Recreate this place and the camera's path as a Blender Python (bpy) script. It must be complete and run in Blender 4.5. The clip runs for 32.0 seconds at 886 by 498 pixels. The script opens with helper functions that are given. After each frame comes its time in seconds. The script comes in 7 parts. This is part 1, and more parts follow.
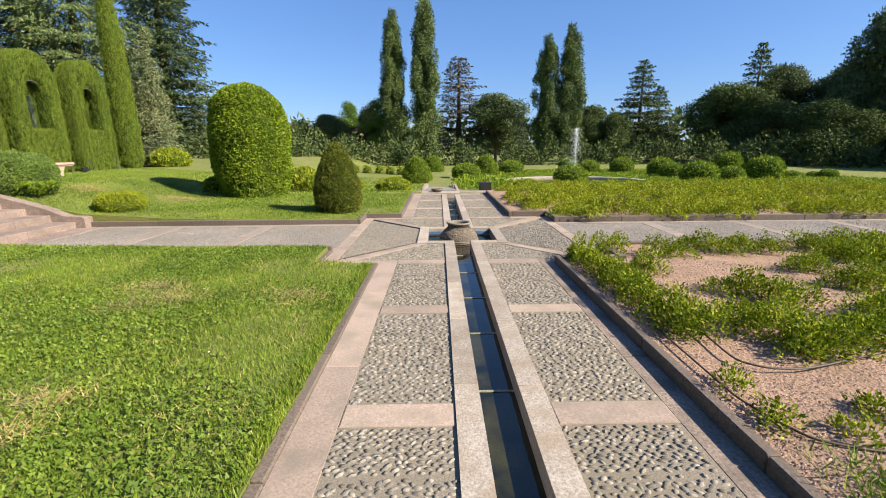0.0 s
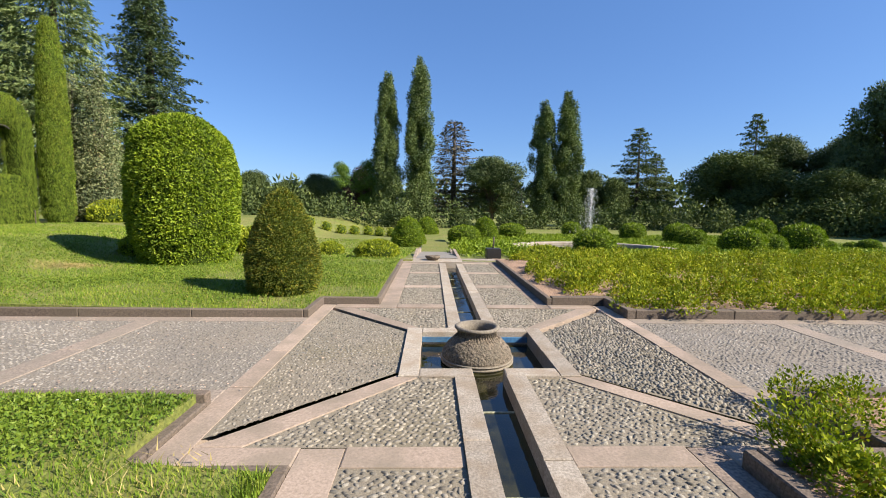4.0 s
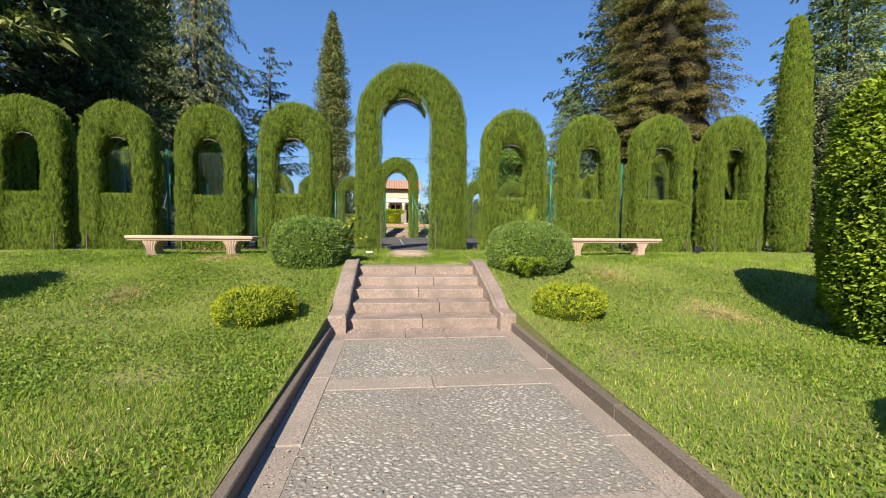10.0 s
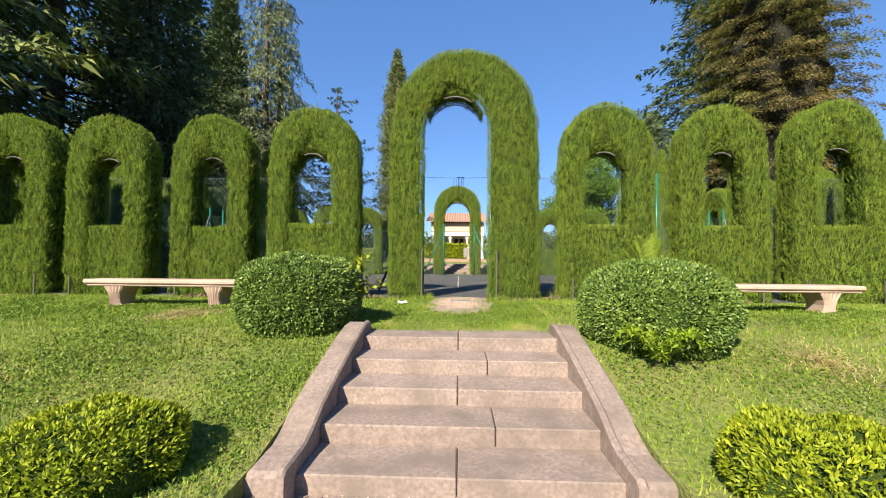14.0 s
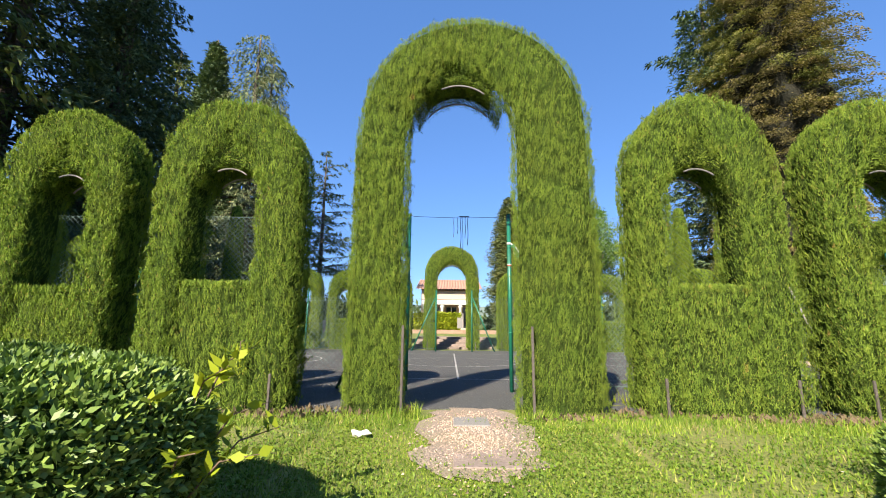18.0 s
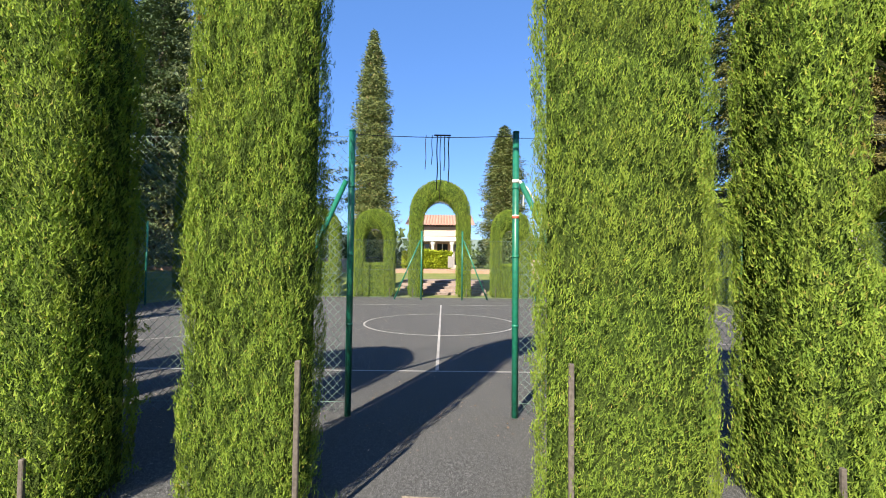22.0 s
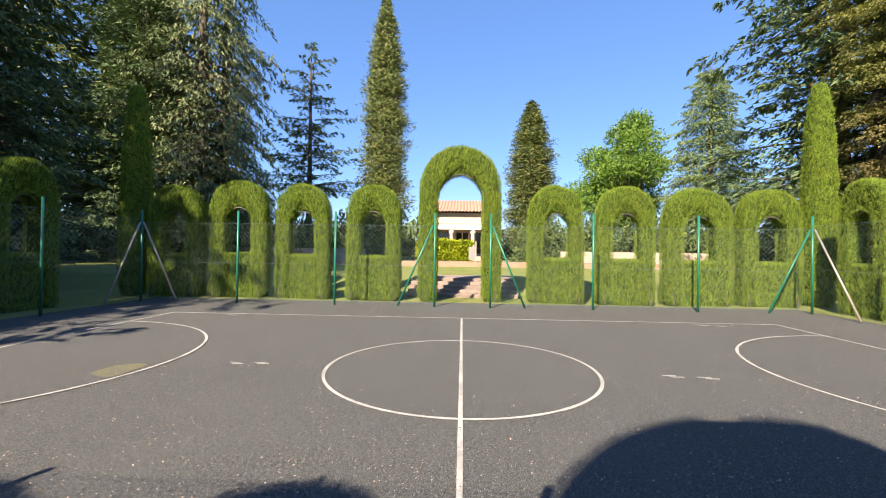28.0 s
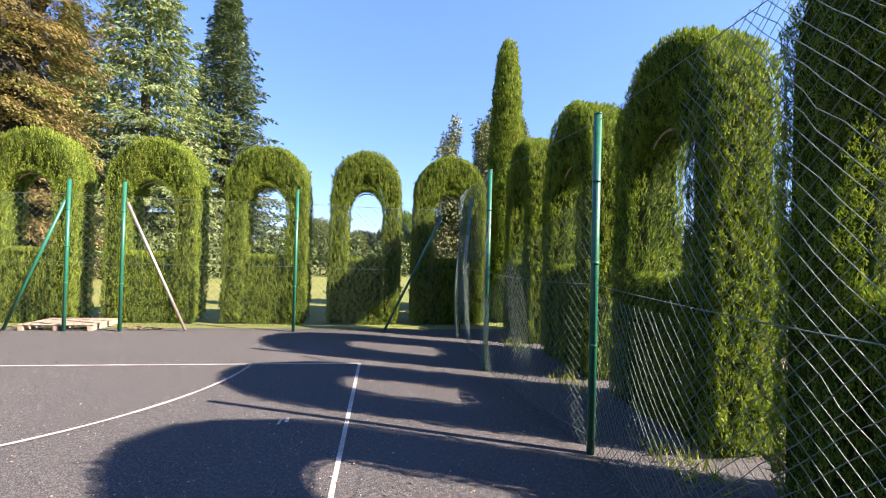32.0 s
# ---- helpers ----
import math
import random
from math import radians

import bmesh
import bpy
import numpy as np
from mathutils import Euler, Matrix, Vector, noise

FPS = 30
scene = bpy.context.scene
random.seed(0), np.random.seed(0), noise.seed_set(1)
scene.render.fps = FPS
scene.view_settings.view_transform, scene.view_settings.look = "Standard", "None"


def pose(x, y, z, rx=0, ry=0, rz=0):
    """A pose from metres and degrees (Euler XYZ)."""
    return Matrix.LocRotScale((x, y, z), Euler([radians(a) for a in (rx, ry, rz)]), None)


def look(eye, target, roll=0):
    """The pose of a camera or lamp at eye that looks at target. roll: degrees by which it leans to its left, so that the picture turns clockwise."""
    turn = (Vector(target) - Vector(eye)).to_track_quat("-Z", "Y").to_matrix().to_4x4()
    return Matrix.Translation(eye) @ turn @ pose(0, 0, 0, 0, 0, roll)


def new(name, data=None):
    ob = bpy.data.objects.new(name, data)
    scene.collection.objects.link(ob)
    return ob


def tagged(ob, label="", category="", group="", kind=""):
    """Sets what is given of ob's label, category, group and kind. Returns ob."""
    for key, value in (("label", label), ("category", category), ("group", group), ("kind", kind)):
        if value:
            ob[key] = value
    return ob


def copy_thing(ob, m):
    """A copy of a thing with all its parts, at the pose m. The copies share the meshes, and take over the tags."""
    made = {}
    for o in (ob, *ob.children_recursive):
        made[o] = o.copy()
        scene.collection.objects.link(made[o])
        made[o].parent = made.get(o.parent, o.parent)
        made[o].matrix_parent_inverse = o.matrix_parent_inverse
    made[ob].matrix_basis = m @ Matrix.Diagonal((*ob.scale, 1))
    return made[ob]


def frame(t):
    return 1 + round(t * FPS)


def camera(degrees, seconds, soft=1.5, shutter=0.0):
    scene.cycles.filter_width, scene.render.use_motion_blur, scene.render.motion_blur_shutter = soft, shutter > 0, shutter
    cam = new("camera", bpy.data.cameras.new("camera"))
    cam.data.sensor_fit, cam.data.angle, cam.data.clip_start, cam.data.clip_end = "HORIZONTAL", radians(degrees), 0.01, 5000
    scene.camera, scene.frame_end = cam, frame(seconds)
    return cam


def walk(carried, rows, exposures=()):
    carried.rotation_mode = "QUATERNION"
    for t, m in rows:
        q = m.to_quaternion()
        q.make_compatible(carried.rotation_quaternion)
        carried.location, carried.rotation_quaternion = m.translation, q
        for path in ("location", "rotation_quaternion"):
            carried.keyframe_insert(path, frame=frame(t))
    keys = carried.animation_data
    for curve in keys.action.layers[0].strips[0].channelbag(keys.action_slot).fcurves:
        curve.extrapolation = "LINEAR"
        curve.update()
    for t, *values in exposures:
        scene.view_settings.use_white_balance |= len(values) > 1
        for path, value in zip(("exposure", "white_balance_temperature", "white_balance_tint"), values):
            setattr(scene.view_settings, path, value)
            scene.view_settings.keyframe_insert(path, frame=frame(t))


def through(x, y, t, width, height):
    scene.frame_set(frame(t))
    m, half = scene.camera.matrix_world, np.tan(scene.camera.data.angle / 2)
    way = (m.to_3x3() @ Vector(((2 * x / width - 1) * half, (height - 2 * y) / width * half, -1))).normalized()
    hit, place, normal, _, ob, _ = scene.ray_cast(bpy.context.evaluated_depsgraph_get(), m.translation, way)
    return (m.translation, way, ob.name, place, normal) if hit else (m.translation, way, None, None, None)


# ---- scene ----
cam = camera(91.9, 32.0, 1.0)
PATH = [
    (0, (0.519, 1.283, 1.492), (0.534, 3.228, 1.027), -0.5),
    (0.5, (0.523, 1.594, 1.389), (0.545, 3.543, 0.942), -0.2),
    (1, (0.501, 1.924, 1.285), (0.525, 3.879, 0.864), -0.5),
    (1.5, (0.483, 2.282, 1.237), (0.501, 4.241, 0.836), -1.5),
    (2, (0.478, 2.781, 1.223), (0.488, 4.742, 0.83), -0.9),
    (2.5, (0.445, 3.224, 1.238), (0.459, 5.188, 0.862), -0.5),
    (3, (0.45, 3.712, 1.259), (0.467, 5.683, 0.92), 0.1),
    (3.5, (0.431, 4.191, 1.301), (0.486, 6.178, 1.074), 0.4),
    (5.5, (0.327, 5.819, 1.308), (0.356, 7.813, 1.161), 1.6),
    (6, (0.28, 6.188, 1.303), (0.291, 8.182, 1.144), 0.4),
    (6.5, (0.262, 6.552, 1.274), (0.172, 8.543, 1.106), 0.6),
    (7, (0.226, 6.906, 1.265), (0.036, 8.889, 1.079), 0.8),
    (7.5, (0.14, 7.212, 1.263), (-0.38, 9.133, 1.067), 0.4),
    (8, (0.023, 7.477, 1.299), (-1.05, 9.152, 1.086), 1.2),
    (8.5, (-0.185, 7.752, 1.301), (-1.596, 9.155, 1.098), 0.7),
    (8.6, (-0.227, 7.798, 1.303), (-1.722, 9.113, 1.117), 0.5),
    (9, (-0.42, 7.95, 1.309), (-2.205, 8.841, 1.171), 0.3),
    (9.5, (-0.652, 8.093, 1.308), (-2.607, 8.505, 1.205), 0.4),
    (10, (-0.993, 8.181, 1.316), (-2.977, 8.414, 1.221), 0.6),
    (10.5, (-1.366, 8.275, 1.317), (-3.363, 8.331, 1.223), 0.7),
    (11, (-1.721, 8.365, 1.308), (-3.718, 8.347, 1.199), 0.7),
    (11.5, (-2.076, 8.439, 1.342), (-4.072, 8.4, 1.224), 0.6),
    (12, (-2.408, 8.519, 1.405), (-4.405, 8.458, 1.31), 1.1),
    (12.5, (-2.785, 8.516, 1.446), (-4.784, 8.44, 1.43), 1.3),
    (13, (-3.166, 8.529, 1.452), (-5.164, 8.45, 1.473), 1.3),
    (13.5, (-3.553, 8.57, 1.437), (-5.551, 8.492, 1.484), 0.1),
    (14, (-3.96, 8.585, 1.422), (-5.958, 8.508, 1.483), 0.5),
    (14.5, (-4.457, 8.592, 1.359), (-6.454, 8.537, 1.456), 1.8),
    (16.5, (-6.212, 8.505, 1.427), (-8.211, 8.466, 1.492), 2.3),
    (17, (-6.571, 8.495, 1.468), (-8.563, 8.464, 1.64), 1.4),
    (17.5, (-6.878, 8.473, 1.518), (-8.861, 8.441, 1.773), 1.6),
    (18, (-7.255, 8.393, 1.597), (-9.218, 8.357, 1.975), 0.6),
    (18.5, (-7.571, 8.349, 1.682), (-9.531, 8.305, 2.078), 1.1),
    (19, (-7.829, 8.353, 1.801), (-9.788, 8.315, 2.201), 1.5),
    (19.5, (-8.085, 8.35, 1.872), (-10.046, 8.332, 2.262), 1.8),
    (20, (-8.331, 8.409, 1.954), (-10.297, 8.42, 2.323), 1.8),
    (20.5, (-8.612, 8.49, 2.071), (-10.588, 8.502, 2.376), 2.1),
    (21, (-8.932, 8.515, 2.12), (-10.923, 8.521, 2.315), 1.8),
    (21.5, (-9.27, 8.561, 2.182), (-11.268, 8.565, 2.271), 0.9),
    (22, (-9.771, 8.621, 2.165), (-11.769, 8.618, 2.232), 0.6),
    (22.5, (-10.141, 8.592, 2.147), (-12.14, 8.595, 2.206), 1.0),
    (23, (-10.54, 8.594, 2.129), (-12.539, 8.581, 2.172), 0.9),
    (23.5, (-10.941, 8.589, 2.14), (-12.941, 8.572, 2.177), 0.5),
    (24, (-11.326, 8.563, 2.136), (-13.326, 8.54, 2.167), 0.6),
    (24.5, (-11.772, 8.597, 2.158), (-13.771, 8.556, 2.189), 0.6),
    (25, (-12.152, 8.608, 2.16), (-14.15, 8.548, 2.194), 0.9),
    (25.5, (-12.637, 8.587, 2.141), (-14.635, 8.512, 2.187), 0.8),
    (27.5, (-14.018, 8.567, 2.281), (-16.016, 8.478, 2.299), 1.1),
    (28, (-14.283, 8.549, 2.28), (-16.281, 8.458, 2.298), 0.8),
    (28.5, (-14.513, 8.552, 2.337), (-16.504, 8.733, 2.364), 0.2),
    (29, (-14.669, 8.6, 2.397), (-16.569, 9.223, 2.443), -0.3),
    (29.5, (-14.734, 8.773, 2.421), (-16.289, 10.029, 2.479), -0.8),
    (30, (-14.748, 8.901, 2.382), (-15.882, 10.548, 2.448), -1.0),
    (30.5, (-14.802, 9.01, 2.357), (-15.452, 10.9, 2.413), -0.5),
    (31, (-14.872, 9.22, 2.343), (-15.111, 11.205, 2.389), 0.3),
    (31.5, (-15.058, 9.446, 2.314), (-14.946, 11.442, 2.353), 1.0),
    (32, (-15.211, 9.725, 2.267), (-14.935, 11.705, 2.294), 1.6),
]
EXPOSURES = [(0, 1.11, 6800, 14), (6, 0.98, 6700, 12), (9, 0.9, 6700, 10), (10, 1.0, 6700, 11), (11, 1.02, 6700, 11), (13, 1.12, 6700, 11), (17, 1.36, 6600, 12), (19, 1.40, 6600, 13), (21, 1.39, 6550, 13), (22, 1.48, 6500, 13), (24, 1.48, 6500, 13), (25, 1.61, 6800, 15), (28, 1.62, 7100, 16), (30, 1.61, 7250, 20), (31, 1.96, 7000, 25), (32, 2.06, 6850, 29)]
walk(cam, [(t, look(eye, target, roll)) for t, eye, target, roll in PATH], EXPOSURES)

# ---- light ----
SUN = Vector((1.24, -0.52, 1.0)).normalized()
world = bpy.data.worlds.new("world")
scene.world = world
world.use_nodes = True
wn = world.node_tree
sky = wn.nodes.new("ShaderNodeTexSky")
sky.sky_type = "NISHITA"
sky.sun_disc = False
sky.sun_elevation = math.asin(SUN.z)
sky.sun_rotation = math.atan2(SUN.x, SUN.y)
sky.air_density, sky.dust_density, sky.ozone_density = 1.0, 0.4, 8.0
wn.nodes["Background"].inputs[1].default_value = 0.087
veil = wn.nodes.new("ShaderNodeMix")           # thin even haze over the clear sky
veil.data_type = "RGBA"
veil.inputs[0].default_value = 0.4
veil.inputs[7].default_value = (0.55, 1.62, 4.3, 1)
wn.links.new(sky.outputs[0], veil.inputs[6])
wn.links.new(veil.outputs[2], wn.nodes["Background"].inputs[0])
lamp = bpy.data.lights.new("sun", "SUN")
lamp.energy, lamp.angle, lamp.color = 5.0, radians(0.5), (1.0, 0.91, 0.74)
sun = new("sun", lamp)
sun.matrix_world = look((0, 0, 60), Vector((0, 0, 60)) - SUN)

# ---- materials ----


def node(t, kind, **inputs):
    n = t.nodes.new(kind)
    for k, v in inputs.items():
        n.inputs[k.replace("_", " ")].default_value = v
    return n


def base(name, rough=0.8, metal=0.0):
    m = bpy.data.materials.new(name)
    m.use_nodes = True
    t = m.node_tree
    p = t.nodes["Principled BSDF"]
    p.inputs["Roughness"].default_value, p.inputs["Metallic"].default_value = rough, metal
    return m, t, p


def ramp(t, fac, stops):
    r = t.nodes.new("ShaderNodeValToRGB")
    while len(r.color_ramp.elements) < len(stops):
        r.color_ramp.elements.new(0.5)
    for e, (pos, col) in zip(r.color_ramp.elements, stops):
        e.position, e.color = pos, (*col, 1)
    t.links.new(fac, r.inputs[0])
    return r.outputs[0]


def mix(t, fac, a, b, blend="MIX"):
    n = t.nodes.new("ShaderNodeMix")
    n.data_type, n.blend_type = "RGBA", blend
    for sock, v in ((n.inputs[0], fac), (n.inputs[6], a), (n.inputs[7], b)):
        if isinstance(v, (int, float)):
            sock.default_value = v
        elif isinstance(v, tuple):
            sock.default_value = (*v, 1)
        else:
            t.links.new(v, sock)
    return n.outputs[2]


def nz(t, scale, detail=4.0, rough=0.55, stretch=None):
    g = t.nodes.new("ShaderNodeNewGeometry").outputs["Position"]
    if stretch:
        mp = t.nodes.new("ShaderNodeMapping")
        mp.inputs["Scale"].default_value = stretch
        t.links.new(g, mp.inputs[0])
        g = mp.outputs[0]
    n = node(t, "ShaderNodeTexNoise", Scale=scale, Detail=detail, Roughness=rough)
    t.links.new(g, n.inputs["Vector"])
    return n.outputs["Fac"]


def bump(t, p, fac, strength=0.4, dist=0.01):
    b = node(t, "ShaderNodeBump", Strength=strength, Distance=dist)
    t.links.new(fac, b.inputs["Height"])
    t.links.new(b.outputs[0], p.inputs["Normal"])


def surface(name, dark, light, fine=60, coarse=1.2, rough=0.85, stain=None, stain_amount=0.5, bumps=0.4, dist=0.006, per_object=0.0, per_island=0.0, metal=0.0):
    """A two-scale mottled surface: fine grain, coarse stains, relief; optionally varied piece by piece."""
    m, t, p = base(name, rough, metal)
    f = nz(t, fine, 5)
    c = nz(t, coarse, 4)
    col = ramp(t, f, [(0.3, dark), (0.7, light)])
    if stain:
        col = mix(t, ramp(t, c, [(0.42, (0, 0, 0)), (0.68, (stain_amount,) * 3)]), col, stain)
    else:
        col = mix(t, ramp(t, c, [(0.35, (0, 0, 0)), (0.7, (0.4, 0.4, 0.4))]), col, tuple(v * 0.7 for v in dark))
    for amount, src in ((per_object, "o"), (per_island, "i")):
        if amount:
            r = t.nodes.new("ShaderNodeObjectInfo").outputs["Random"] if src == "o" else t.nodes.new("ShaderNodeNewGeometry").outputs["Random Per Island"]
            v = ramp(t, r, [(0.0, (1 - amount,) * 3), (1.0, (1 + amount * 0.6,) * 3)])
            col = mix(t, 1.0, col, v, "MULTIPLY")
    t.links.new(col, p.inputs["Base Color"])
    bump(t, p, f, bumps, dist)
    return m


def leafy(name, a, b, c, rough=0.6, clump=1.6, through=0.28, spec=0.3, tip=None, stretch=None, gap_shade=None):
    """Leaves: three greens by leaf, slow clumps of tone, some light through the blade."""
    m, t, p = base(name, rough)
    p.inputs["Specular IOR Level"].default_value = spec
    r = t.nodes.new("ShaderNodeNewGeometry").outputs["Random Per Island"]
    col = ramp(t, r, [(0.0, a), (0.5, b), (0.93, c), (1.0, tip or c)])
    k = ramp(t, nz(t, clump, 4, 0.65, stretch=stretch), [(0.3, (0.62, 0.68, 0.65)), (0.7, (1.22, 1.16, 1.0))])
    col = mix(t, 1.0, col, k, "MULTIPLY")
    if gap_shade:                                  # shade in gaps between sprays painted dark into leaf colour; yellow and brown patches
        col = mix(t, ramp(t, nz(t, 17.0, 4, 0.65, stretch=(1, 1, 0.35)), [(0.51, (0, 0, 0)), (0.63, (0.88, 0.88, 0.88))]), col, gap_shade)
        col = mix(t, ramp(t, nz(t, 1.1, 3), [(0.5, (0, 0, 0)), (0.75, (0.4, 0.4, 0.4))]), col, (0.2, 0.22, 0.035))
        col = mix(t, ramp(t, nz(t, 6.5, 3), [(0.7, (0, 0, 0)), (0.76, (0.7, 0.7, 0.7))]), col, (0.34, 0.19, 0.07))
    t.links.new(col, p.inputs["Base Color"])
    tr = t.nodes.new("ShaderNodeBsdfTranslucent")
    t.links.new(mix(t, 1.0, col, (1.1, 1.25, 0.6), "MULTIPLY"), tr.inputs[0])
    mx = t.nodes.new("ShaderNodeMixShader")
    mx.inputs[0].default_value = through * 0.45
    t.links.new(p.outputs[0], mx.inputs[1])
    t.links.new(tr.outputs[0], mx.inputs[2])
    t.links.new(mx.outputs[0], t.nodes["Material Output"].inputs[0])
    return m


M = {}
M["turf"] = surface("turf", (0.065, 0.1, 0.014), (0.19, 0.225, 0.04), 28, 0.8, 0.95, (0.24, 0.2, 0.075), 0.5, 0.9, 0.03)
M["grass"] = leafy("grass", (0.086, 0.165, 0.018), (0.156, 0.25, 0.026), (0.27, 0.335, 0.05), 0.6, 2.0, 0.3, 0.2, (0.45, 0.38, 0.16))
M["straw"] = leafy("straw", (0.3, 0.25, 0.11), (0.4, 0.33, 0.16), (0.5, 0.42, 0.22), 0.7, 2.0, 0.25, 0.2)
M["clover"] = leafy("clover", (0.075, 0.14, 0.018), (0.125, 0.2, 0.024), (0.18, 0.255, 0.035), 0.55, 1.6, 0.3, 0.25)
M["pebble"] = surface("pebble", (0.135, 0.126, 0.108), (0.275, 0.257, 0.22), 70, 0.9, 0.85, (0.27, 0.235, 0.185), 0.7, 0.4, 0.004, per_island=0.5)
M["cobble"] = surface("cobble", (0.135, 0.126, 0.108), (0.275, 0.257, 0.22), 70, 0.9, 0.85, (0.27, 0.235, 0.185), 0.7, 0.4, 0.004, per_object=0.5)
M["path_pebble"] = surface("path_pebble", (0.11, 0.101, 0.09), (0.27, 0.25, 0.22), 55, 0.8, 0.9, (0.34, 0.32, 0.29), 0.7, 0.6, 0.006, per_island=0.35)
M["path_mortar"] = surface("path_mortar", (0.105, 0.096, 0.083), (0.265, 0.24, 0.21), 60, 1.1, 0.95, (0.24, 0.205, 0.165), 0.7, 0.8, 0.008)
M["worn_stone"] = surface("worn_stone", (0.17, 0.14, 0.118), (0.36, 0.3, 0.255), 60, 2.2, 0.92, (0.21, 0.185, 0.155), 0.8, 0.6, 0.006, per_object=0.08)
# pink strip by the bed kerb, darkened to carry the kerb's shade, with stains
M["kerb_shade_stone"] = surface("kerb_shade_stone", (0.12, 0.095, 0.08), (0.36, 0.285, 0.235), 60, 2.6, 0.9, (0.1, 0.085, 0.07), 0.85, 0.5, 0.005, per_object=0.12)
M["mortar"] = surface("mortar", (0.125, 0.11, 0.085), (0.28, 0.245, 0.195), 120, 1.1, 0.95, (0.16, 0.14, 0.09), 0.6)
M["pink_stone"] = surface("pink_stone", (0.26, 0.205, 0.165), (0.42, 0.335, 0.275), 70, 3.0, 0.9, (0.22, 0.185, 0.145), 0.8, 0.35, 0.004, per_object=0.16)
M["step_stone"] = surface("step_stone", (0.19, 0.145, 0.122), (0.33, 0.255, 0.217), 34, 3.2, 0.92, (0.17, 0.135, 0.112), 0.85, 0.5, 0.005, per_object=0.1)
M["coping"] = surface("coping", (0.22, 0.195, 0.165), (0.47, 0.42, 0.36), 75, 4.6, 0.9, (0.26, 0.2, 0.14), 0.7, 0.6, 0.006, per_object=0.2)
M["kerb_stone"] = surface("kerb_stone", (0.07, 0.055, 0.045), (0.19, 0.15, 0.122), 70, 1.8, 0.9, (0.12, 0.10, 0.075), 0.6, 0.5, 0.005, per_object=0.15)
M["wet_stone"] = surface("wet_stone", (0.03, 0.03, 0.018), (0.075, 0.07, 0.035), 40, 3.0, 0.35, (0.05, 0.055, 0.015), 0.6)
M["moss_lip"] = surface("moss_lip", (0.1, 0.11, 0.06), (0.34, 0.34, 0.25), 60, 9.0, 0.5, (0.1, 0.11, 0.03), 0.7)
M["jar"] = surface("jar", (0.05, 0.04, 0.03), (0.27, 0.22, 0.17), 42, 5.0, 0.95, (0.12, 0.105, 0.08), 0.7, 1.0, 0.03)
M["jar_band"] = surface("jar_band", (0.12, 0.105, 0.085), (0.25, 0.22, 0.18), 50, 3.0, 0.85, (0.2, 0.18, 0.14), 0.6, 0.5, 0.008)
M["blue_paint"] = surface("blue_paint", (0.03, 0.12, 0.28), (0.07, 0.22, 0.42), 30, 3, 0.5, (0.12, 0.13, 0.1), 0.5)
M["bench_stone"] = surface("bench_stone", (0.36, 0.26, 0.2), (0.52, 0.39, 0.31), 70, 2.5, 0.88, (0.3, 0.22, 0.17), 0.6, 0.4, 0.004)
M["gravel"] = surface("gravel", (0.17, 0.105, 0.07), (0.46, 0.31, 0.22), 48, 1.8, 0.95, (0.2, 0.135, 0.085), 0.6, 1.0, 0.02)
M["gravel_stone"] = surface("gravel_stone", (0.3, 0.2, 0.15), (0.5, 0.36, 0.27), 50, 2.0, 0.9, (0.3, 0.24, 0.2), 0.5, per_island=0.5)
M["pale_gravel"] = surface("pale_gravel", (0.13, 0.1, 0.078), (0.38, 0.3, 0.235), 62, 1.6, 0.95, (0.22, 0.19, 0.1), 0.55, 0.9, 0.012)
M["moss"] = surface("moss", (0.07, 0.065, 0.03), (0.16, 0.15, 0.075), 90, 5.0, 0.95, (0.08, 0.078, 0.07), 0.8)
M["soil"] = surface("soil", (0.09, 0.06, 0.035), (0.2, 0.14, 0.085), 60, 1.5, 0.95, (0.11, 0.1, 0.04), 0.5, 0.8, 0.02)
m, t, p = base("asphalt", 0.9)                 # worn bitumen with pale aggregate and dusty drifts
p.inputs["Specular IOR Level"].default_value = 0.25
g1, g2, g3 = nz(t, 125, 3, 0.6), nz(t, 34, 5, 0.75), nz(t, 0.6, 5)
col = ramp(t, g1, [(0.36, (0.022, 0.0222, 0.0222)), (0.54, (0.066, 0.0685, 0.069)), (0.7, (0.25, 0.25, 0.245))])
col = mix(t, 1.0, col, ramp(t, g2, [(0.32, (0.42, 0.42, 0.43)), (0.68, (1.66, 1.65, 1.62))]), "MULTIPLY")
col = mix(t, ramp(t, g3, [(0.45, (0, 0, 0)), (0.75, (0.4, 0.4, 0.4))]), col, (0.09, 0.0905, 0.088))
t.links.new(col, p.inputs["Base Color"])
bump(t, p, g1, 0.8, 0.006)
M["asphalt"] = m
M["path_grey"] = surface("path_grey", (0.15, 0.145, 0.14), (0.25, 0.24, 0.225), 90, 0.9, 0.9, (0.3, 0.27, 0.22), 0.4)
M["paint_line"] = surface("paint_line", (0.28, 0.275, 0.26), (0.5, 0.485, 0.46), 60, 3.5, 0.85, (0.2, 0.19, 0.18), 0.8)
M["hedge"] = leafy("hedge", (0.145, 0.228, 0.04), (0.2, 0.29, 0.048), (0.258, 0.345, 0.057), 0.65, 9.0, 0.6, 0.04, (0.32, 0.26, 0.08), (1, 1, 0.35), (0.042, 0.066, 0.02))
# solid layer under leaves; its dark green puts shaded depth into the gaps
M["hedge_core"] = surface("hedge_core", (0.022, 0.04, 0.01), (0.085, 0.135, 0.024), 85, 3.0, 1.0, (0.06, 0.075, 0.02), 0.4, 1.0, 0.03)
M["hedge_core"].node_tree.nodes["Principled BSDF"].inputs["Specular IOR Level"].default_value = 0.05
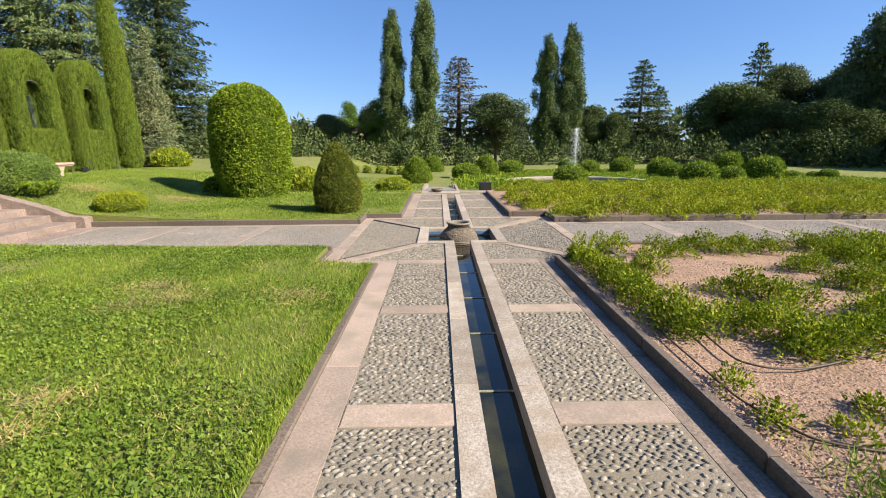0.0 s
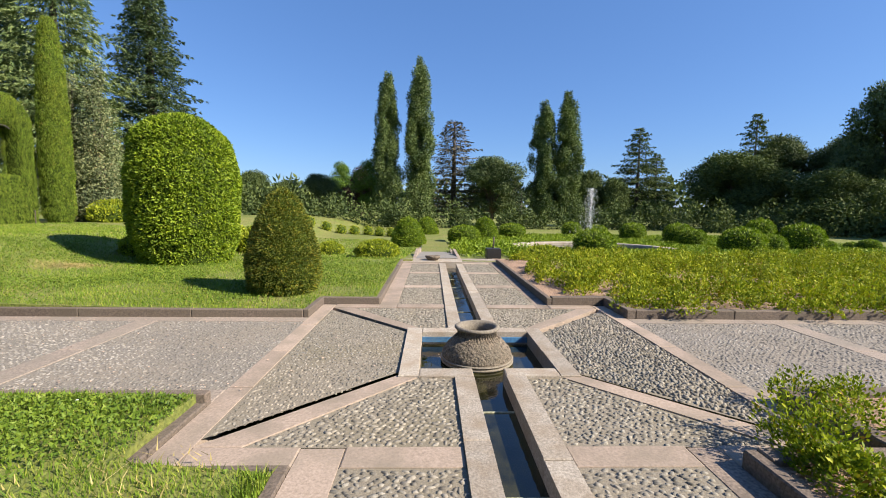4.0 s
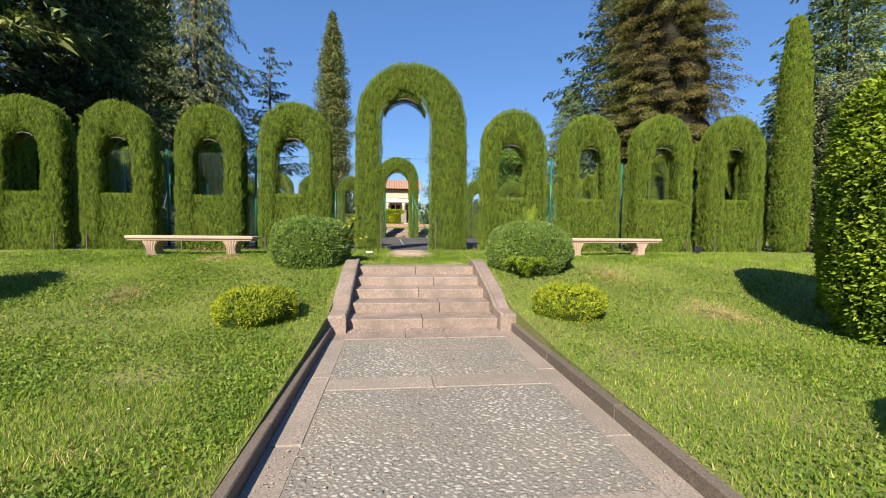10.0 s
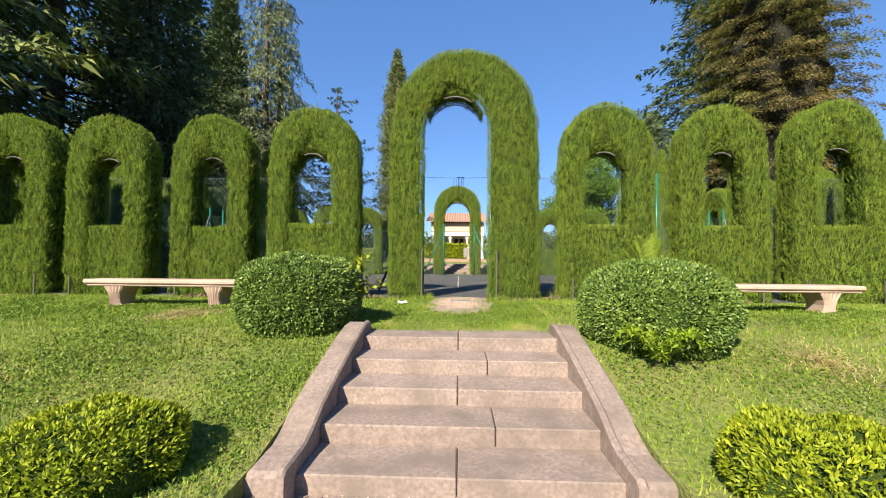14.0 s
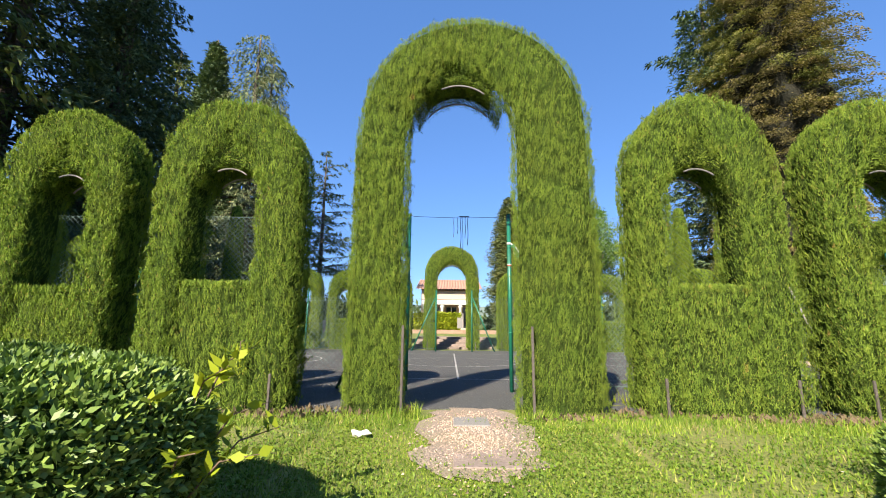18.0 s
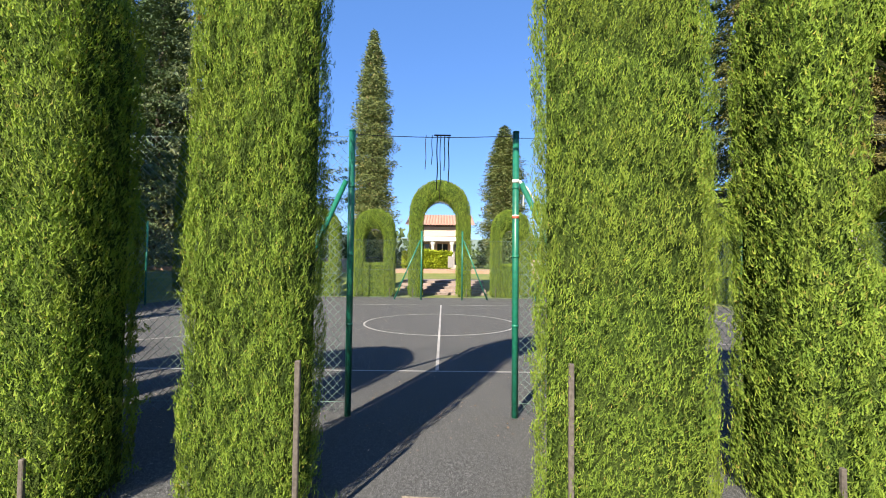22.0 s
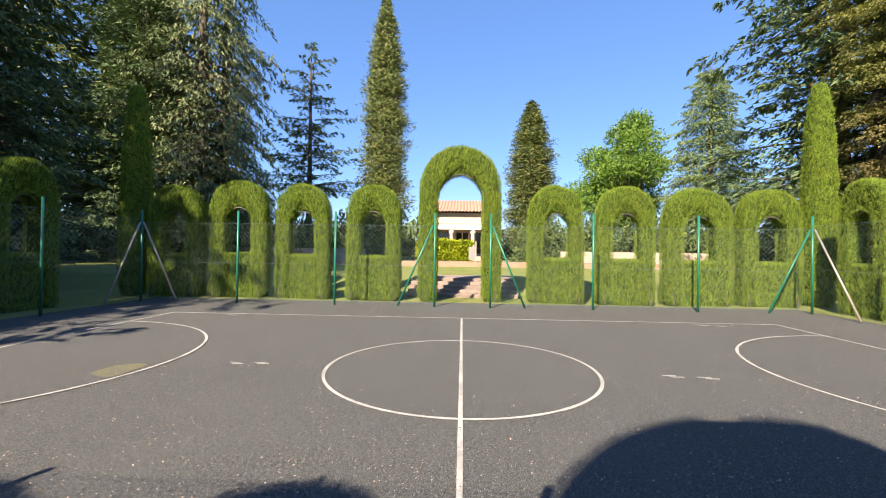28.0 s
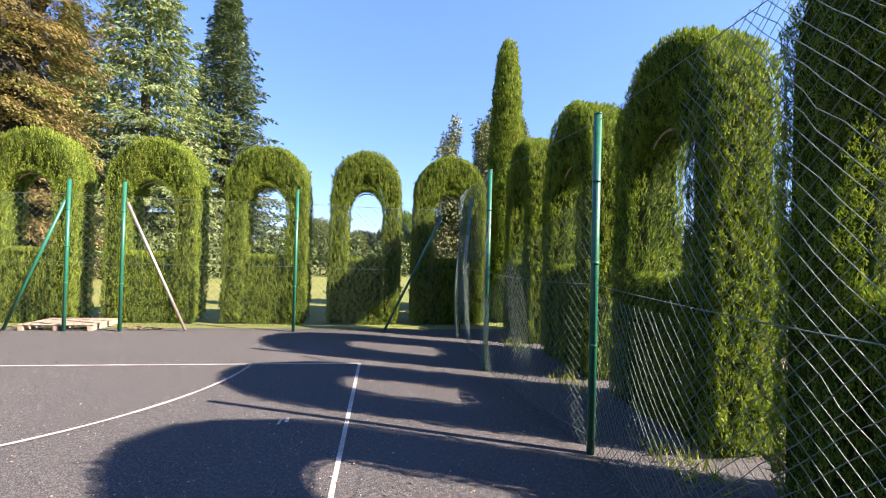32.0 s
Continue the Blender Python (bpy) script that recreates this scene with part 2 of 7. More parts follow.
M["twig"] = surface("twig", (0.09, 0.06, 0.04), (0.2, 0.14, 0.095), 40, 3, 0.9)
M["box"] = leafy("box", (0.1, 0.17, 0.012), (0.175, 0.265, 0.018), (0.26, 0.34, 0.03), 0.55, 2.2, 0.3, 0.2)
M["golden"] = leafy("golden", (0.15, 0.2, 0.012), (0.24, 0.3, 0.018), (0.34, 0.38, 0.03), 0.55, 3.0, 0.3, 0.2)
M["fern"] = leafy("fern", (0.11, 0.17, 0.02), (0.17, 0.24, 0.028), (0.25, 0.31, 0.045), 0.55, 3.0, 0.4, 0.2)
M["bay"] = leafy("bay", (0.06, 0.115, 0.024), (0.125, 0.205, 0.04), (0.23, 0.32, 0.075), 0.45, 3.0, 0.22, 0.35)
M["yew"] = leafy("yew", (0.05, 0.085, 0.016), (0.12, 0.165, 0.024), (0.25, 0.245, 0.034), 0.55, 2.0, 0.2, 0.25, (0.28, 0.19, 0.03))
M["bed"] = leafy("bed", (0.062, 0.11, 0.01), (0.17, 0.235, 0.015), (0.37, 0.41, 0.03), 0.55, 2.2, 0.45, 0.12, (0.2, 0.1, 0.03))
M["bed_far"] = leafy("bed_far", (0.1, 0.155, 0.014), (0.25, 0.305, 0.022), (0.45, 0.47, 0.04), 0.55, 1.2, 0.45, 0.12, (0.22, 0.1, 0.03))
M["fir"] = leafy("fir", (0.048, 0.084, 0.048), (0.092, 0.142, 0.075), (0.16, 0.21, 0.1), 0.7, 0.35, 0.22, 0.2)
M["shade_fir"] = leafy("shade_fir", (0.06, 0.09, 0.036), (0.12, 0.16, 0.06), (0.23, 0.26, 0.09), 0.7, 0.3, 0.35, 0.15, (0.2, 0.15, 0.06))
M["cedar_brown"] = leafy("cedar_brown", (0.11, 0.096, 0.046), (0.185, 0.153, 0.072), (0.255, 0.204, 0.098), 0.7, 0.5, 0.7, 0.1, (0.15, 0.145, 0.06))
M["cedar_olive"] = leafy("cedar_olive", (0.11, 0.12, 0.045), (0.188, 0.193, 0.068), (0.262, 0.252, 0.09), 0.7, 0.3, 0.7, 0.15, (0.3, 0.22, 0.09))
# near-black solid inside the old cedar: shade between its pads put into colour
M["core_shade"] = surface("core_shade", (0.008, 0.009, 0.005), (0.022, 0.022, 0.011), 9, 1.0, 1.0, (0.024, 0.018, 0.01), 0.4, 1.0, 0.1)
M["cedar_pale"] = leafy("cedar_pale", (0.08, 0.135, 0.055), (0.165, 0.23, 0.095), (0.29, 0.35, 0.155), 0.7, 0.35, 0.28, 0.2)
M["cypress"] = leafy("cypress", (0.07, 0.1, 0.036), (0.13, 0.165, 0.058), (0.22, 0.24, 0.09), 0.7, 0.9, 0.22, 0.2, (0.3, 0.21, 0.11))
M["poplar"] = leafy("poplar", (0.06, 0.1, 0.036), (0.11, 0.165, 0.058), (0.18, 0.235, 0.092), 0.55, 0.4, 0.25, 0.2)
M["broad"] = leafy("broad", (0.05, 0.11, 0.016), (0.1, 0.19, 0.025), (0.17, 0.28, 0.045), 0.55, 0.5, 0.35, 0.3)
M["grey_green"] = leafy("grey_green", (0.045, 0.075, 0.03), (0.085, 0.125, 0.05), (0.13, 0.17, 0.075), 0.6, 0.4, 0.25, 0.25)
M["purple"] = leafy("purple", (0.04, 0.025, 0.025), (0.075, 0.04, 0.035), (0.11, 0.075, 0.05), 0.6, 0.4, 0.2, 0.25)
M["larch"] = leafy("larch", (0.085, 0.115, 0.06), (0.17, 0.21, 0.115), (0.3, 0.33, 0.19), 0.7, 0.35, 0.3, 0.15, (0.24, 0.18, 0.1))
M["russet"] = leafy("russet", (0.07, 0.064, 0.04), (0.13, 0.108, 0.068), (0.2, 0.165, 0.105), 0.7, 0.4, 0.2, 0.2)
M["dark_wood"] = leafy("dark_wood", (0.048, 0.076, 0.034), (0.085, 0.122, 0.048), (0.135, 0.175, 0.066), 0.7, 0.25, 0.25, 0.1)
M["bark"] = surface("bark", (0.055, 0.042, 0.032), (0.15, 0.115, 0.09), 18, 1.2, 0.95, (0.09, 0.08, 0.06), 0.5, 1.0, 0.05)
M["green_paint"] = surface("green_paint", (0.006, 0.10, 0.062), (0.012, 0.17, 0.105), 30, 2.2, 0.38, (0.012, 0.075, 0.05), 0.5, 0.1, 0.002)
M["wire"] = surface("wire", (0.075, 0.14, 0.12), (0.18, 0.245, 0.22), 20, 2, 0.5, (0.09, 0.15, 0.12), 0.5, metal=0.1)
M["steel"] = surface("steel", (0.26, 0.245, 0.23), (0.42, 0.4, 0.37), 30, 3, 0.5, (0.3, 0.2, 0.14), 0.4, metal=0.5)
M["stake"] = surface("stake", (0.06, 0.05, 0.04), (0.14, 0.12, 0.1), 50, 4, 0.9)
M["pale_wood"] = surface("pale_wood", (0.34, 0.26, 0.18), (0.52, 0.42, 0.31), 40, 3, 0.85, (0.24, 0.2, 0.16), 0.5, per_object=0.2)
M["black"] = surface("black", (0.01, 0.01, 0.011), (0.025, 0.025, 0.026), 40, 3, 0.5)
M["white"] = surface("white", (0.6, 0.58, 0.54), (0.76, 0.74, 0.7), 40, 2, 0.6, (0.5, 0.48, 0.44), 0.4)
M["red"] = surface("red", (0.35, 0.05, 0.03), (0.55, 0.12, 0.06), 30, 3, 0.6)
M["zinc"] = surface("zinc", (0.1, 0.096, 0.092), (0.19, 0.182, 0.175), 30, 3, 0.75, (0.2, 0.16, 0.125), 0.4)
M["stucco"] = surface("stucco", (0.5, 0.36, 0.28), (0.6, 0.46, 0.37), 30, 0.7, 0.95, (0.46, 0.37, 0.3), 0.4)
M["roof_tile"] = surface("roof_tile", (0.27, 0.15, 0.105), (0.42, 0.26, 0.19), 14, 1.0, 0.9, (0.25, 0.15, 0.1), 0.5, per_island=0.3)
M["hill"] = surface("hill", (0.1, 0.14, 0.13), (0.15, 0.19, 0.17), 0.05, 0.01, 1.0)
M["hose"] = surface("hose", (0.05, 0.035, 0.025), (0.1, 0.07, 0.05), 30, 3, 0.6)
M["daisy"] = surface("daisy", (0.7, 0.7, 0.66), (0.82, 0.82, 0.78), 30, 3, 0.7)

m, t, p = base("water", 0.04)
p.inputs["Base Color"].default_value = (0.012, 0.014, 0.008, 1)
p.inputs["Specular IOR Level"].default_value = 0.6
t.links.new(ramp(t, nz(t, 3.5, 4), [(0.4, (0.008, 0.009, 0.004)), (0.62, (0.035, 0.034, 0.012))]), p.inputs["Base Color"])
bump(t, p, nz(t, 9, 3), 0.12, 0.02)
M["water"] = m
m, t, p = base("basin_water", 0.05)
t.links.new(ramp(t, nz(t, 0.8, 3), [(0.35, (0.035, 0.06, 0.025)), (0.7, (0.09, 0.12, 0.05))]), p.inputs["Base Color"])
bump(t, p, nz(t, 5, 3), 0.35, 0.03)
M["basin_water"] = m
m, t, p = base("glass", 0.05)
p.inputs["Base Color"].default_value = (0.03, 0.035, 0.04, 1)
M["glass"] = m
m, t, p = base("spray", 0.3)
p.inputs["Base Color"].default_value = (0.86, 0.9, 0.95, 1)
M["spray"] = m

# ---- building helpers ----
rng = np.random.default_rng(7)


def np_mesh(name, v, f, mat, smooth=False):
    """A mesh from arrays of vertices and equal-sided faces."""
    v, f = np.asarray(v, np.float32), np.asarray(f, np.int32)
    me = bpy.data.meshes.new(name)
    me.vertices.add(len(v))
    me.vertices.foreach_set("co", v.ravel())
    n, k = f.shape
    me.loops.add(n * k)
    me.loops.foreach_set("vertex_index", f.ravel())
    me.polygons.add(n)
    me.polygons.foreach_set("loop_start", np.arange(0, n * k, k, dtype=np.int32))
    me.polygons.foreach_set("use_smooth", np.full(n, smooth))
    me.materials.append(M[mat])
    me.update(calc_edges=True)
    me.validate()
    return me


def bm_mesh(name, bm, mat, smooth=False):
    me = bpy.data.meshes.new(name)
    bmesh.ops.recalc_face_normals(bm, faces=bm.faces)
    bm.to_mesh(me)
    bm.free()
    me.materials.append(M[mat])
    if smooth:
        me.shade_smooth()
    return me


def part(name, me, parent, label="", at=None, kind=""):
    ob = new(name, me)
    ob.parent = parent
    if at is not None:
        ob.matrix_basis = at
    return tagged(ob, label, kind=kind)


def thing(name, label, category, at=None, group="", kind="", me=None):
    ob = new(name, me)
    if at is not None:
        ob.matrix_basis = at
    return tagged(ob, label, category, group, kind)


def box(bm, x0, x1, y0, y1, z0, z1, bevel=0.0):
    vs = [bm.verts.new(c) for c in ((x0, y0, z0), (x1, y0, z0), (x1, y1, z0), (x0, y1, z0), (x0, y0, z1), (x1, y0, z1), (x1, y1, z1), (x0, y1, z1))]
    fs = [bm.faces.new([vs[i] for i in q]) for q in ((3, 2, 1, 0), (4, 5, 6, 7), (0, 1, 5, 4), (1, 2, 6, 5), (2, 3, 7, 6), (3, 0, 4, 7))]
    if bevel:
        bmesh.ops.bevel(bm, geom=list({e for f in fs for e in f.edges}), offset=bevel, segments=1, affect="EDGES", clamp_overlap=True)


def box_mesh(name, mat, x0, x1, y0, y1, z0, z1, bevel=0.0):
    bm = bmesh.new()
    box(bm, x0, x1, y0, y1, z0, z1, bevel)
    return bm_mesh(name, bm, mat)


def tube(points, radii, sides=8):
    """Arrays of a capped tube through points."""
    pts = np.asarray(points, float)
    rad = np.broadcast_to(np.asarray(radii, float), (len(pts),))
    tan = np.gradient(pts, axis=0)
    tan /= np.linalg.norm(tan, axis=1)[:, None] + 1e-9
    ref = np.where(np.abs(tan[:, 2:3]) > 0.9, np.array([[1.0, 0, 0]]), np.array([[0, 0, 1.0]]))
    a = np.cross(tan, ref)
    a /= np.linalg.norm(a, axis=1)[:, None] + 1e-9
    b = np.cross(tan, a)
    ang = np.linspace(0, 2 * np.pi, sides, endpoint=False)
    ring = pts[:, None] + rad[:, None, None] * (np.cos(ang)[None, :, None] * a[:, None] + np.sin(ang)[None, :, None] * b[:, None])
    v = ring.reshape(-1, 3)
    f = []
    for i in range(len(pts) - 1):
        for j in range(sides):
            k = (j + 1) % sides
            f.append((i * sides + j, i * sides + k, (i + 1) * sides + k, (i + 1) * sides + j))
    v = np.vstack([v, pts[:1], pts[-1:]])
    c0, c1, last = len(v) - 2, len(v) - 1, (len(pts) - 1) * sides
    for j in range(sides):
        k = (j + 1) % sides
        f.append((c0, k, j, j))
        f.append((c1, last + j, last + k, last + k))
    return v, np.array(f)


def tubes_mesh(name, mat, runs, sides=6, smooth=True):
    vs, fs, n = [], [], 0
    for pts, rad in runs:
        v, f = tube(pts, rad, sides)
        vs.append(v)
        fs.append(f + n)
        n += len(v)
    v, f = np.vstack(vs), np.vstack(fs)
    me = bpy.data.meshes.new(name)
    me.from_pydata(v.tolist(), [], [tuple(dict.fromkeys(q)) for q in f.tolist()])
    me.materials.append(M[mat])
    if smooth:
        me.shade_smooth()
    return me


def unit(a):
    return a / (np.linalg.norm(a, axis=-1, keepdims=True) + 1e-9)


def leaves(p, n, length, width, lean=0.6, up=0.0, spread=0.5, kite=True):
    """Arrays of leaf blades at points p with outward normals n. Each blade points along a mix of normal, up and chance."""
    k = len(p)
    d = unit(n * lean + np.array([0, 0, up]) + rng.normal(0, spread, (k, 3)))
    s = unit(np.cross(d, n + rng.normal(0, 0.5, (k, 3))))
    L = (length * rng.uniform(0.6, 1.35, k))[:, None]
    W = (width * rng.uniform(0.65, 1.3, k))[:, None]
    if kite == "tri":
        return np.stack([p - s * W * 0.5, p + s * W * 0.5, p + d * L], 1).reshape(-1, 3), np.arange(3 * k).reshape(-1, 3)
    if kite:
        q = np.stack([p - d * L * 0.15, p + d * L * 0.4 + s * W * 0.5, p + d * L, p + d * L * 0.4 - s * W * 0.5], 1)
    else:
        q = np.stack([p - s * W * 0.5, p + s * W * 0.5, p + d * L + s * W * 0.35, p + d * L - s * W * 0.35], 1)
    return q.reshape(-1, 3), np.arange(4 * k).reshape(-1, 4)


def blades(p, height, width, lean=0.35):
    """Arrays of grass blades, a triangle each."""
    k = len(p)
    a = rng.uniform(0, 2 * np.pi, k)
    s = np.stack([np.cos(a), np.sin(a), np.zeros(k)], 1) * (width * rng.uniform(0.7, 1.3, k))[:, None] * 0.5
    top = np.concatenate([rng.normal(0, lean, (k, 2)), np.ones((k, 1))], 1) * (height * rng.uniform(0.5, 1.4, k))[:, None]
    return np.stack([p - s, p + s, p + top], 1).reshape(-1, 3), np.arange(3 * k).reshape(-1, 3)


def fuzz(p, scale, seed=0.0):
    """Cheap smooth noise of points, about -1 to 1."""
    q = p * scale + seed
    return (np.sin(q[:, 0] * 1.7 + 2.1 * np.sin(q[:, 1] * 1.3 + seed)) + np.sin(q[:, 1] * 2.3 + 1.7 * np.sin(q[:, 2] * 1.9 + 1.0)) + np.sin(q[:, 2] * 2.9 + 1.3 * np.sin(q[:, 0] * 2.2 + 2.0))) / 3


TILT = np.linalg.qr(np.random.default_rng(4).normal(0, 1, (3, 3)))[0]


def lumps(p, scale, seed=0.0):
    """Uneven lumps without a grain of their own, about -1 to 1."""
    return fuzz(p @ TILT, scale, seed) * 0.7 + fuzz(p @ TILT.T, scale * 1.37, seed + 5) * 0.6


# ---- the plan ----
AX = 0.88                       # axis of the channel
CY = 8.58                       # axis of the cross path and the stairs
COURT = 0.735                   # level of the court
EAST, WEST, NORTH, SOUTH = -12.35, -28.2, 19.35, -2.2   # middle lines of the four hedge rows
HX = np.array([-60, -46, -32, -29.5, -12, -10, -8.75, -7.6, -6.5, -5, -3, -0.3, 2, 40], float)
HZ = np.array([1.7, 1.6, 1.2, 0.72, 0.72, 0.68, 0.655, 0.45, 0.22, 0.14, 0.10, 0.085, 0.06, 0.0], float)


def level(x, y):
    """Height of the ground."""
    x, y = np.asarray(x, float), np.asarray(y, float)
    z = np.interp(x, HX, HZ)
    fall = np.clip((y - 15) / 9, 0, 1)
    east = np.clip((x + 11) / 5, 0, 1)
    z = z - 0.6 * fall * east
    z = z - 0.5 * np.clip((3.75 - np.hypot(x - 7.6, y - 23.5)) / 0.4, 0, 1)   # bowl of the round basin
    z = z - 0.06 * np.clip((x + 1.3) / 0.9, 0, 1) * np.clip((7.2 - y) / 0.6, 0, 1)
    return z + 0.02 * np.sin(x * 0.9 + 1) * np.sin(y * 0.8) * np.clip(np.abs(x + 3.5) / 2, 0, 1)


PAVED = [(-0.35, 2.08, -6.0, 15.3), (-8.7, 16.0, 7.38, 9.78), (-1.11, 2.83, 6.65, 10.52), (-27.6, -12.8, -1.2, 18.5), (-12.85, -12.4, 7.95, 9.3), (-0.05, 1.2, 15.25, 46.0)]
BEDS = [(2.08, 14.0, -6.0, 6.6), (2.83, 14.0, 6.55, 7.34), (2.08, 14.0, 10.56, 16.3), (2.83, 14.0, 9.82, 10.6)]


def inside(x, y, rects, grow=0.0):
    r = np.zeros(np.shape(x), bool)
    for a, b, c, d in rects:
        r |= (x > a - grow) & (x < b + grow) & (y > c - grow) & (y < d + grow)
    return r


# ground: one sheet to the horizon, sunk under paving
def lines(lo, hi, step, edges, far):
    out = list(np.arange(lo, hi, step)) + list(far)
    for e in edges:
        out = [o for o in out if abs(o - e) > 0.09] + [e - 0.006, e + 0.006]
    return np.array(sorted(set(out)))


gx = lines(-34, 18, 0.5, sorted({v for r in PAVED for v in r[:2]}), (-900, -400, -200, -120, -80, -62, -50, -44, -40, -37, 24, 30, 40, 55, 80, 120, 220, 450, 900))
gy = lines(-12, 34, 0.5, sorted({v for r in PAVED for v in r[2:]}), (-900, -400, -200, -100, -60, -35, -22, -16, 40, 50, 65, 90, 140, 260, 500, 900))
X, Y = np.meshgrid(gx, gy, indexing="ij")
Z = level(X, Y)
Z[inside(X, Y, PAVED)] = -0.4
idx = np.arange(X.size).reshape(X.shape)
F = np.stack([idx[:-1, :-1], idx[1:, :-1], idx[1:, 1:], idx[:-1, 1:]], -1).reshape(-1, 4)
thing("ground", "rolling lawn of short green grass with dry patches", "ground", kind="structure", me=np_mesh("ground", np.stack([X, Y, Z], -1).reshape(-1, 3), F, "turf"))

# ---- the paved channel walk ----
pavement = thing("pavement", "cobbled garden walk of grey pebbles framed by pink stone bands", "pavement", kind="structure")


def pebble_arrays(poly, z, pitch=0.038, turn=0.0):
    """Pebbles set in rows inside a convex polygon."""
    poly = np.array(poly, float)
    lo, hi = poly.min(0), poly.max(0)
    mid, r = (lo + hi) / 2, np.linalg.norm(hi - lo) / 2
    u, v = np.meshgrid(np.arange(-r, r, pitch * 1.5), np.arange(-r, r, pitch * 0.74))
    u = u + (np.arange(u.shape[0])[:, None] % 2) * pitch * 0.75 + rng.uniform(-0.4, 0.4, (u.shape[0], 1)) * pitch
    q = np.stack([u.ravel(), v.ravel()], 1) + rng.normal(0, pitch * 0.17, (u.size, 2))
    c, s = math.cos(turn), math.sin(turn)
    q = q @ np.array([[c, s], [-s, c]]) + mid
    nxt = np.roll(poly, -1, 0)
    area = np.sum(poly[:, 0] * nxt[:, 1] - nxt[:, 0] * poly[:, 1])
    keep = np.ones(len(q), bool)
    for a, b in zip(poly, nxt):
        e = (b - a) / np.linalg.norm(b - a) * np.sign(area)
        keep &= e[0] * (q[:, 1] - a[1]) - e[1] * (q[:, 0] - a[0]) > pitch * 0.4
    q = q[keep]
    k = len(q)
    ang = rng.normal(turn, 0.55, k)
    a5 = np.arange(5) * 2 * np.pi / 5
    ra, rb = pitch * rng.uniform(0.45, 0.9, k), pitch * rng.uniform(0.28, 0.46, k)
    lx, ly = np.cos(a5)[None] * ra[:, None], np.sin(a5)[None] * rb[:, None]
    wx = lx * np.cos(ang)[:, None] - ly * np.sin(ang)[:, None]
    wy = lx * np.sin(ang)[:, None] + ly * np.cos(ang)[:, None]
    h = rng.uniform(0.001, 0.0055, k)
    tilt = rng.normal(0, 0.11, (k, 2))
    low = np.stack([q[:, :1] + wx, q[:, 1:] + wy, np.full((k, 5), z - 0.006)], -1)
    top = np.stack([q[:, :1] + wx * 0.78, q[:, 1:] + wy * 0.78, z + h[:, None] + wx * tilt[:, :1] + wy * tilt[:, 1:]], -1)
    v = np.concatenate([low, top, top.mean(1, keepdims=True) + np.array([0, 0, 0.0025])], 1)
    i5, j5 = np.arange(5), (np.arange(5) + 1) % 5
    tri = np.concatenate([np.stack([i5, j5, j5 + 5], 1), np.stack([i5, j5 + 5, i5 + 5], 1), np.stack([i5 + 5, j5 + 5, np.full(5, 10)], 1)])
    return v.reshape(-1, 3), (np.arange(k)[:, None, None] * 11 + tri[None]).reshape(-1, 3)


STONES = []


def single_cobbles(poly, z, pitch, turn):
    """The pebbles that the walk passes nearest, each laid as a stone of its own from a few shared shapes."""
    if not STONES:
        for i in range(8):
            bm = bmesh.new()
            ring = [(math.cos(a), math.sin(a)) for a in np.linspace(0, 2 * math.pi, 7)[:-1] + rng.uniform(-0.2, 0.2, 6)]
            low = [bm.verts.new((x, y, -0.006)) for x, y in ring]
            top = [bm.verts.new((x * 0.8, y * 0.8, 0.003)) for x, y in ring]
            peak = bm.verts.new((rng.uniform(-0.1, 0.1), rng.uniform(-0.1, 0.1), 0.0065))
            for j in range(6):
                q = (j + 1) % 6
                bm.faces.new((low[j], low[q], top[q], top[j]))
                bm.faces.new((top[j], top[q], peak))
            STONES.append(bm_mesh("cobble", bm, "cobble", True))
    (x0, y0), (x1, y1) = np.min(poly, 0), np.max(poly, 0)
    row = 0
    for y in np.arange(y0 + pitch * 0.45, y1 - pitch * 0.4, pitch * 0.74):
        row += 1
        for x in np.arange(x0 + pitch * (0.6 + 0.5 * (row % 2)), x1 - pitch * 0.5, pitch * 1.5):
            m = pose(x + rng.normal(0, pitch * 0.14), y + rng.normal(0, pitch * 0.12), z + rng.uniform(-0.002, 0.001), rng.normal(0, 4), rng.normal(0, 4), math.degrees(turn) + rng.normal(0, 24))
            part("cobble", STONES[int(rng.integers(8))], pavement, at=m @ Matrix.Diagonal((pitch * rng.uniform(0.5, 0.85), pitch * rng.uniform(0.32, 0.46), 1, 1)))


def cobbles(poly, z=0.0, pitch=0.036, turn=0.0, sunk=0.0, fill=0.62, stone="pebble", joint="mortar", bed=None):
    v, f = pebble_arrays(poly, z - sunk, pitch, turn)
    part("cobble_panel", np_mesh("cobble_panel", v, f, stone, True), pavement, kind="stuff")
    bm = bmesh.new()
    bm.faces.new([bm.verts.new((x, y, z - 0.004 + 0.0045 * fill)) for x, y in bed or poly])
    part("mortar_bed", bm_mesh("mortar_bed", bm, joint), pavement)


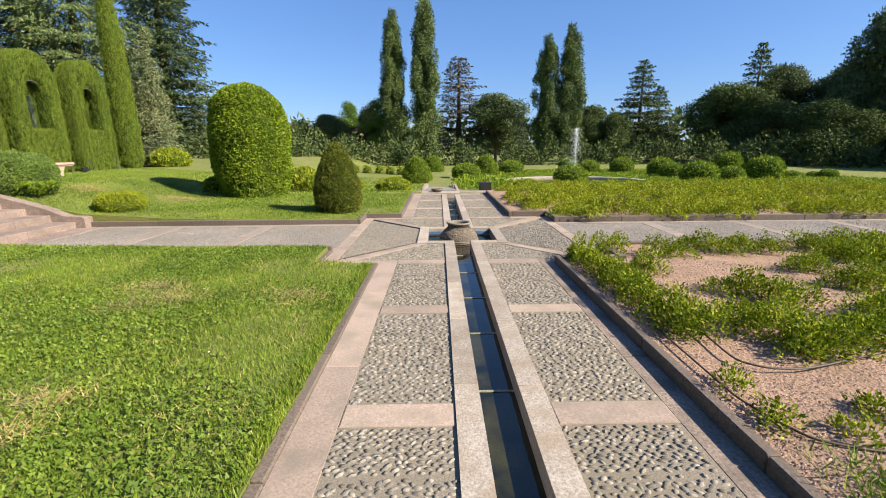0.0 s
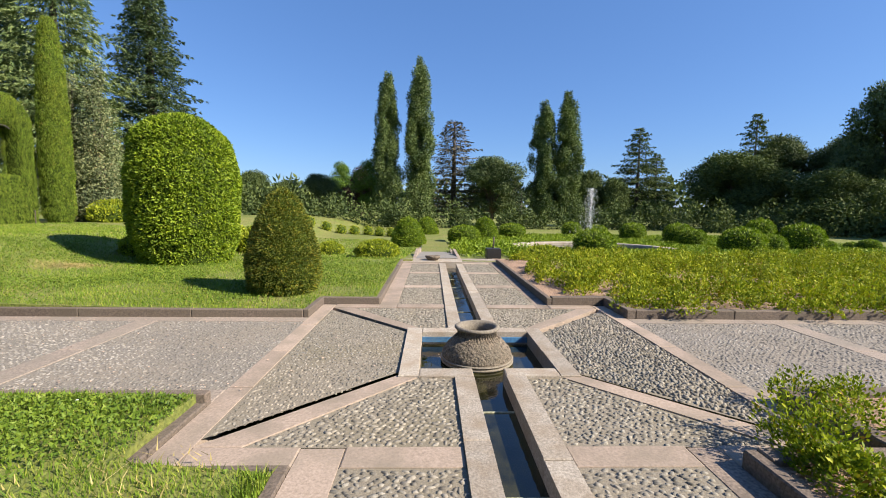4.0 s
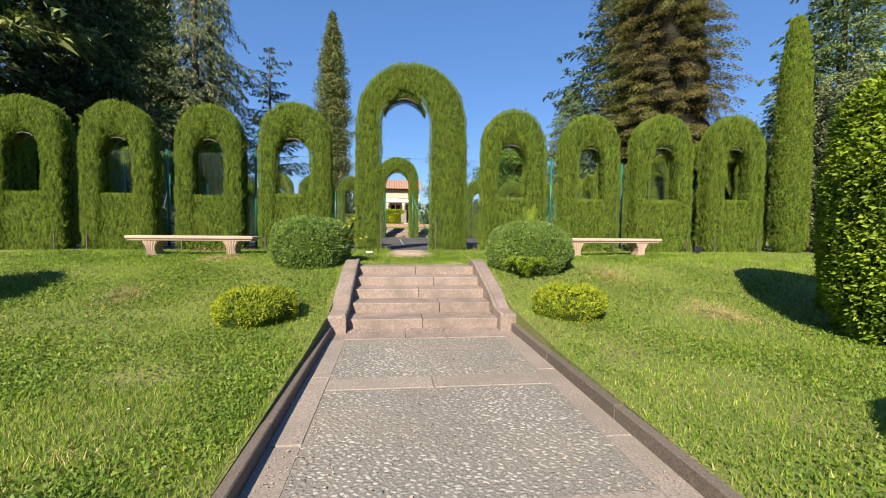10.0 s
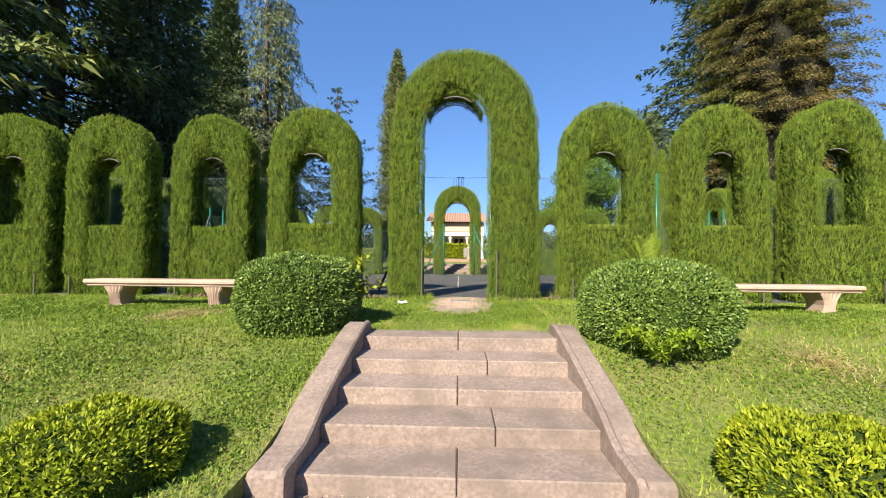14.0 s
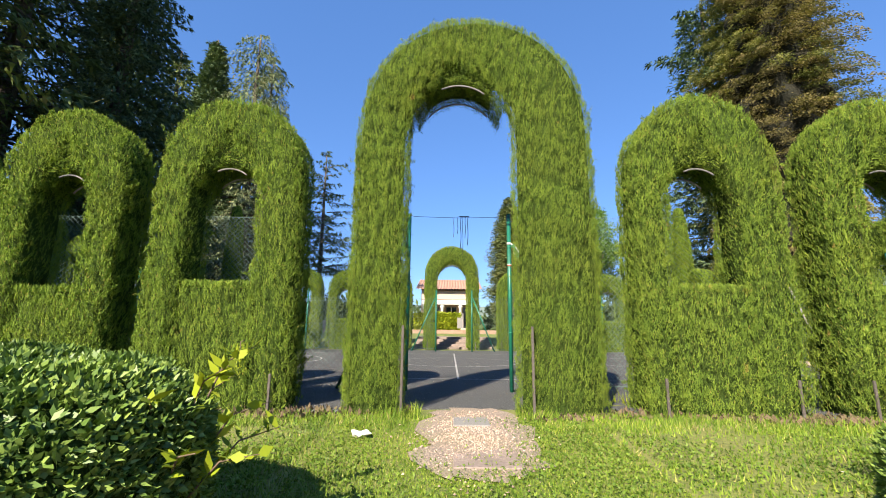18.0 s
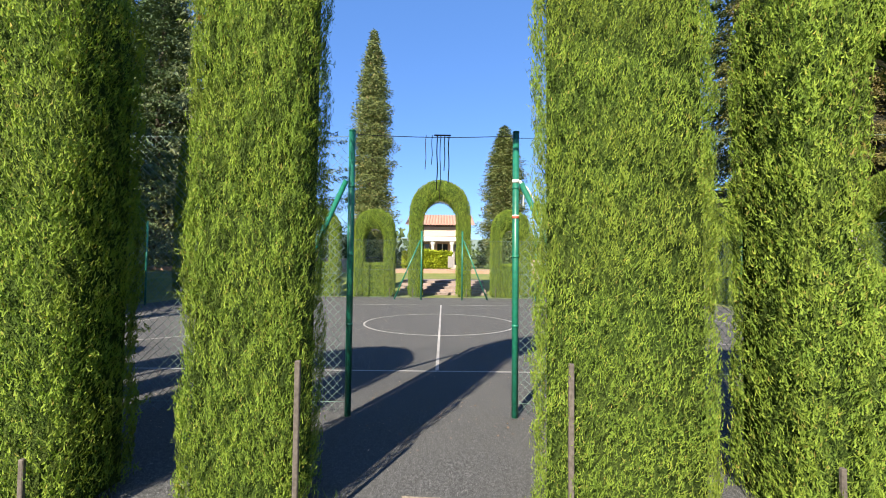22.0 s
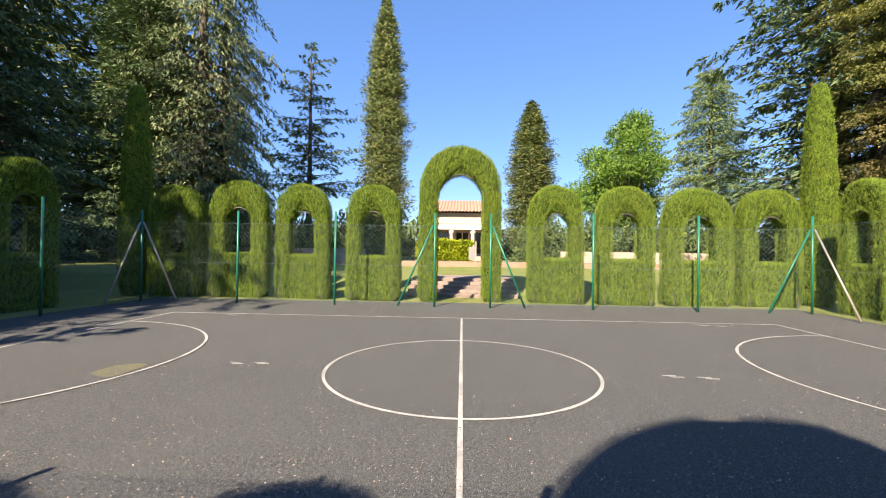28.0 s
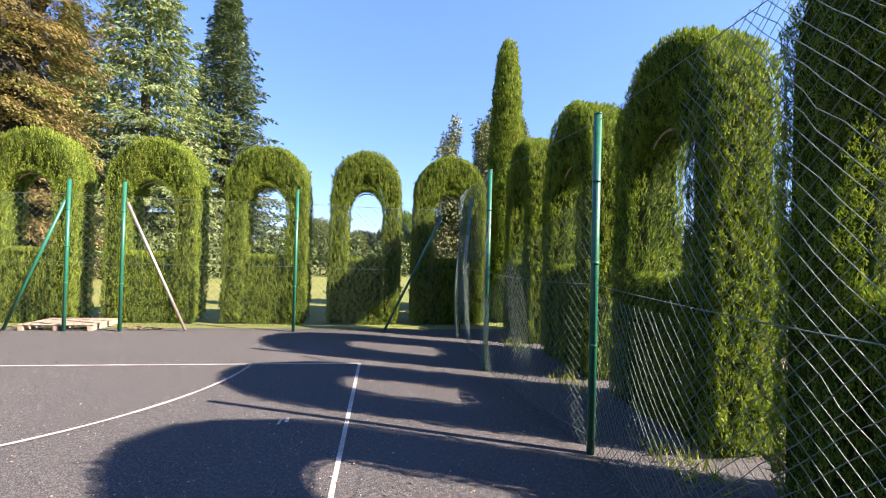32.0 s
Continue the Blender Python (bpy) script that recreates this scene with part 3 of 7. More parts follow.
def slab(poly, z0, z1, mat, name="paving_slab", bevel=0.006):
    """A flat stone of any outline, slightly worn at the edges."""
    pts = np.array(poly, float)
    cen = pts.mean(0)
    pts = cen + (pts - cen) * (1 - 0.003 / np.maximum(np.linalg.norm(pts - cen, axis=1), 0.05))[:, None]
    bm = bmesh.new()
    low = [bm.verts.new((x, y, z0)) for x, y in pts]
    top = [bm.verts.new((x, y, z1 - bevel)) for x, y in pts]
    inn = cen + (pts - cen) * (1 - bevel * 1.6 / np.maximum(np.linalg.norm(pts - cen, axis=1), 0.05))[:, None]
    cap = [bm.verts.new((x, y, z1 + rng.uniform(-0.0012, 0.0012))) for x, y in inn]
    k = len(pts)
    for i in range(k):
        j = (i + 1) % k
        bm.faces.new((low[i], low[j], top[j], top[i]))
        bm.faces.new((top[i], top[j], cap[j], cap[i]))
    bm.faces.new(cap)
    part(name, bm_mesh(name, bm, mat), pavement)


def strip(x0, x1, y0, y1, z0, z1, mat, name="paving_slab", piece=1.1):
    """A row of stones filling a long rectangle."""
    along_y = (y1 - y0) > (x1 - x0)
    lo, hi = (y0, y1) if along_y else (x0, x1)
    n = max(1, round((hi - lo) / piece))
    cut = np.linspace(lo, hi, n + 1)
    cut[1:-1] += rng.uniform(-0.12, 0.12, n - 1) * piece
    for a, b in zip(cut[:-1], cut[1:]):
        q = (x0, x1, a, b) if along_y else (a, b, y0, y1)
        slab([(q[0], q[2]), (q[1], q[2]), (q[1], q[3]), (q[0], q[3])], z0, z1 + rng.uniform(-0.003, 0.003), mat, name)


def both(x0, x1):
    """A span on both sides of the channel's axis."""
    return (x0, x1), (2 * AX - x1, 2 * AX - x0)


bands = [(-1.55, -1.35), (0.1, 0.3), (1.73, 1.93), (3.34, 3.55), (4.98, 5.17), (6.70, 6.89)]
far_bands = [(10.27, 10.46), (11.77, 12.0), (13.38, 13.58), (14.95, 15.2)]
for a, b in ((-0.05, 0.6), (1.16, 1.84)):
    for p0, p1 in zip(bands[:-1], bands[1:]):
        panel = [(a, p0[1]), (b, p0[1]), (b, p1[0]), (a, p1[0])]
        near = p0[1] == 1.93
        if near:
            single_cobbles([(a, p1[0] - 0.36), (b, p1[0])], 0.0, 0.036, 0.0)
            panel = [(a, p0[1]), (b, p0[1]), (b, p1[0] - 0.37), (a, p1[0] - 0.37)]
        cobbles(panel, bed=[(a, p0[1]), (b, p0[1]), (b, p1[0]), (a, p1[0])])
    for p0, p1 in zip(far_bands[:-1], far_bands[1:]):
        cobbles([(a, p0[1]), (b, p0[1]), (b, p1[0]), (a, p1[0])])
    for y0, y1 in bands + far_bands:
        strip(a, b, y0, y1, -0.1, 0.006, "pink_stone", piece=0.7)
for a, b, mat in ((-0.29, -0.05, "pink_stone"), (1.84, 2.02, "kerb_shade_stone")):
    strip(a, b, -1.55, 6.89, -0.1, 0.004, mat, piece=1.3)
    strip(a, b, 10.27, 15.2, -0.1, 0.004, mat, piece=1.3)
for a, b in both(0.6, 0.755):
    strip(a, b, -1.55, 7.87, -0.45, 0.02, "coping", "coping_slab", 1.0)
    strip(a, b, 9.24, 14.95, -0.45, 0.02, "coping", "coping_slab", 1.0)
# crossing with its small square pool
strip(0.16, 0.32, 7.87, 9.24, -0.45, 0.022, "coping", "coping_slab", 0.7)
strip(1.44, 1.6, 7.87, 9.24, -0.45, 0.022, "coping", "coping_slab", 0.7)
for a, b in both(0.32, 0.755):
    strip(a, b, 7.87, 8.03, -0.45, 0.022, "coping", "coping_slab", 0.6)
    strip(a, b, 9.08, 9.24, -0.45, 0.022, "coping", "coping_slab", 0.6)


def mirrored(poly):
    return [(2 * AX - x, y) for x, y in reversed(poly)]


def flipped(poly):
    return [(x, 2 * CY - 0.03 - y) for x, y in reversed(poly)]


tri = [(-0.62, 6.89), (0.6, 6.89), (0.6, 7.87), (0.31, 7.87)]
diag = [(-0.88, 6.89), (-0.62, 6.89), (0.31, 7.87), (0.16, 7.92)]
for shape in (tri, mirrored(tri), flipped(tri), flipped(mirrored(tri))):
    cobbles(shape, turn=0.3)
for shape in (diag, mirrored(diag), flipped(diag), flipped(mirrored(diag))):
    slab(shape, -0.1, 0.008, "pink_stone")
side = [(-0.88, 6.98), (0.16, 8.0), (0.16, 9.13), (-0.88, 10.15)]
cobbles(side, turn=1.57, fill=0.8, sunk=0.002)
cobbles(mirrored(side), turn=1.57, fill=-0.6)
for a, b in both(-1.05, -0.88):
    strip(a, b, 6.72, 10.43, -0.1, 0.006, "pink_stone", piece=0.95)
for a, b in ((-0.88, -0.29), (2.02, 2.64)):
    strip(a, b, 6.70, 6.89, -0.1, 0.005, "pink_stone", piece=0.6)
    strip(a, b, 10.27, 10.46, -0.1, 0.005, "pink_stone", piece=0.6)
# cross path towards the stairs, and its other arm
for xs in ((-6.05, -4.72, -4.47, -2.95, -2.72, -1.05), (2.81, 4.48, 4.71, 6.28, 6.5, 8.1, 8.3, 9.9, 10.1, 11.8)):
    for a, b in zip(xs[0::2], xs[1::2]):
        cobbles([(a, 7.64), (b, 7.64), (b, 9.54), (a, 9.54)], pitch=0.038, turn=1.57, sunk=0.003, fill=0.66, stone="path_pebble", joint="path_mortar")
    for a, b in zip(xs[1:-1:2], xs[2:-1:2]):
        strip(a, b, 7.64, 9.54, -0.1, 0.005, "worn_stone", piece=1.0)
    strip(xs[0], xs[-1], 7.44, 7.64, -0.1, 0.003, "worn_stone", piece=1.4)
    strip(xs[0], xs[-1], 9.54, 9.72, -0.1, 0.003, "worn_stone", piece=1.4)
strip(-6.56, -6.05, 7.62, 9.56, -0.1, 0.01, "step_stone", piece=0.65)

# kerbs
kerb = thing("kerb", "low weathered reddish stone kerb along the lawns", "kerb", kind="structure")


def kerb_run(x0, x1, y0, y1, z1, piece=1.2):
    along_y = (y1 - y0) > (x1 - x0)
    lo, hi = (y0, y1) if along_y else (x0, x1)
    n = max(1, round((hi - lo) / piece))
    cut = np.linspace(lo, hi, n + 1)
    for a, b in zip(cut[:-1], cut[1:]):
        q = (x0, x1, a + 0.002, b - 0.002) if along_y else (a + 0.002, b - 0.002, y0, y1)
        part("kerb_stone", box_mesh("kerb_stone", "kerb_stone", *q, -0.2, z1 + rng.uniform(-0.006, 0.006), 0.008), kerb)


kerb_run(-0.36, -0.29, -2.0, 6.64, 0.02)
kerb_run(-1.05, -0.29, 6.64, 6.71, 0.02)
kerb_run(-1.12, -1.05, 6.64, 7.37, 0.03)
kerb_run(-6.4, -1.05, 7.37, 7.44, 0.095)
kerb_run(-6.4, -1.12, 9.72, 9.79, 0.1)
kerb_run(-1.12, -1.05, 9.72, 10.46, 0.1)
kerb_run(-1.12, -0.29, 10.46, 10.53, 0.1)
kerb_run(-0.36, -0.29, 10.53, 15.2, 0.08)
kerb_run(2.02, 2.09, -2.0, 6.70, 0.095)
kerb_run(2.09, 2.81, 6.59, 6.70, 0.105)
kerb_run(2.81, 2.92, 6.59, 7.33, 0.115)
kerb_run(2.81, 14.0, 7.33, 7.44, 0.115)
kerb_run(2.92, 14.0, 9.72, 9.83, 0.115)
kerb_run(2.81, 2.92, 9.72, 10.46, 0.115)
kerb_run(2.09, 2.92, 10.46, 10.57, 0.115)
kerb_run(2.02, 2.09, 10.46, 15.2, 0.105)

# channel and pool water
def flat(name, mat, x0, x1, y0, y1, z, label, category, kind="structure"):
    bm = bmesh.new()
    bm.faces.new([bm.verts.new(c) for c in ((x0, y0, z), (x1, y0, z), (x1, y1, z), (x0, y1, z))])
    return thing(name, label, category, kind=kind, me=bm_mesh(name, bm, mat))


wet = "dark still water in the stone channel, reflecting the sky"
flat("water", "water", 0.755, 1.005, -1.55, 8.03, -0.10, wet, "water")
flat("water", "water", 0.755, 1.005, 9.08, 14.95, -0.10, wet, "water")
flat("water", "water", 0.32, 1.44, 8.03, 9.08, -0.115, "dark greenish water of the small square pool", "water")
flat("channel_bed", "wet_stone", 0.3, 1.46, -1.6, 15.0, -0.3, "dark wet stone bed under the water", "channel bed")
weir = thing("channel_weir", "thin worn stone lips across the water channel", "weir", kind="structure")
for y in (1.08, 2.0, 2.92, 3.84, 4.75, 5.65, 6.6, 7.5, 9.5, 10.45, 11.4, 12.32, 13.24, 14.16):
    part("weir_lip", box_mesh("weir_lip", "moss_lip", 0.757, 1.003, y - 0.01, y + 0.01, -0.28, -0.093, 0.003), weir)
part("pool_lining", box_mesh("pool_lining", "blue_paint", 0.322, 1.438, 9.066, 9.082, -0.09, -0.035), weir, "faded blue painted strip")

# ---- stairs ----
stairs = thing("stairs", "five worn pink stone steps between curved stone cheeks", "stairs", kind="structure")
RISE, TREAD, X0 = 0.131, 0.45, -6.56
for i in range(5):
    x1 = X0 - TREAD * i
    x0 = x1 - TREAD - (0.06 if i < 4 else 0.12)
    seam = CY + (0.0 if i % 2 == 0 else 0.27)
    for y0, y1 in ((7.6, seam - 0.003), (seam + 0.003, 9.58)):
        part("step", box_mesh("step", "step_stone", x0, x1, y0, y1, RISE * (i - 1) - 0.02 if i else -0.1, RISE * (i + 1) + rng.uniform(-0.002, 0.002), 0.009), stairs)


def cheek(y0, y1):
    """A side wall with an S-curved top, a low block at its foot and a raised inner lip."""
    xs = np.array([-6.38, -6.42, -6.72, -6.85, -7.05, -7.4, -7.8, -8.2, -8.5, -8.68, -8.76])
    zs = np.array([0.19, 0.215, 0.23, 0.27, 0.36, 0.47, 0.58, 0.685, 0.75, 0.755, 0.70])
    for name, a, b, up in (("cheek", y0, y1, 0.0), ("cheek_lip", (y1 - 0.05) if y0 < CY else (y0 - 0.005), (y1 + 0.005) if y0 < CY else (y0 + 0.05), 0.018)):
        bm = bmesh.new()
        rows = []
        for x, z in zip(xs + (0.004 if up else 0.0), zs):
            r = 0.015
            rows.append([bm.verts.new(c) for c in ((x, a, -0.1), (x, a, z + up - r), (x, a + r, z + up), (x, b - r, z + up), (x, b, z + up - r), (x, b, -0.1))])
        for p0, p1 in zip(rows[:-1], rows[1:]):
            for i in range(5):
                bm.faces.new((p0[i], p0[i + 1], p1[i + 1], p1[i]))
        bm.faces.new(rows[0])
        bm.faces.new(rows[-1])
        part(name, bm_mesh(name, bm, "step_stone"), stairs)


for a, b in ((7.37, 7.66), (9.52, 9.81)):
    part("foot_slab", box_mesh("foot_slab", "step_stone", -6.6, -5.98, a, b, -0.2, -0.004, 0.004), stairs)
cheek(7.37, 7.6)
cheek(9.58, 9.81)

# ---- clipped cypress arches ----


def arch_curve(w, h, z0, n, spring, cleft=0.0):
    """An upright arch outline from bottom left to bottom right; spring: height of the rounded head; cleft: extra pointed hollow at the crown."""
    hs = h - spring
    k = n // 3
    left = [(-w / 2 * (1.02 - 0.02 * i / k), z0 + (hs - z0) * i / k) for i in range(k)]
    head = [(-w / 2 * math.cos(a), hs + spring * math.sin(a) ** 0.92 + cleft * math.exp(-(math.cos(a) * 1.55) ** 2) * (1 + 0.22 * math.sin(a * 9 + w * 40))) for a in np.linspace(0, math.pi, n - 2 * k)]
    return np.array(left + head + [(-x, z) for x, z in reversed(left)])


def sprays(tip, n, length, count, leaf, slim, up=1.0, lean=0.4, spread=0.3):
    """Feathery sprays of a sheared cypress: each ends at its tip on the cut surface, with small leaflets set along it."""
    k = len(tip)
    d = unit(n * lean + np.array([0, 0, up]) + rng.normal(0, spread, (k, 3)))
    side = unit(np.cross(d, n + rng.normal(0, 0.6, (k, 3))))
    ps, ds, ss = [], [], []
    for j in range(count):
        back = length * (0.12 + 0.88 * j / max(1, count - 1) if count > 1 else 0.5) * rng.uniform(0.7, 1.2, (k, 1))
        fan = (0.0 if j == 0 else (0.5 if j % 2 else -0.5))
        e = unit(d + side * fan + rng.normal(0, 0.16, (k, 3)))
        L = leaf * rng.uniform(0.7, 1.3, (k, 1))
        ps.append(tip - d * back - e * L * 0.5)
        ds.append(e * L)
        ss.append(unit(np.cross(e, n + rng.normal(0, 0.7, (k, 3)))) * (leaf * slim * 0.5) * rng.uniform(0.7, 1.3, (k, 1)))
    p, e, s_ = np.concatenate(ps), np.concatenate(ds), np.concatenate(ss)
    return np.stack([p - s_, p + s_, p + e], 1).reshape(-1, 3), np.arange(3 * len(p)).reshape(-1, 3)


def clipped(p, n, seed, fine, shag=1.0):
    """Push points of a sheared surface in and out: slow swells, hand-sized tufts, small gaps; and thin out the hollows."""
    q = p * np.array([1, 1, 0.55])
    tuft = lumps(q, 15.0, seed) * 0.6 + lumps(q, 27.0 if fine else 22.0, seed + 3) * 0.6
    small = lumps(q, 55.0, seed + 7)
    hollow = tuft + 0.45 * small
    keep = rng.uniform(0, 1, len(p)) < np.clip(0.95 + hollow * 0.9 * shag, 0.22 / shag, 1.0)
    out = fuzz(p, 2.6, seed) * 0.026 + tuft * 0.024 * shag + small * 0.013 * shag + rng.normal(0, 0.008, len(p)) - 0.012
    return (p + n * out[:, None])[keep], n[keep]


def arch_mesh(w, h, thick, ow, oh, sill, dens, leaf, seed, ox=0.0, flare=(0.0, 0.0), cleft=0.34, count=3, back=1.0, shag=1.0):
    """Meshes of one clipped arch: core, leaves, sill core, sill leaves. Local axes: width x, thickness y (-y: the face towards the garden)."""
    n = 66
    out = arch_curve(w, h, 0.03, n, w * 0.56)
    inn = arch_curve(ow, oh, 0.03, n, ow * 0.55, cleft) + np.array([ox, 0])
    ins = 0.085

    def shell(o, i, t):
        v = np.concatenate([np.stack([c[:, 0], np.full(n, y), c[:, 1]], 1) for y in (-t, t) for c in (o, i)])
        a = np.arange(n - 1)
        f = np.concatenate([np.stack(q, 1) for q in (
            (a, a + 1, n + a + 1, n + a), (2 * n + a + 1, 2 * n + a, 3 * n + a, 3 * n + a + 1),
            (a + 1, a, 2 * n + a, 2 * n + a + 1), (n + a, n + a + 1, 3 * n + a + 1, 3 * n + a))])
        return v, f

    def splay(q):
        """Widen the opening towards the back of the hedge, on each side by its own amount."""
        d = np.where(q[:, 0] < ox, flare[0], flare[1]) * np.clip(q[:, 1] / thick + 0.5, 0, 1)
        far = np.clip((np.abs(q[:, 0] - ox) - ow / 2) / ((w - ow) / 2), 0, 1)
        return np.column_stack([q[:, 0] + np.sign(q[:, 0] - ox) * d * (1 - far), q[:, 1], q[:, 2]])
    tan = unit(np.gradient(out, axis=0))
    o2 = out + np.stack([tan[:, 1], -tan[:, 0]], 1) * ins
    tin = unit(np.gradient(inn, axis=0))
    i2 = inn + np.stack([-tin[:, 1], tin[:, 0]], 1) * ins
    v, f = shell(o2, i2, thick / 2 - ins)
    v = splay(v)
    # solid dark panel filling the hollow over the hoop, behind its shaggy sprays
    xs = np.linspace(-0.36, 0.36, 9) * ow
    zr = oh - ow * 0.55 + ow * 0.55 * np.sqrt(1 - (2 * xs / ow) ** 2)
    zc = zr + cleft * np.exp(-(xs / ow * 3.1) ** 2) + 0.12
    pv = np.concatenate([np.stack([xs + ox, np.full(9, y), z], 1) for y in (-0.2, 0.2) for z in (zr + 0.045, zc)])
    a = np.arange(8)
    pf = np.concatenate([np.stack(q, 1) for q in ((a, a + 1, 9 + a + 1, 9 + a), (18 + a + 1, 18 + a, 27 + a, 27 + a + 1), (a + 1, a, 18 + a, 18 + a + 1))])
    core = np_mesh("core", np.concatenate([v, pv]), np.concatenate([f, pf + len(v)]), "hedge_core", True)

    ps, ns = [], []
    lo = np.linalg.norm(np.diff(out, axis=0), axis=1).sum()
    li = np.linalg.norm(np.diff(inn, axis=0), axis=1).sum()
    af = lo * (w - ow) / 2 * 0.95
    for side in (-1, 1):
        k = int(af * dens * (1.0 if side < 0 else back))
        s, r = rng.uniform(0, n - 1.001, k), rng.uniform(0, 1, k)
        b, fr = s.astype(int), s % 1
        po = out[b] * (1 - fr)[:, None] + out[b + 1] * fr[:, None]
        pi = inn[b] * (1 - fr)[:, None] + inn[b + 1] * fr[:, None]
        q = po * (1 - r)[:, None] + pi * r[:, None]
        wd = np.linalg.norm(po - pi, axis=1)
        edge = np.minimum(np.minimum(r, 1 - r) * wd / 0.13, 1)
        od = unit(po - pi) * np.where(r < 0.5, 1, -1)[:, None] * ((1 - edge) * 0.8)[:, None]
        ps.append(np.stack([q[:, 0], side * thick / 2 * (1 - 0.17 * (1 - edge) ** 2), q[:, 1]], 1))
        ns.append(unit(np.stack([od[:, 0], np.full(k, float(side)), od[:, 1]], 1)))
    for c, sgn, k in ((out, 1, int(lo * thick * dens * 0.9)), (inn, -1, int(li * thick * dens * 0.42))):
        s = rng.uniform(0, n - 1.001, k)
        b, fr = s.astype(int), s % 1
        q = c[b] * (1 - fr)[:, None] + c[b + 1] * fr[:, None]
        tg = unit(c[b + 1] - c[b])
        nn = np.stack([-tg[:, 1], tg[:, 0]], 1) * sgn
        yy = rng.uniform(-1, 1, k)
        rnd = np.clip((np.abs(yy) - 0.7) / 0.3, 0, 1)
        q = q - nn * (0.05 * rnd ** 2)[:, None]
        ps.append(np.stack([q[:, 0], yy * thick / 2 * 0.97, q[:, 1]], 1))
        ns.append(unit(np.stack([nn[:, 0], 0.6 * rnd * np.sign(yy), nn[:, 1]], 1)))
    p, nn = clipped(np.concatenate(ps), np.concatenate(ns), seed, leaf < 0.03, shag)
    p = splay(p)
    ragged = (p[:, 2] > 0.16) | (rng.uniform(0, 1, len(p)) < 0.3 + 0.3 * np.sin(p[:, 0] * 9 + seed))
    p, nn = p[ragged], nn[ragged]
    slim = 0.24 if leaf < 0.028 else 0.3
    length = 0.05 if leaf < 0.03 else 0.055 if leaf < 0.04 else 0.06
    v, f = sprays(p, nn, length, count, leaf, slim)
    runs = [(v, f)]
    k = int(1.0 * ow * (cleft + 0.1) * dens)          # the hollow over the hoop
    x = rng.normal(0, 0.2, k).clip(-0.45, 0.45) * ow
    zr = oh - ow * 0.55 + ow * 0.55 * np.sqrt(1 - (2 * x / ow) ** 2)
    q = np.stack([x + ox, rng.choice([-1.0, 1.0], k) * rng.uniform(0.16, 0.27, k), zr + 0.02 + rng.uniform(0, 1, k) * (cleft * np.exp(-(x / ow * 3.1) ** 2) + 0.04)], 1)
    runs.append(sprays(q, unit(np.stack([rng.normal(0, 0.4, k), np.sign(q[:, 1]), np.full(k, -0.4)], 1)), length, count, leaf, slim, -0.3, 0.8, 0.6))
    k = int(ow * 1.4 * thick * dens)                 # tips hanging into the opening
    a = rng.uniform(0.12 * math.pi, 0.88 * math.pi, k)
    hang = np.stack([ox - ow / 2 * np.cos(a), rng.uniform(-0.6, 0.95, k) * thick / 2, oh - ow * 0.55 + ow * 0.55 * np.sin(a) + rng.uniform(0.0, 0.06, k)], 1)
    hang[:, 2] -= 0.05 * np.maximum(0, fuzz(hang, 9.0, seed + 4)) * rng.uniform(0, 1.4, k)
    runs.append(sprays(hang, np.tile([0, 0, -1.0], (k, 1)), length, count, leaf, slim, 0.0, 0.6, 0.6))
    if leaf < 0.04:                                   # loose shoots that escaped the shears
        pick = rng.choice(len(p), 90)
        q, qn = [], []
        for b in pick:
            d = unit((nn[b] * 0.7 + np.array([0, 0, 0.5]) + rng.normal(0, 0.35, 3))[None])[0]
            u = rng.uniform(0, 1, 22)
            q.append(p[b] + d * (0.01 + u * rng.uniform(0.03, 0.12))[:, None] + rng.normal(0, 0.008, (22, 3)))
            qn.append(np.tile(d, (22, 1)))
        runs.append(sprays(np.concatenate(q), np.concatenate(qn), 0.02, 2, leaf, slim, 0.2, 0.8, 0.5))
    base_i = np.cumsum([0] + [len(r[0]) for r in runs])
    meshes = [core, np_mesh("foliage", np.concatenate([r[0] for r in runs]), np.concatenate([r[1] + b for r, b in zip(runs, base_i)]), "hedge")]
    if sill:
        t2 = thick / 2 - 0.06
        x = ow / 2 + 0.04
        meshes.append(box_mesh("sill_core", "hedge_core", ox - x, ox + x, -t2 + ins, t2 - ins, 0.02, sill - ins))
        k = int((2 * x * sill) * dens)
        ps, ns = [], []
        for s in (-1, 1):
            ps.append(np.stack([rng.uniform(-x, x, k) + ox, np.full(k, s * t2), rng.uniform(0.02, sill, k)], 1))
            ns.append(np.tile([0.0, s, 0.0], (k, 1)))
        k = int(2 * x * thick * dens * 1.2)
        ps.append(np.stack([rng.uniform(-x, x, k) + ox, rng.uniform(-t2, t2, k), np.full(k, sill)], 1))
        ns.append(np.tile([0.0, 0.0, 1.0], (k, 1)))
        p, nn = clipped(np.concatenate(ps), np.concatenate(ns), seed + 2, leaf < 0.03, shag)
        p[:, 2] = np.minimum(p[:, 2], sill + 0.012)
        v, f = sprays(p, nn, length, count, leaf, slim, 1.0, 0.3, 0.25)
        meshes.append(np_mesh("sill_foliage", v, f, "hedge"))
    return meshes


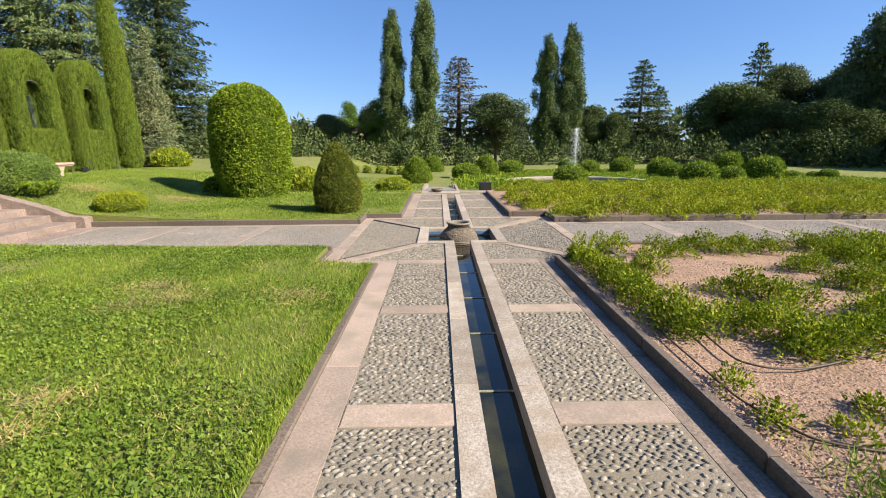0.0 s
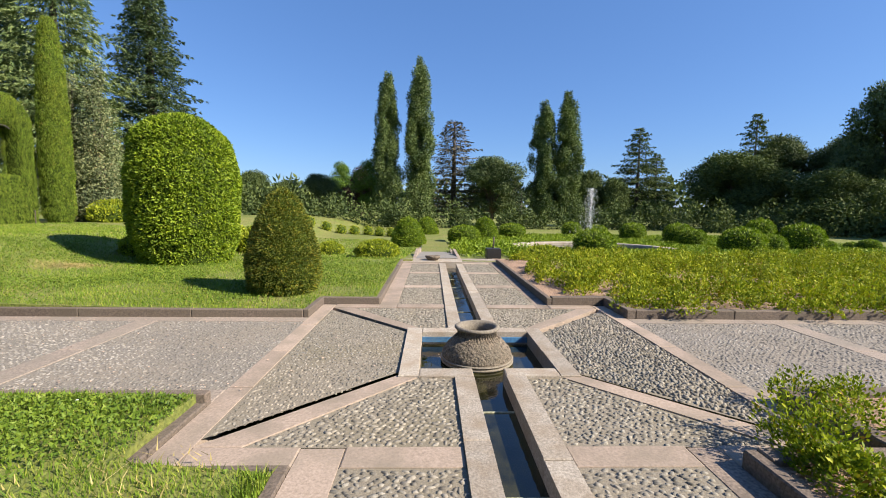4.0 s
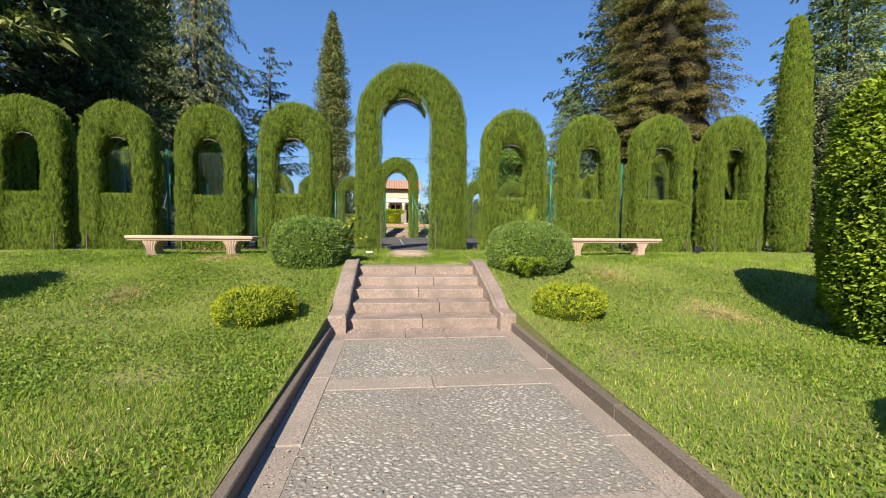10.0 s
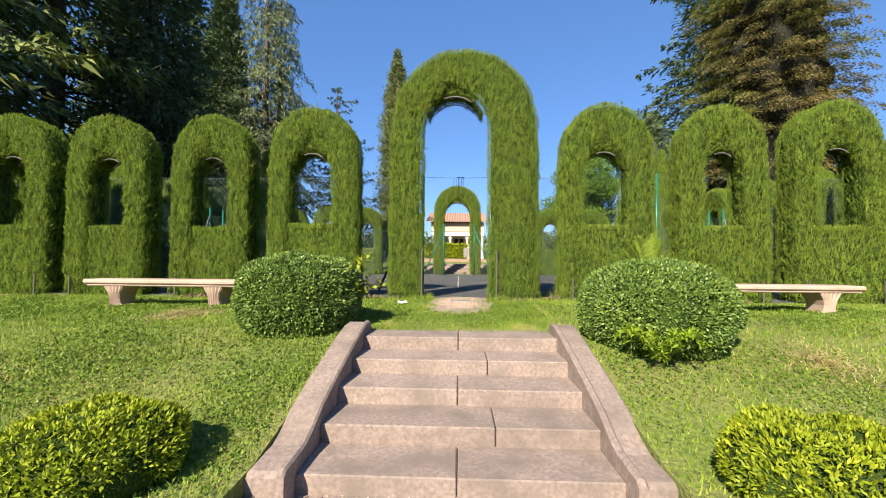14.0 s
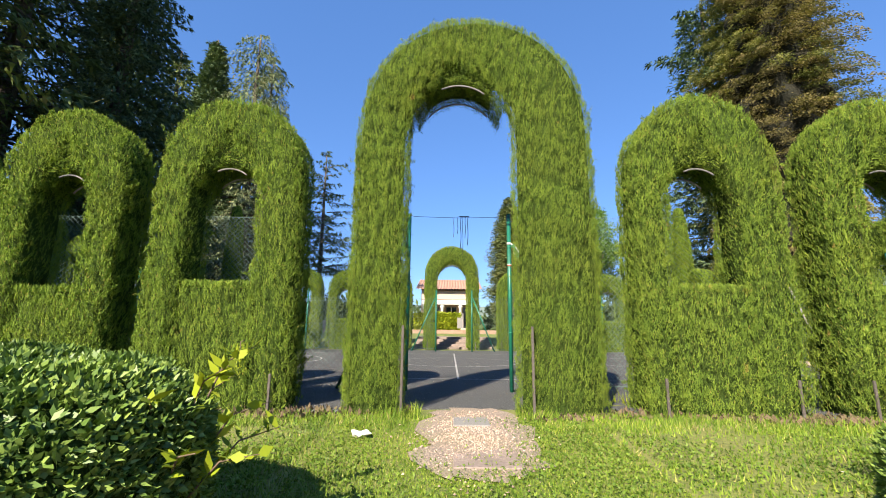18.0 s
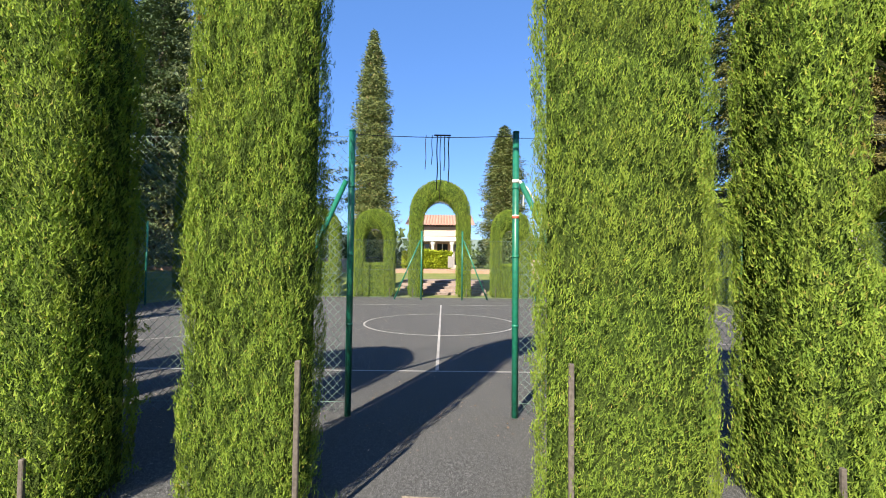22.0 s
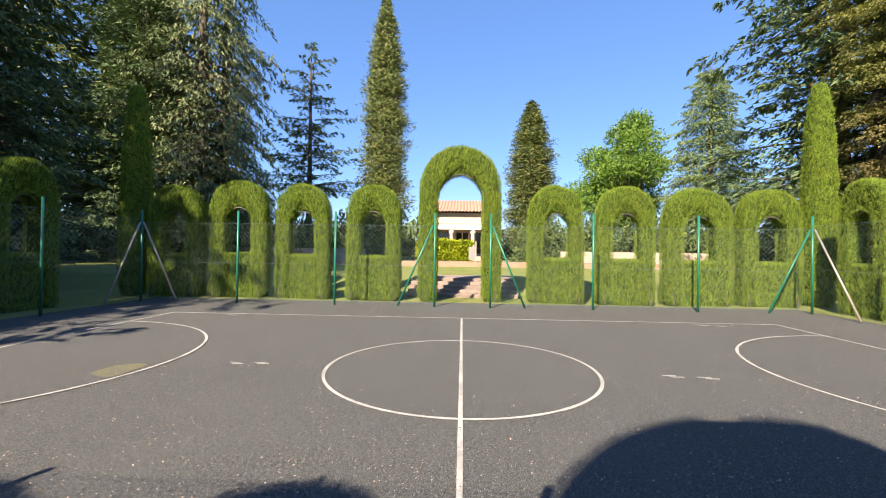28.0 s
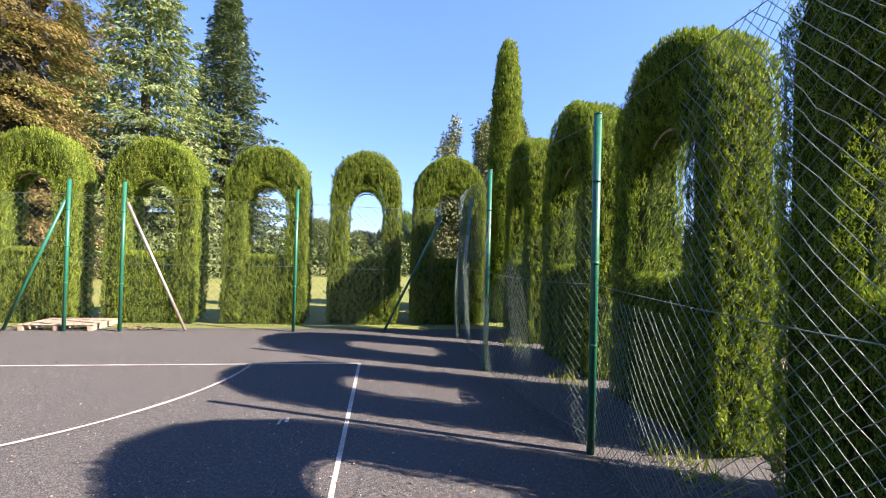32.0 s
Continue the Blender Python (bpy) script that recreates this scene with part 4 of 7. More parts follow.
def hoop_mesh(ow, oh, thick):
    """Two bare hoops under the crown; leaves have closed over most of the front one."""
    hoops = []
    for s, a0, a1, mat in ((-1, 0.37, 0.7, "zinc"), (1, 0.24, 0.76, "steel")):
        a = np.linspace(a0 * math.pi, a1 * math.pi, 20)
        arc = np.stack([-(ow / 2 - 0.035) * np.cos(a), np.full(20, s * (thick / 2 - 0.15)), oh - ow * 0.55 + (ow * 0.55 - 0.03) * np.sin(a)], 1)
        hoops.append(tubes_mesh("hoop", mat, [(arc, 0.0115)]))
    return hoops


def make_arch(label, w, h, thick, ow, oh, sill, dens, leaf, seed, ox=0.0, flare=(0.0, 0.0), stakes=(), tall=0.42, **kw):
    ob = thing("hedge_arch", label, "topiary hedge", group="clipped cypress arches round the court")
    ms = arch_mesh(w, h, thick, ow, oh, sill, dens, leaf, seed, ox, flare, **kw)
    for name, me, lab in zip(("core", "foliage", "sill_core", "sill_foliage"), ms, ("solid dark core, shaded depth put into its colour", "", "solid dark core, shaded depth put into its colour", "clipped block under the opening")):
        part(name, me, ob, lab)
    for me in hoop_mesh(ow, oh, thick):
        part("hoop", me, ob, "bare curved metal hoop", at=pose(ox, 0, 0))
    for x in stakes or (-w / 2 + 0.18, w / 2 - 0.16):
        part("stake", box_mesh("stake", "stake", x - 0.014, x + 0.014, -thick / 2 - 0.008, -thick / 2 + 0.016, -0.05, tall, 0.004), ob, "grey weathered stake")
    return ob


def place(src, x, y, z, turn, sx=1.0, sz=1.0):
    k = src.scale
    sx, sz = sx / k[0], sz / k[2]
    return copy_thing(src, Matrix.Translation((x, y, z)) @ Matrix.Rotation(radians(turn), 4, "Z") @ Matrix.Diagonal((sx, 1, sz, 1)))


WIN = "clipped green cypress arch with a window over a low hedge block"
fine_a = make_arch(WIN, 1.74, 3.72, 0.66, 0.80, 2.84, 1.44, 3900, 0.028, 1, -0.05, count=3, back=0.6, shag=1.5)
fine_b = make_arch(WIN, 1.73, 3.76, 0.66, 0.78, 2.86, 1.44, 3900, 0.028, 2, -0.06, count=3, shag=1.5)
near_a = make_arch(WIN, 1.7, 3.7, 0.64, 0.76, 2.82, 1.42, 3200, 0.034, 1, shag=1.6)
near_b = make_arch(WIN, 1.7, 3.7, 0.64, 0.78, 2.84, 1.42, 3200, 0.034, 5, shag=1.6)
far_a = make_arch(WIN, 1.72, 3.77, 0.66, 0.82, 2.9, 1.45, 2200, 0.045, 9, count=2, shag=1.7)
far_b = make_arch(WIN, 1.72, 3.77, 0.66, 0.80, 2.88, 1.45, 2200, 0.045, 12, count=2, shag=1.7)
gate_near = make_arch("tall clipped cypress arch forming the open gateway to the court", 2.84, 4.82, 0.74, 1.14, 3.93, 0, 5400, 0.0215, 3, -0.18, (0.07, 0.3), (-0.78, 0.62), 0.95, cleft=0.22, count=4, back=0.35, shag=1.55)
gate_far = make_arch("tall clipped cypress arch forming the far gateway", 2.6, 5.02, 0.74, 1.4, 4.1, 0, 2200, 0.045, 4, cleft=0.25, count=2, shag=1.4)
BASE_E = 0.71
# local -y faces the garden (east): turn of 90 degrees puts -y towards +x
fine_a.matrix_basis = Matrix.Translation((EAST, 5.74, BASE_E)) @ Matrix.Rotation(radians(90), 4, "Z")
fine_b.matrix_basis = Matrix.Translation((EAST, 11.38, BASE_E)) @ Matrix.Rotation(radians(90), 4, "Z")
near_a.matrix_basis = Matrix.Translation((EAST, 1.62, BASE_E)) @ Matrix.Rotation(radians(90), 4, "Z") @ Matrix.Diagonal((0.93, 1, 0.97, 1))
near_b.matrix_basis = Matrix.Translation((EAST, 3.71, BASE_E)) @ Matrix.Rotation(radians(90), 4, "Z") @ Matrix.Diagonal((0.9, 1, 0.97, 1))
gate_near.matrix_basis = Matrix.Translation((EAST, 8.66, BASE_E)) @ Matrix.Rotation(radians(90), 4, "Z")
place(near_b, EAST, -0.4, BASE_E, 90, 1.0, 0.98)
place(near_a, EAST, 13.5, BASE_E, 90, 0.94, 1.01)
place(near_b, EAST, 15.62, BASE_E, 90, 0.98, 1.03)
place(near_a, EAST, 17.8, BASE_E, 90, 0.97, 1.05)
far_a.matrix_basis = Matrix.Translation((WEST, 5.66, 0.72)) @ Matrix.Rotation(radians(90), 4, "Z")
far_b.matrix_basis = Matrix.Translation((WEST, 11.5, 0.72)) @ Matrix.Rotation(radians(90), 4, "Z")
gate_far.matrix_basis = Matrix.Translation((WEST, 8.45, 0.72)) @ Matrix.Rotation(radians(90), 4, "Z")
for src, y, sx, sz in ((far_b, 3.33, 1.0, 1.0), (far_a, 1.2, 1.08, 1.03), (far_b, -0.95, 1.0, 0.98), (far_a, 13.68, 1.02, 1.0), (far_b, 15.9, 1.15, 0.98), (far_a, 18.1, 1.03, 0.98)):
    place(src, WEST, y, 0.72, 90, sx, sz)
for src, x, sx, sz in ((far_a, -26.1, 0.82, 0.98), (far_b, -24.15, 0.95, 0.99), (far_a, -22.05, 0.98, 1.02), (far_b, -19.85, 1.03, 1.0), (near_a, -17.65, 1.0, 1.02), (near_b, -15.6, 0.9, 1.02), (near_a, -13.75, 0.95, 1.02)):
    place(src, x, NORTH, 0.72, 180, sx, sz)
    if x > -26:
        place(far_a if src in (near_a, far_b) else far_b, x, SOUTH, 0.72, 0, sx, sz)


def clipped_solid(profile, dens, leaf, mat, seed, rough=(3.0, 0.04), up=0.4, lean=0.8, spread=0.5, wide=0.5, squash=1.0, tri=""):
    """Leaves and core of a clipped solid of revolution; profile: rows of (z, radius)."""
    pr = np.array(profile, float)
    seg = np.hypot(np.diff(pr[:, 0]), np.diff(pr[:, 1]))
    mid = (pr[1:, 1] + pr[:-1, 1]) / 2
    wts = seg * mid + 1e-6
    area = 2 * np.pi * wts.sum()
    k = int(area * dens)
    b = rng.choice(len(seg), k, p=wts / wts.sum())
    fr = rng.uniform(0, 1, k)
    z = pr[b, 0] + (pr[b + 1, 0] - pr[b, 0]) * fr
    r = pr[b, 1] + (pr[b + 1, 1] - pr[b, 1]) * fr
    a = rng.uniform(0, 2 * np.pi, k)
    dz, dr = np.diff(pr[:, 0])[b], np.diff(pr[:, 1])[b]
    n = unit(np.stack([np.cos(a) * dz, np.sin(a) * dz, -dr], 1))
    p = np.stack([np.cos(a) * r, np.sin(a) * r * squash, z], 1)
    tuft = lumps(p, 0.55 / leaf, seed + 9)
    p = p + n * (fuzz(p, rough[0], seed) * rough[1] + tuft * leaf * 0.35 + rng.uniform(-1.2, 0.3, k) * leaf * 0.5)[:, None]
    keep = rng.uniform(0, 1, k) < np.clip(1.0 + tuft * 0.9, 0.3, 1.0)
    p, n = p[keep], n[keep]
    v, f = leaves(p, n, leaf, leaf * wide, lean, up, spread, tri or True)
    foliage = np_mesh("foliage", v, f, mat)
    ang = np.linspace(0, 2 * np.pi, 25)[:-1]
    rr = np.maximum(pr[:, 1] - leaf * 0.75, 0.01)
    cv = np.stack([np.cos(ang)[None] * rr[:, None], np.sin(ang)[None] * rr[:, None] * squash, np.repeat(pr[:, :1] - 0.02, 24, 1)], -1).reshape(-1, 3)
    i, j = np.meshgrid(np.arange(len(pr) - 1), np.arange(24), indexing="ij")
    i, j = i.ravel(), j.ravel()
    cf = np.stack([i * 24 + j, i * 24 + (j + 1) % 24, (i + 1) * 24 + (j + 1) % 24, (i + 1) * 24 + j], 1)
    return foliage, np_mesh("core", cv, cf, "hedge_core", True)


def topiary(name, label, category, at, *args, group="", **kw):
    ob = thing(name, label, category, at=at, group=group)
    f, c = clipped_solid(*args, **kw)
    part("foliage", f, ob)
    part("core", c, ob, "solid dark core, shaded depth put into its colour")
    return ob


# tall columns at the corners of the court
col_profile = [(0.0, 0.30), (0.3, 0.44), (2.0, 0.45), (4.0, 0.41), (5.6, 0.33), (6.4, 0.24), (6.7, 0.13), (6.78, 0.02)]
column = topiary("cypress_column", "tall clipped cypress column at the hedge corner", "topiary", pose(-12.35, 19.75, 0.72), col_profile, 3600, 0.06, "hedge", 2, (3.0, 0.03), 0.9, 0.4, 0.36, 0.3, tri="tri", group="corner columns")
for x, y, s in ((-28.6, 20.0, 1.06), (-28.4, -2.6, 1.05), (-12.35, -2.45, 1.05)):
    copy_thing(column, Matrix.Translation((x, y, 0.72)) @ Matrix.Diagonal((s, s, s, 1)))
thing("wooden_stake", "tall grey weathered stake beside the gateway arch", "stake", me=box_mesh("wooden_stake", "stake", -12.79, -12.75, 9.37, 9.41, BASE_E - 0.05, 2.75, 0.005))

# ---- topiary and bushes of the garden ----
def egg(h, r, low=0.55, top_pow=2.2, base=0.75, n=14):
    """Profile of an egg-like clipped bush."""
    z = np.linspace(0, 1, n)
    rad = np.where(z < low, base + (1 - base) * np.sin(z / low * np.pi / 2), np.sqrt(np.maximum(0, 1 - ((z - low) / (1 - low)) ** top_pow)))
    return [(h * a, max(r * b, 0.01)) for a, b in zip(z, rad)]


def ground_at(x, y, sink=0.03):
    return pose(x, y, float(level(x, y)) - sink)


topiary("box_topiary", "large bright green egg-shaped clipped shrub on the lawn", "topiary", ground_at(-4.85, 14.0), egg(3.12, 1.06, 0.42, 3.3, 0.8, 30), 3000, 0.055, "box", 1, (2.2, 0.06), 0.0, 0.7, 0.55, 0.55)
topiary("box_topiary", "tall green clipped shrub on the south lawn", "topiary", ground_at(-4.75, 1.6), egg(3.2, 0.66, 0.45, 2.5, 0.85), 500, 0.12, "box", 31, (2.2, 0.06), 0.0, 0.7, 0.55, 0.55)
topiary("yew_topiary", "dark green yew clipped to a blunt cone, bronzing on one side", "topiary", ground_at(-1.75, 10.95), [(0, 0.36), (0.08, 0.47), (0.35, 0.52), (0.7, 0.48), (1.05, 0.37), (1.3, 0.25), (1.46, 0.13), (1.53, 0.02)], 11000, 0.036, "yew", 2, (5.0, 0.025), 0.1, 0.8, 0.4, 0.34)
for x, y, s in ((-6.3, 6.55, 1.0), (-6.25, 10.45, 0.98)):
    topiary("golden_shrub", "low rounded yellow-green shrub on the sloping lawn", "shrub", ground_at(x, y, 0.05), egg(0.46 * s, 0.47 * s, 0.4, 2.0, 0.7), 8000, 0.032, "golden", 3 + x, (6.0, 0.05), 0.3, 0.7, 0.6, 0.45)
topiary("bay_shrub", "rounded glossy evergreen shrub beside the stair head", "shrub", ground_at(-8.98, 6.7, 0.05), egg(0.9, 0.7, 0.42, 2.8, 0.84, 20), 9500, 0.034, "bay", 6, (5.0, 0.045), 0.2, 0.8, 0.6, 0.55)
topiary("bay_shrub", "rounded glossy evergreen shrub beside the stair head", "shrub", ground_at(-8.6, 10.65, 0.05), egg(0.9, 0.76, 0.42, 2.3, 0.82, 20), 9500, 0.034, "bay", 8, (5.0, 0.04), 0.2, 0.8, 0.6, 0.55)
# taller shoots behind the bushes
shoots = thing("young_shoots", "arching yellow-green leafy shoots beside the shrub", "shoots", at=ground_at(-9.08, 7.2))
for a, b, h_ in ((0.12, 0.3, 0.82), (-0.2, 0.24, 0.88), (0.26, 0.14, 0.72), (-0.06, 0.38, 0.66), (-0.3, 0.12, 0.74), (0.1, 0.42, 0.5), (-0.22, 0.36, 0.52), (0.3, 0.32, 0.56)):
    bend = np.array([(0, 0, 0), (a * 0.35, b * 0.35, h_ * 0.55), (a * 0.75, b * 0.75, h_ * 0.92), (a * 1.15, b * 1.15, h_)])
    stem = part("stem", tubes_mesh("stem", "twig", [(bend, (0.006, 0.005, 0.004, 0.002))], 5), shoots)
    u = rng.uniform(0.3, 1.0, 26)
    q = np.stack([np.interp(u, (0, 0.5, 0.85, 1), bend[:, c]) for c in range(3)], 1)
    v, f = leaves(q, unit(np.stack([rng.normal(0, 1, 26), rng.normal(0, 1, 26), np.full(26, 0.3)], 1)), 0.078, 0.036, 0.9, 0.1, 0.3)
    part("foliage", np_mesh("foliage", v, f, "golden"), stem)
tuft = thing("dead_spray", "yellowed loose spray hanging from the clipped hedge", "twig", at=ground_at(-11.96, 6.12))
q = np.concatenate([rng.normal(0, 0.045, (190, 2)), rng.uniform(0.46, 0.76, (190, 1))], 1)
v, f = leaves(q, unit(q * np.array([1, 1, 0]) + np.array([0.6, 0, -0.5])), 0.04, 0.009, 0.6, -0.3, 0.5)
part("foliage", np_mesh("foliage", v, f, "golden"), tuft)
part("stem", tubes_mesh("stem", "twig", [([(-0.12, 0, 0.8), (-0.02, 0, 0.78), (0.02, 0.02, 0.6)], (0.006, 0.005, 0.003))], 5), tuft)
# fern by the right-hand shrub
fern = thing("fern", "small bright green fern in front of the shrub", "fern", at=ground_at(-7.82, 10.35, 0.0))
runs_p = []
for a in np.linspace(0, 2 * np.pi, 11)[:-1]:
    tt = np.linspace(0.15, 1, 26)
    rr, zz = tt * 0.36, 0.34 * np.sin(tt * 2.3)
    runs_p.append(np.stack([np.cos(a) * rr, np.sin(a) * rr, zz], 1))
q = np.concatenate(runs_p)
v, f = leaves(np.repeat(q, 4, 0), np.tile([0, 0, 1.0], (len(q) * 4, 1)), 0.06, 0.018, 0.1, 0.0, 0.6)
part("frond", np_mesh("frond", v, f, "box"), fern)
tall_fern = thing("fern", "tall upright yellow-green fern fronds behind the shrub", "fern", at=ground_at(-9.3, 10.9, 0.0))
for j in range(16):
    a, reach, hh = rng.uniform(0, 6.283), rng.uniform(0.12, 0.42), rng.uniform(0.85, 1.25)
    tt = np.linspace(0.25, 1, 44)
    c = np.stack([np.cos(a) * reach * tt ** 2.2, np.sin(a) * reach * tt ** 2.2, hh * tt ** 0.8], 1)
    sd = np.array([-np.sin(a), np.cos(a), 0.0])
    wd = 0.085 * np.sin(np.pi * np.clip(1.08 - tt, 0, 1)) + 0.01
    v = []
    for s_ in (-1, 1):
        tip = c + sd * (s_ * wd)[:, None] + np.array([0, 0, 0.035])
        v.append(np.stack([c - np.array([0, 0, 0.009]), tip, c + np.array([0, 0, 0.009])], 1))
    v = np.concatenate(v).reshape(-1, 3)
    part("frond", np_mesh("frond", v, np.arange(len(v)).reshape(-1, 3), "fern"), tall_fern)
# garden north of the walk: cones, balls, low domes
box_ball = topiary("box_ball", "clipped green box ball in the flower garden", "topiary", pose(5.75, 18.5, -0.25), egg(0.97, 0.65, 0.5, 2.1, 0.75), 900, 0.07, "box", 11, (3.0, 0.02), 0.2, 0.8, 0.5, 0.5, group="clipped balls round the basin")
for x, y, s, top in ((11.8, 20.0, 1.02, 0.66), (18.0, 24.5, 1.25, 0.72), (16.66, 25.4, 0.95, 0.91), (15.1, 22.8, 0.85, 0.3), (15.1, 29.8, 1.1, 0.55), (14.7, 27.7, 1.0, 0.31), (13.7, 32.6, 1.1, 0.48), (11.6, 33.4, 1.0, 0.31), (11.0, 36.8, 1.0, 0.4), (5.9, 33.8, 1.25, 0.33), (21.4, 26.8, 0.6, -0.2), (22.2, 26.2, 0.5, -0.22), (22.7, 25.8, 0.65, -0.05), (2.2, 28.2, 1.2, 0.36)):
    zb = float(level(x, y)) - 0.05
    copy_thing(box_ball, Matrix.Translation((x, y, zb)) @ Matrix.Diagonal((s * 1.12, s * 1.12, (top + 0.12 - zb) / 0.97, 1)))
dome = topiary("clipped_dome", "bright green clipped dome beside the far path", "topiary", pose(-0.75, 26.25, -0.55), egg(1.48, 0.85, 0.12, 1.5, 0.94), 900, 0.08, "box", 12, (3.0, 0.03), 0.2, 0.8, 0.5, 0.5, group="clipped domes by the far path")
for x, y, s, sz in ((0.1, 35.2, 0.95, 0.9), (3.85, 32.1, 1.0, 0.98)):
    copy_thing(dome, Matrix.Translation((x, y, float(level(x, y)))) @ Matrix.Diagonal((s, s, sz, 1)))
low_bush = topiary("low_bush", "low rounded yellow-green bush on the lawn", "shrub", ground_at(-1.1, 16.5), egg(0.5, 0.6, 0.4, 2.0, 0.75), 1500, 0.06, "golden", 13, (4.0, 0.05), 0.2, 0.8, 0.5, 0.5, group="low bushes of the north lawn")
for x, y, s, sz in ((-2.7, 17.9, 0.65, 0.9), (-3.6, 15.6, 0.8, 1.2), (3.6, 16.6, 0.95, 0.9), (-5.9, 17.2, 1.5, 1.9), (-4.5, 17.4, 1.2, 1.7), (-6.3, 14.9, 0.9, 1.0), (-11.6, 21.2, 1.3, 1.7)):
    copy_thing(low_bush, Matrix.Translation((x, y, float(level(x, y)) - 0.05)) @ Matrix.Diagonal((s, s, sz, 1)))
small_ball = topiary("small_ball", "small clipped ball in a row along the lawn edge", "topiary", ground_at(-3.17, 34.0), egg(0.62, 0.36, 0.5, 2.0, 0.75), 300, 0.1, "golden", 14, (4.0, 0.02), 0.2, 0.8, 0.5, 0.5, group="row of small balls")
for x, y in ((-4.06, 34.9), (-5.0, 34.8), (-5.9, 34.7), (-6.9, 34.6), (-2.3, 33.5), (-8.0, 34.5)):
    copy_thing(small_ball, ground_at(x, y))

# ---- stone benches ----
def stone_bench(y0, y1, label):
    """A long seat slab with a moulded edge on two scrolled, fluted feet."""
    x, z = -10.6, float(level(-10.6, (y0 + y1) / 2)) - 0.01
    ob = thing("stone_bench", label, "bench", at=pose(x, (y0 + y1) / 2, z), group="stone benches before the hedge")
    L = (y1 - y0) / 2
    bm = bmesh.new()
    box(bm, -0.24, 0.24, -L, L, 0.36, 0.43, 0.018)
    part("seat", bm_mesh("seat", bm, "bench_stone"), ob)
    part("moulding", box_mesh("moulding", "bench_stone", -0.21, 0.21, -L + 0.04, L - 0.04, 0.325, 0.362, 0.012), ob)
    for yc in (-L * 0.63, L * 0.63):
        prof = [(0.0, 0.1), (0.03, 0.115), (0.05, 0.095), (0.14, 0.085), (0.22, 0.1), (0.28, 0.135), (0.32, 0.15), (0.327, 0.15)]
        n = 11
        rows, bm = [], bmesh.new()
        for zz, hw in prof:
            ring = []
            for side in (1, -1):
                for i in range(n):
                    u = (i / (n - 1) - 0.5) * 2
                    ring.append(bm.verts.new((side * (0.15 + 0.045 * zz / 0.33 + (0.012 if i % 2 else -0.008)), side * u * hw, zz)))
            rows.append([ring[i] for i in range(2 * n)])
        for r0, r1 in zip(rows[:-1], rows[1:]):
            for i in range(2 * n):
                j = (i + 1) % (2 * n)
                bm.faces.new((r0[i], r0[j], r1[j], r1[i]))
        bm.faces.new(rows[0])
        bm.faces.new(rows[-1])
        part("foot", bm_mesh("foot", bm, "bench_stone"), ob, "fluted scrolled stone foot", at=pose(0, yc, 0))
    return ob


stone_bench(2.77, 5.27, "pink stone bench on fluted feet before the hedge")
stone_bench(11.95, 14.45, "pink stone bench on fluted feet, one end behind a shrub")

# ---- jar in the pool ----
def lathe(name, profile, mat, n=48, wobble=0.0, smooth=True):
    bm = bmesh.new()
    rows = []
    for k, (z, r) in enumerate(profile):
        rows.append([bm.verts.new((r * math.cos(a) * (1 + wobble * math.sin(3 * a + k)), r * math.sin(a) * (1 + wobble * math.cos(2 * a + k)), z + wobble * r * math.sin(2 * a))) for a in np.linspace(0, 2 * math.pi, n, endpoint=False)])
    for r0, r1 in zip(rows[:-1], rows[1:]):
        for i in range(n):
            j = (i + 1) % n
            bm.faces.new((r0[i], r0[j], r1[j], r1[i]))
    return bm_mesh(name, bm, mat, smooth)


jar = thing("stone_jar", "rough weathered stone jar standing in the small pool", "jar", at=Matrix.Translation((0.85, 8.6, -0.29)) @ Matrix.Diagonal((0.92, 0.92, 0.93, 1)))
prof = [(0.0, 0.27), (0.06, 0.325), (0.13, 0.352), (0.2, 0.36), (0.27, 0.357), (0.31, 0.345), (0.34, 0.325), (0.375, 0.298), (0.41, 0.262), (0.435, 0.232), (0.455, 0.208), (0.475, 0.19)]
body = lathe("body", [(a, float(np.interp(a, [q[0] for q in prof], [q[1] for q in prof]))) for a in np.linspace(0, 0.475, 40)], "jar", 110, 0.008)
co = np.array([v.co for v in body.vertices])
rad = co * np.array([1, 1, 0])
rough = np.clip((co[:, 2] - 0.25) / 0.04, 0, 1) * np.clip((0.47 - co[:, 2]) / 0.03, 0, 1)
co = co + unit(rad) * ((lumps(co, 34.0, 3) * 0.007 + lumps(co, 78.0, 8) * 0.005) * rough)[:, None]
body.vertices.foreach_set("co", co.ravel())
part("body", body, jar)
for z0, hh in ((0.1, 0.05), (0.155, 0.03), (0.19, 0.025), (0.222, 0.022)):
    part("moulded_band", lathe("moulded_band", [(z0, 0.35), (z0 + hh * 0.15, 0.369), (z0 + hh * 0.5, 0.374), (z0 + hh * 0.85, 0.368), (z0 + hh, 0.35)], "jar_band", 60, 0.006), jar, "pale moulded ring")
ribs = []
for a in np.arange(0, 2 * np.pi, 2 * np.pi / 46):
    z = np.linspace(0.425, 0.515, 4)
    rr = np.interp(z, [0.425, 0.455, 0.49, 0.515], [0.24, 0.208, 0.194, 0.205])
    ribs.append((np.stack([np.cos(a) * rr, np.sin(a) * rr, z], 1), 0.006))
part("ribbing", tubes_mesh("ribbing", "jar", ribs, 5), jar, "short upright ribs round the neck")
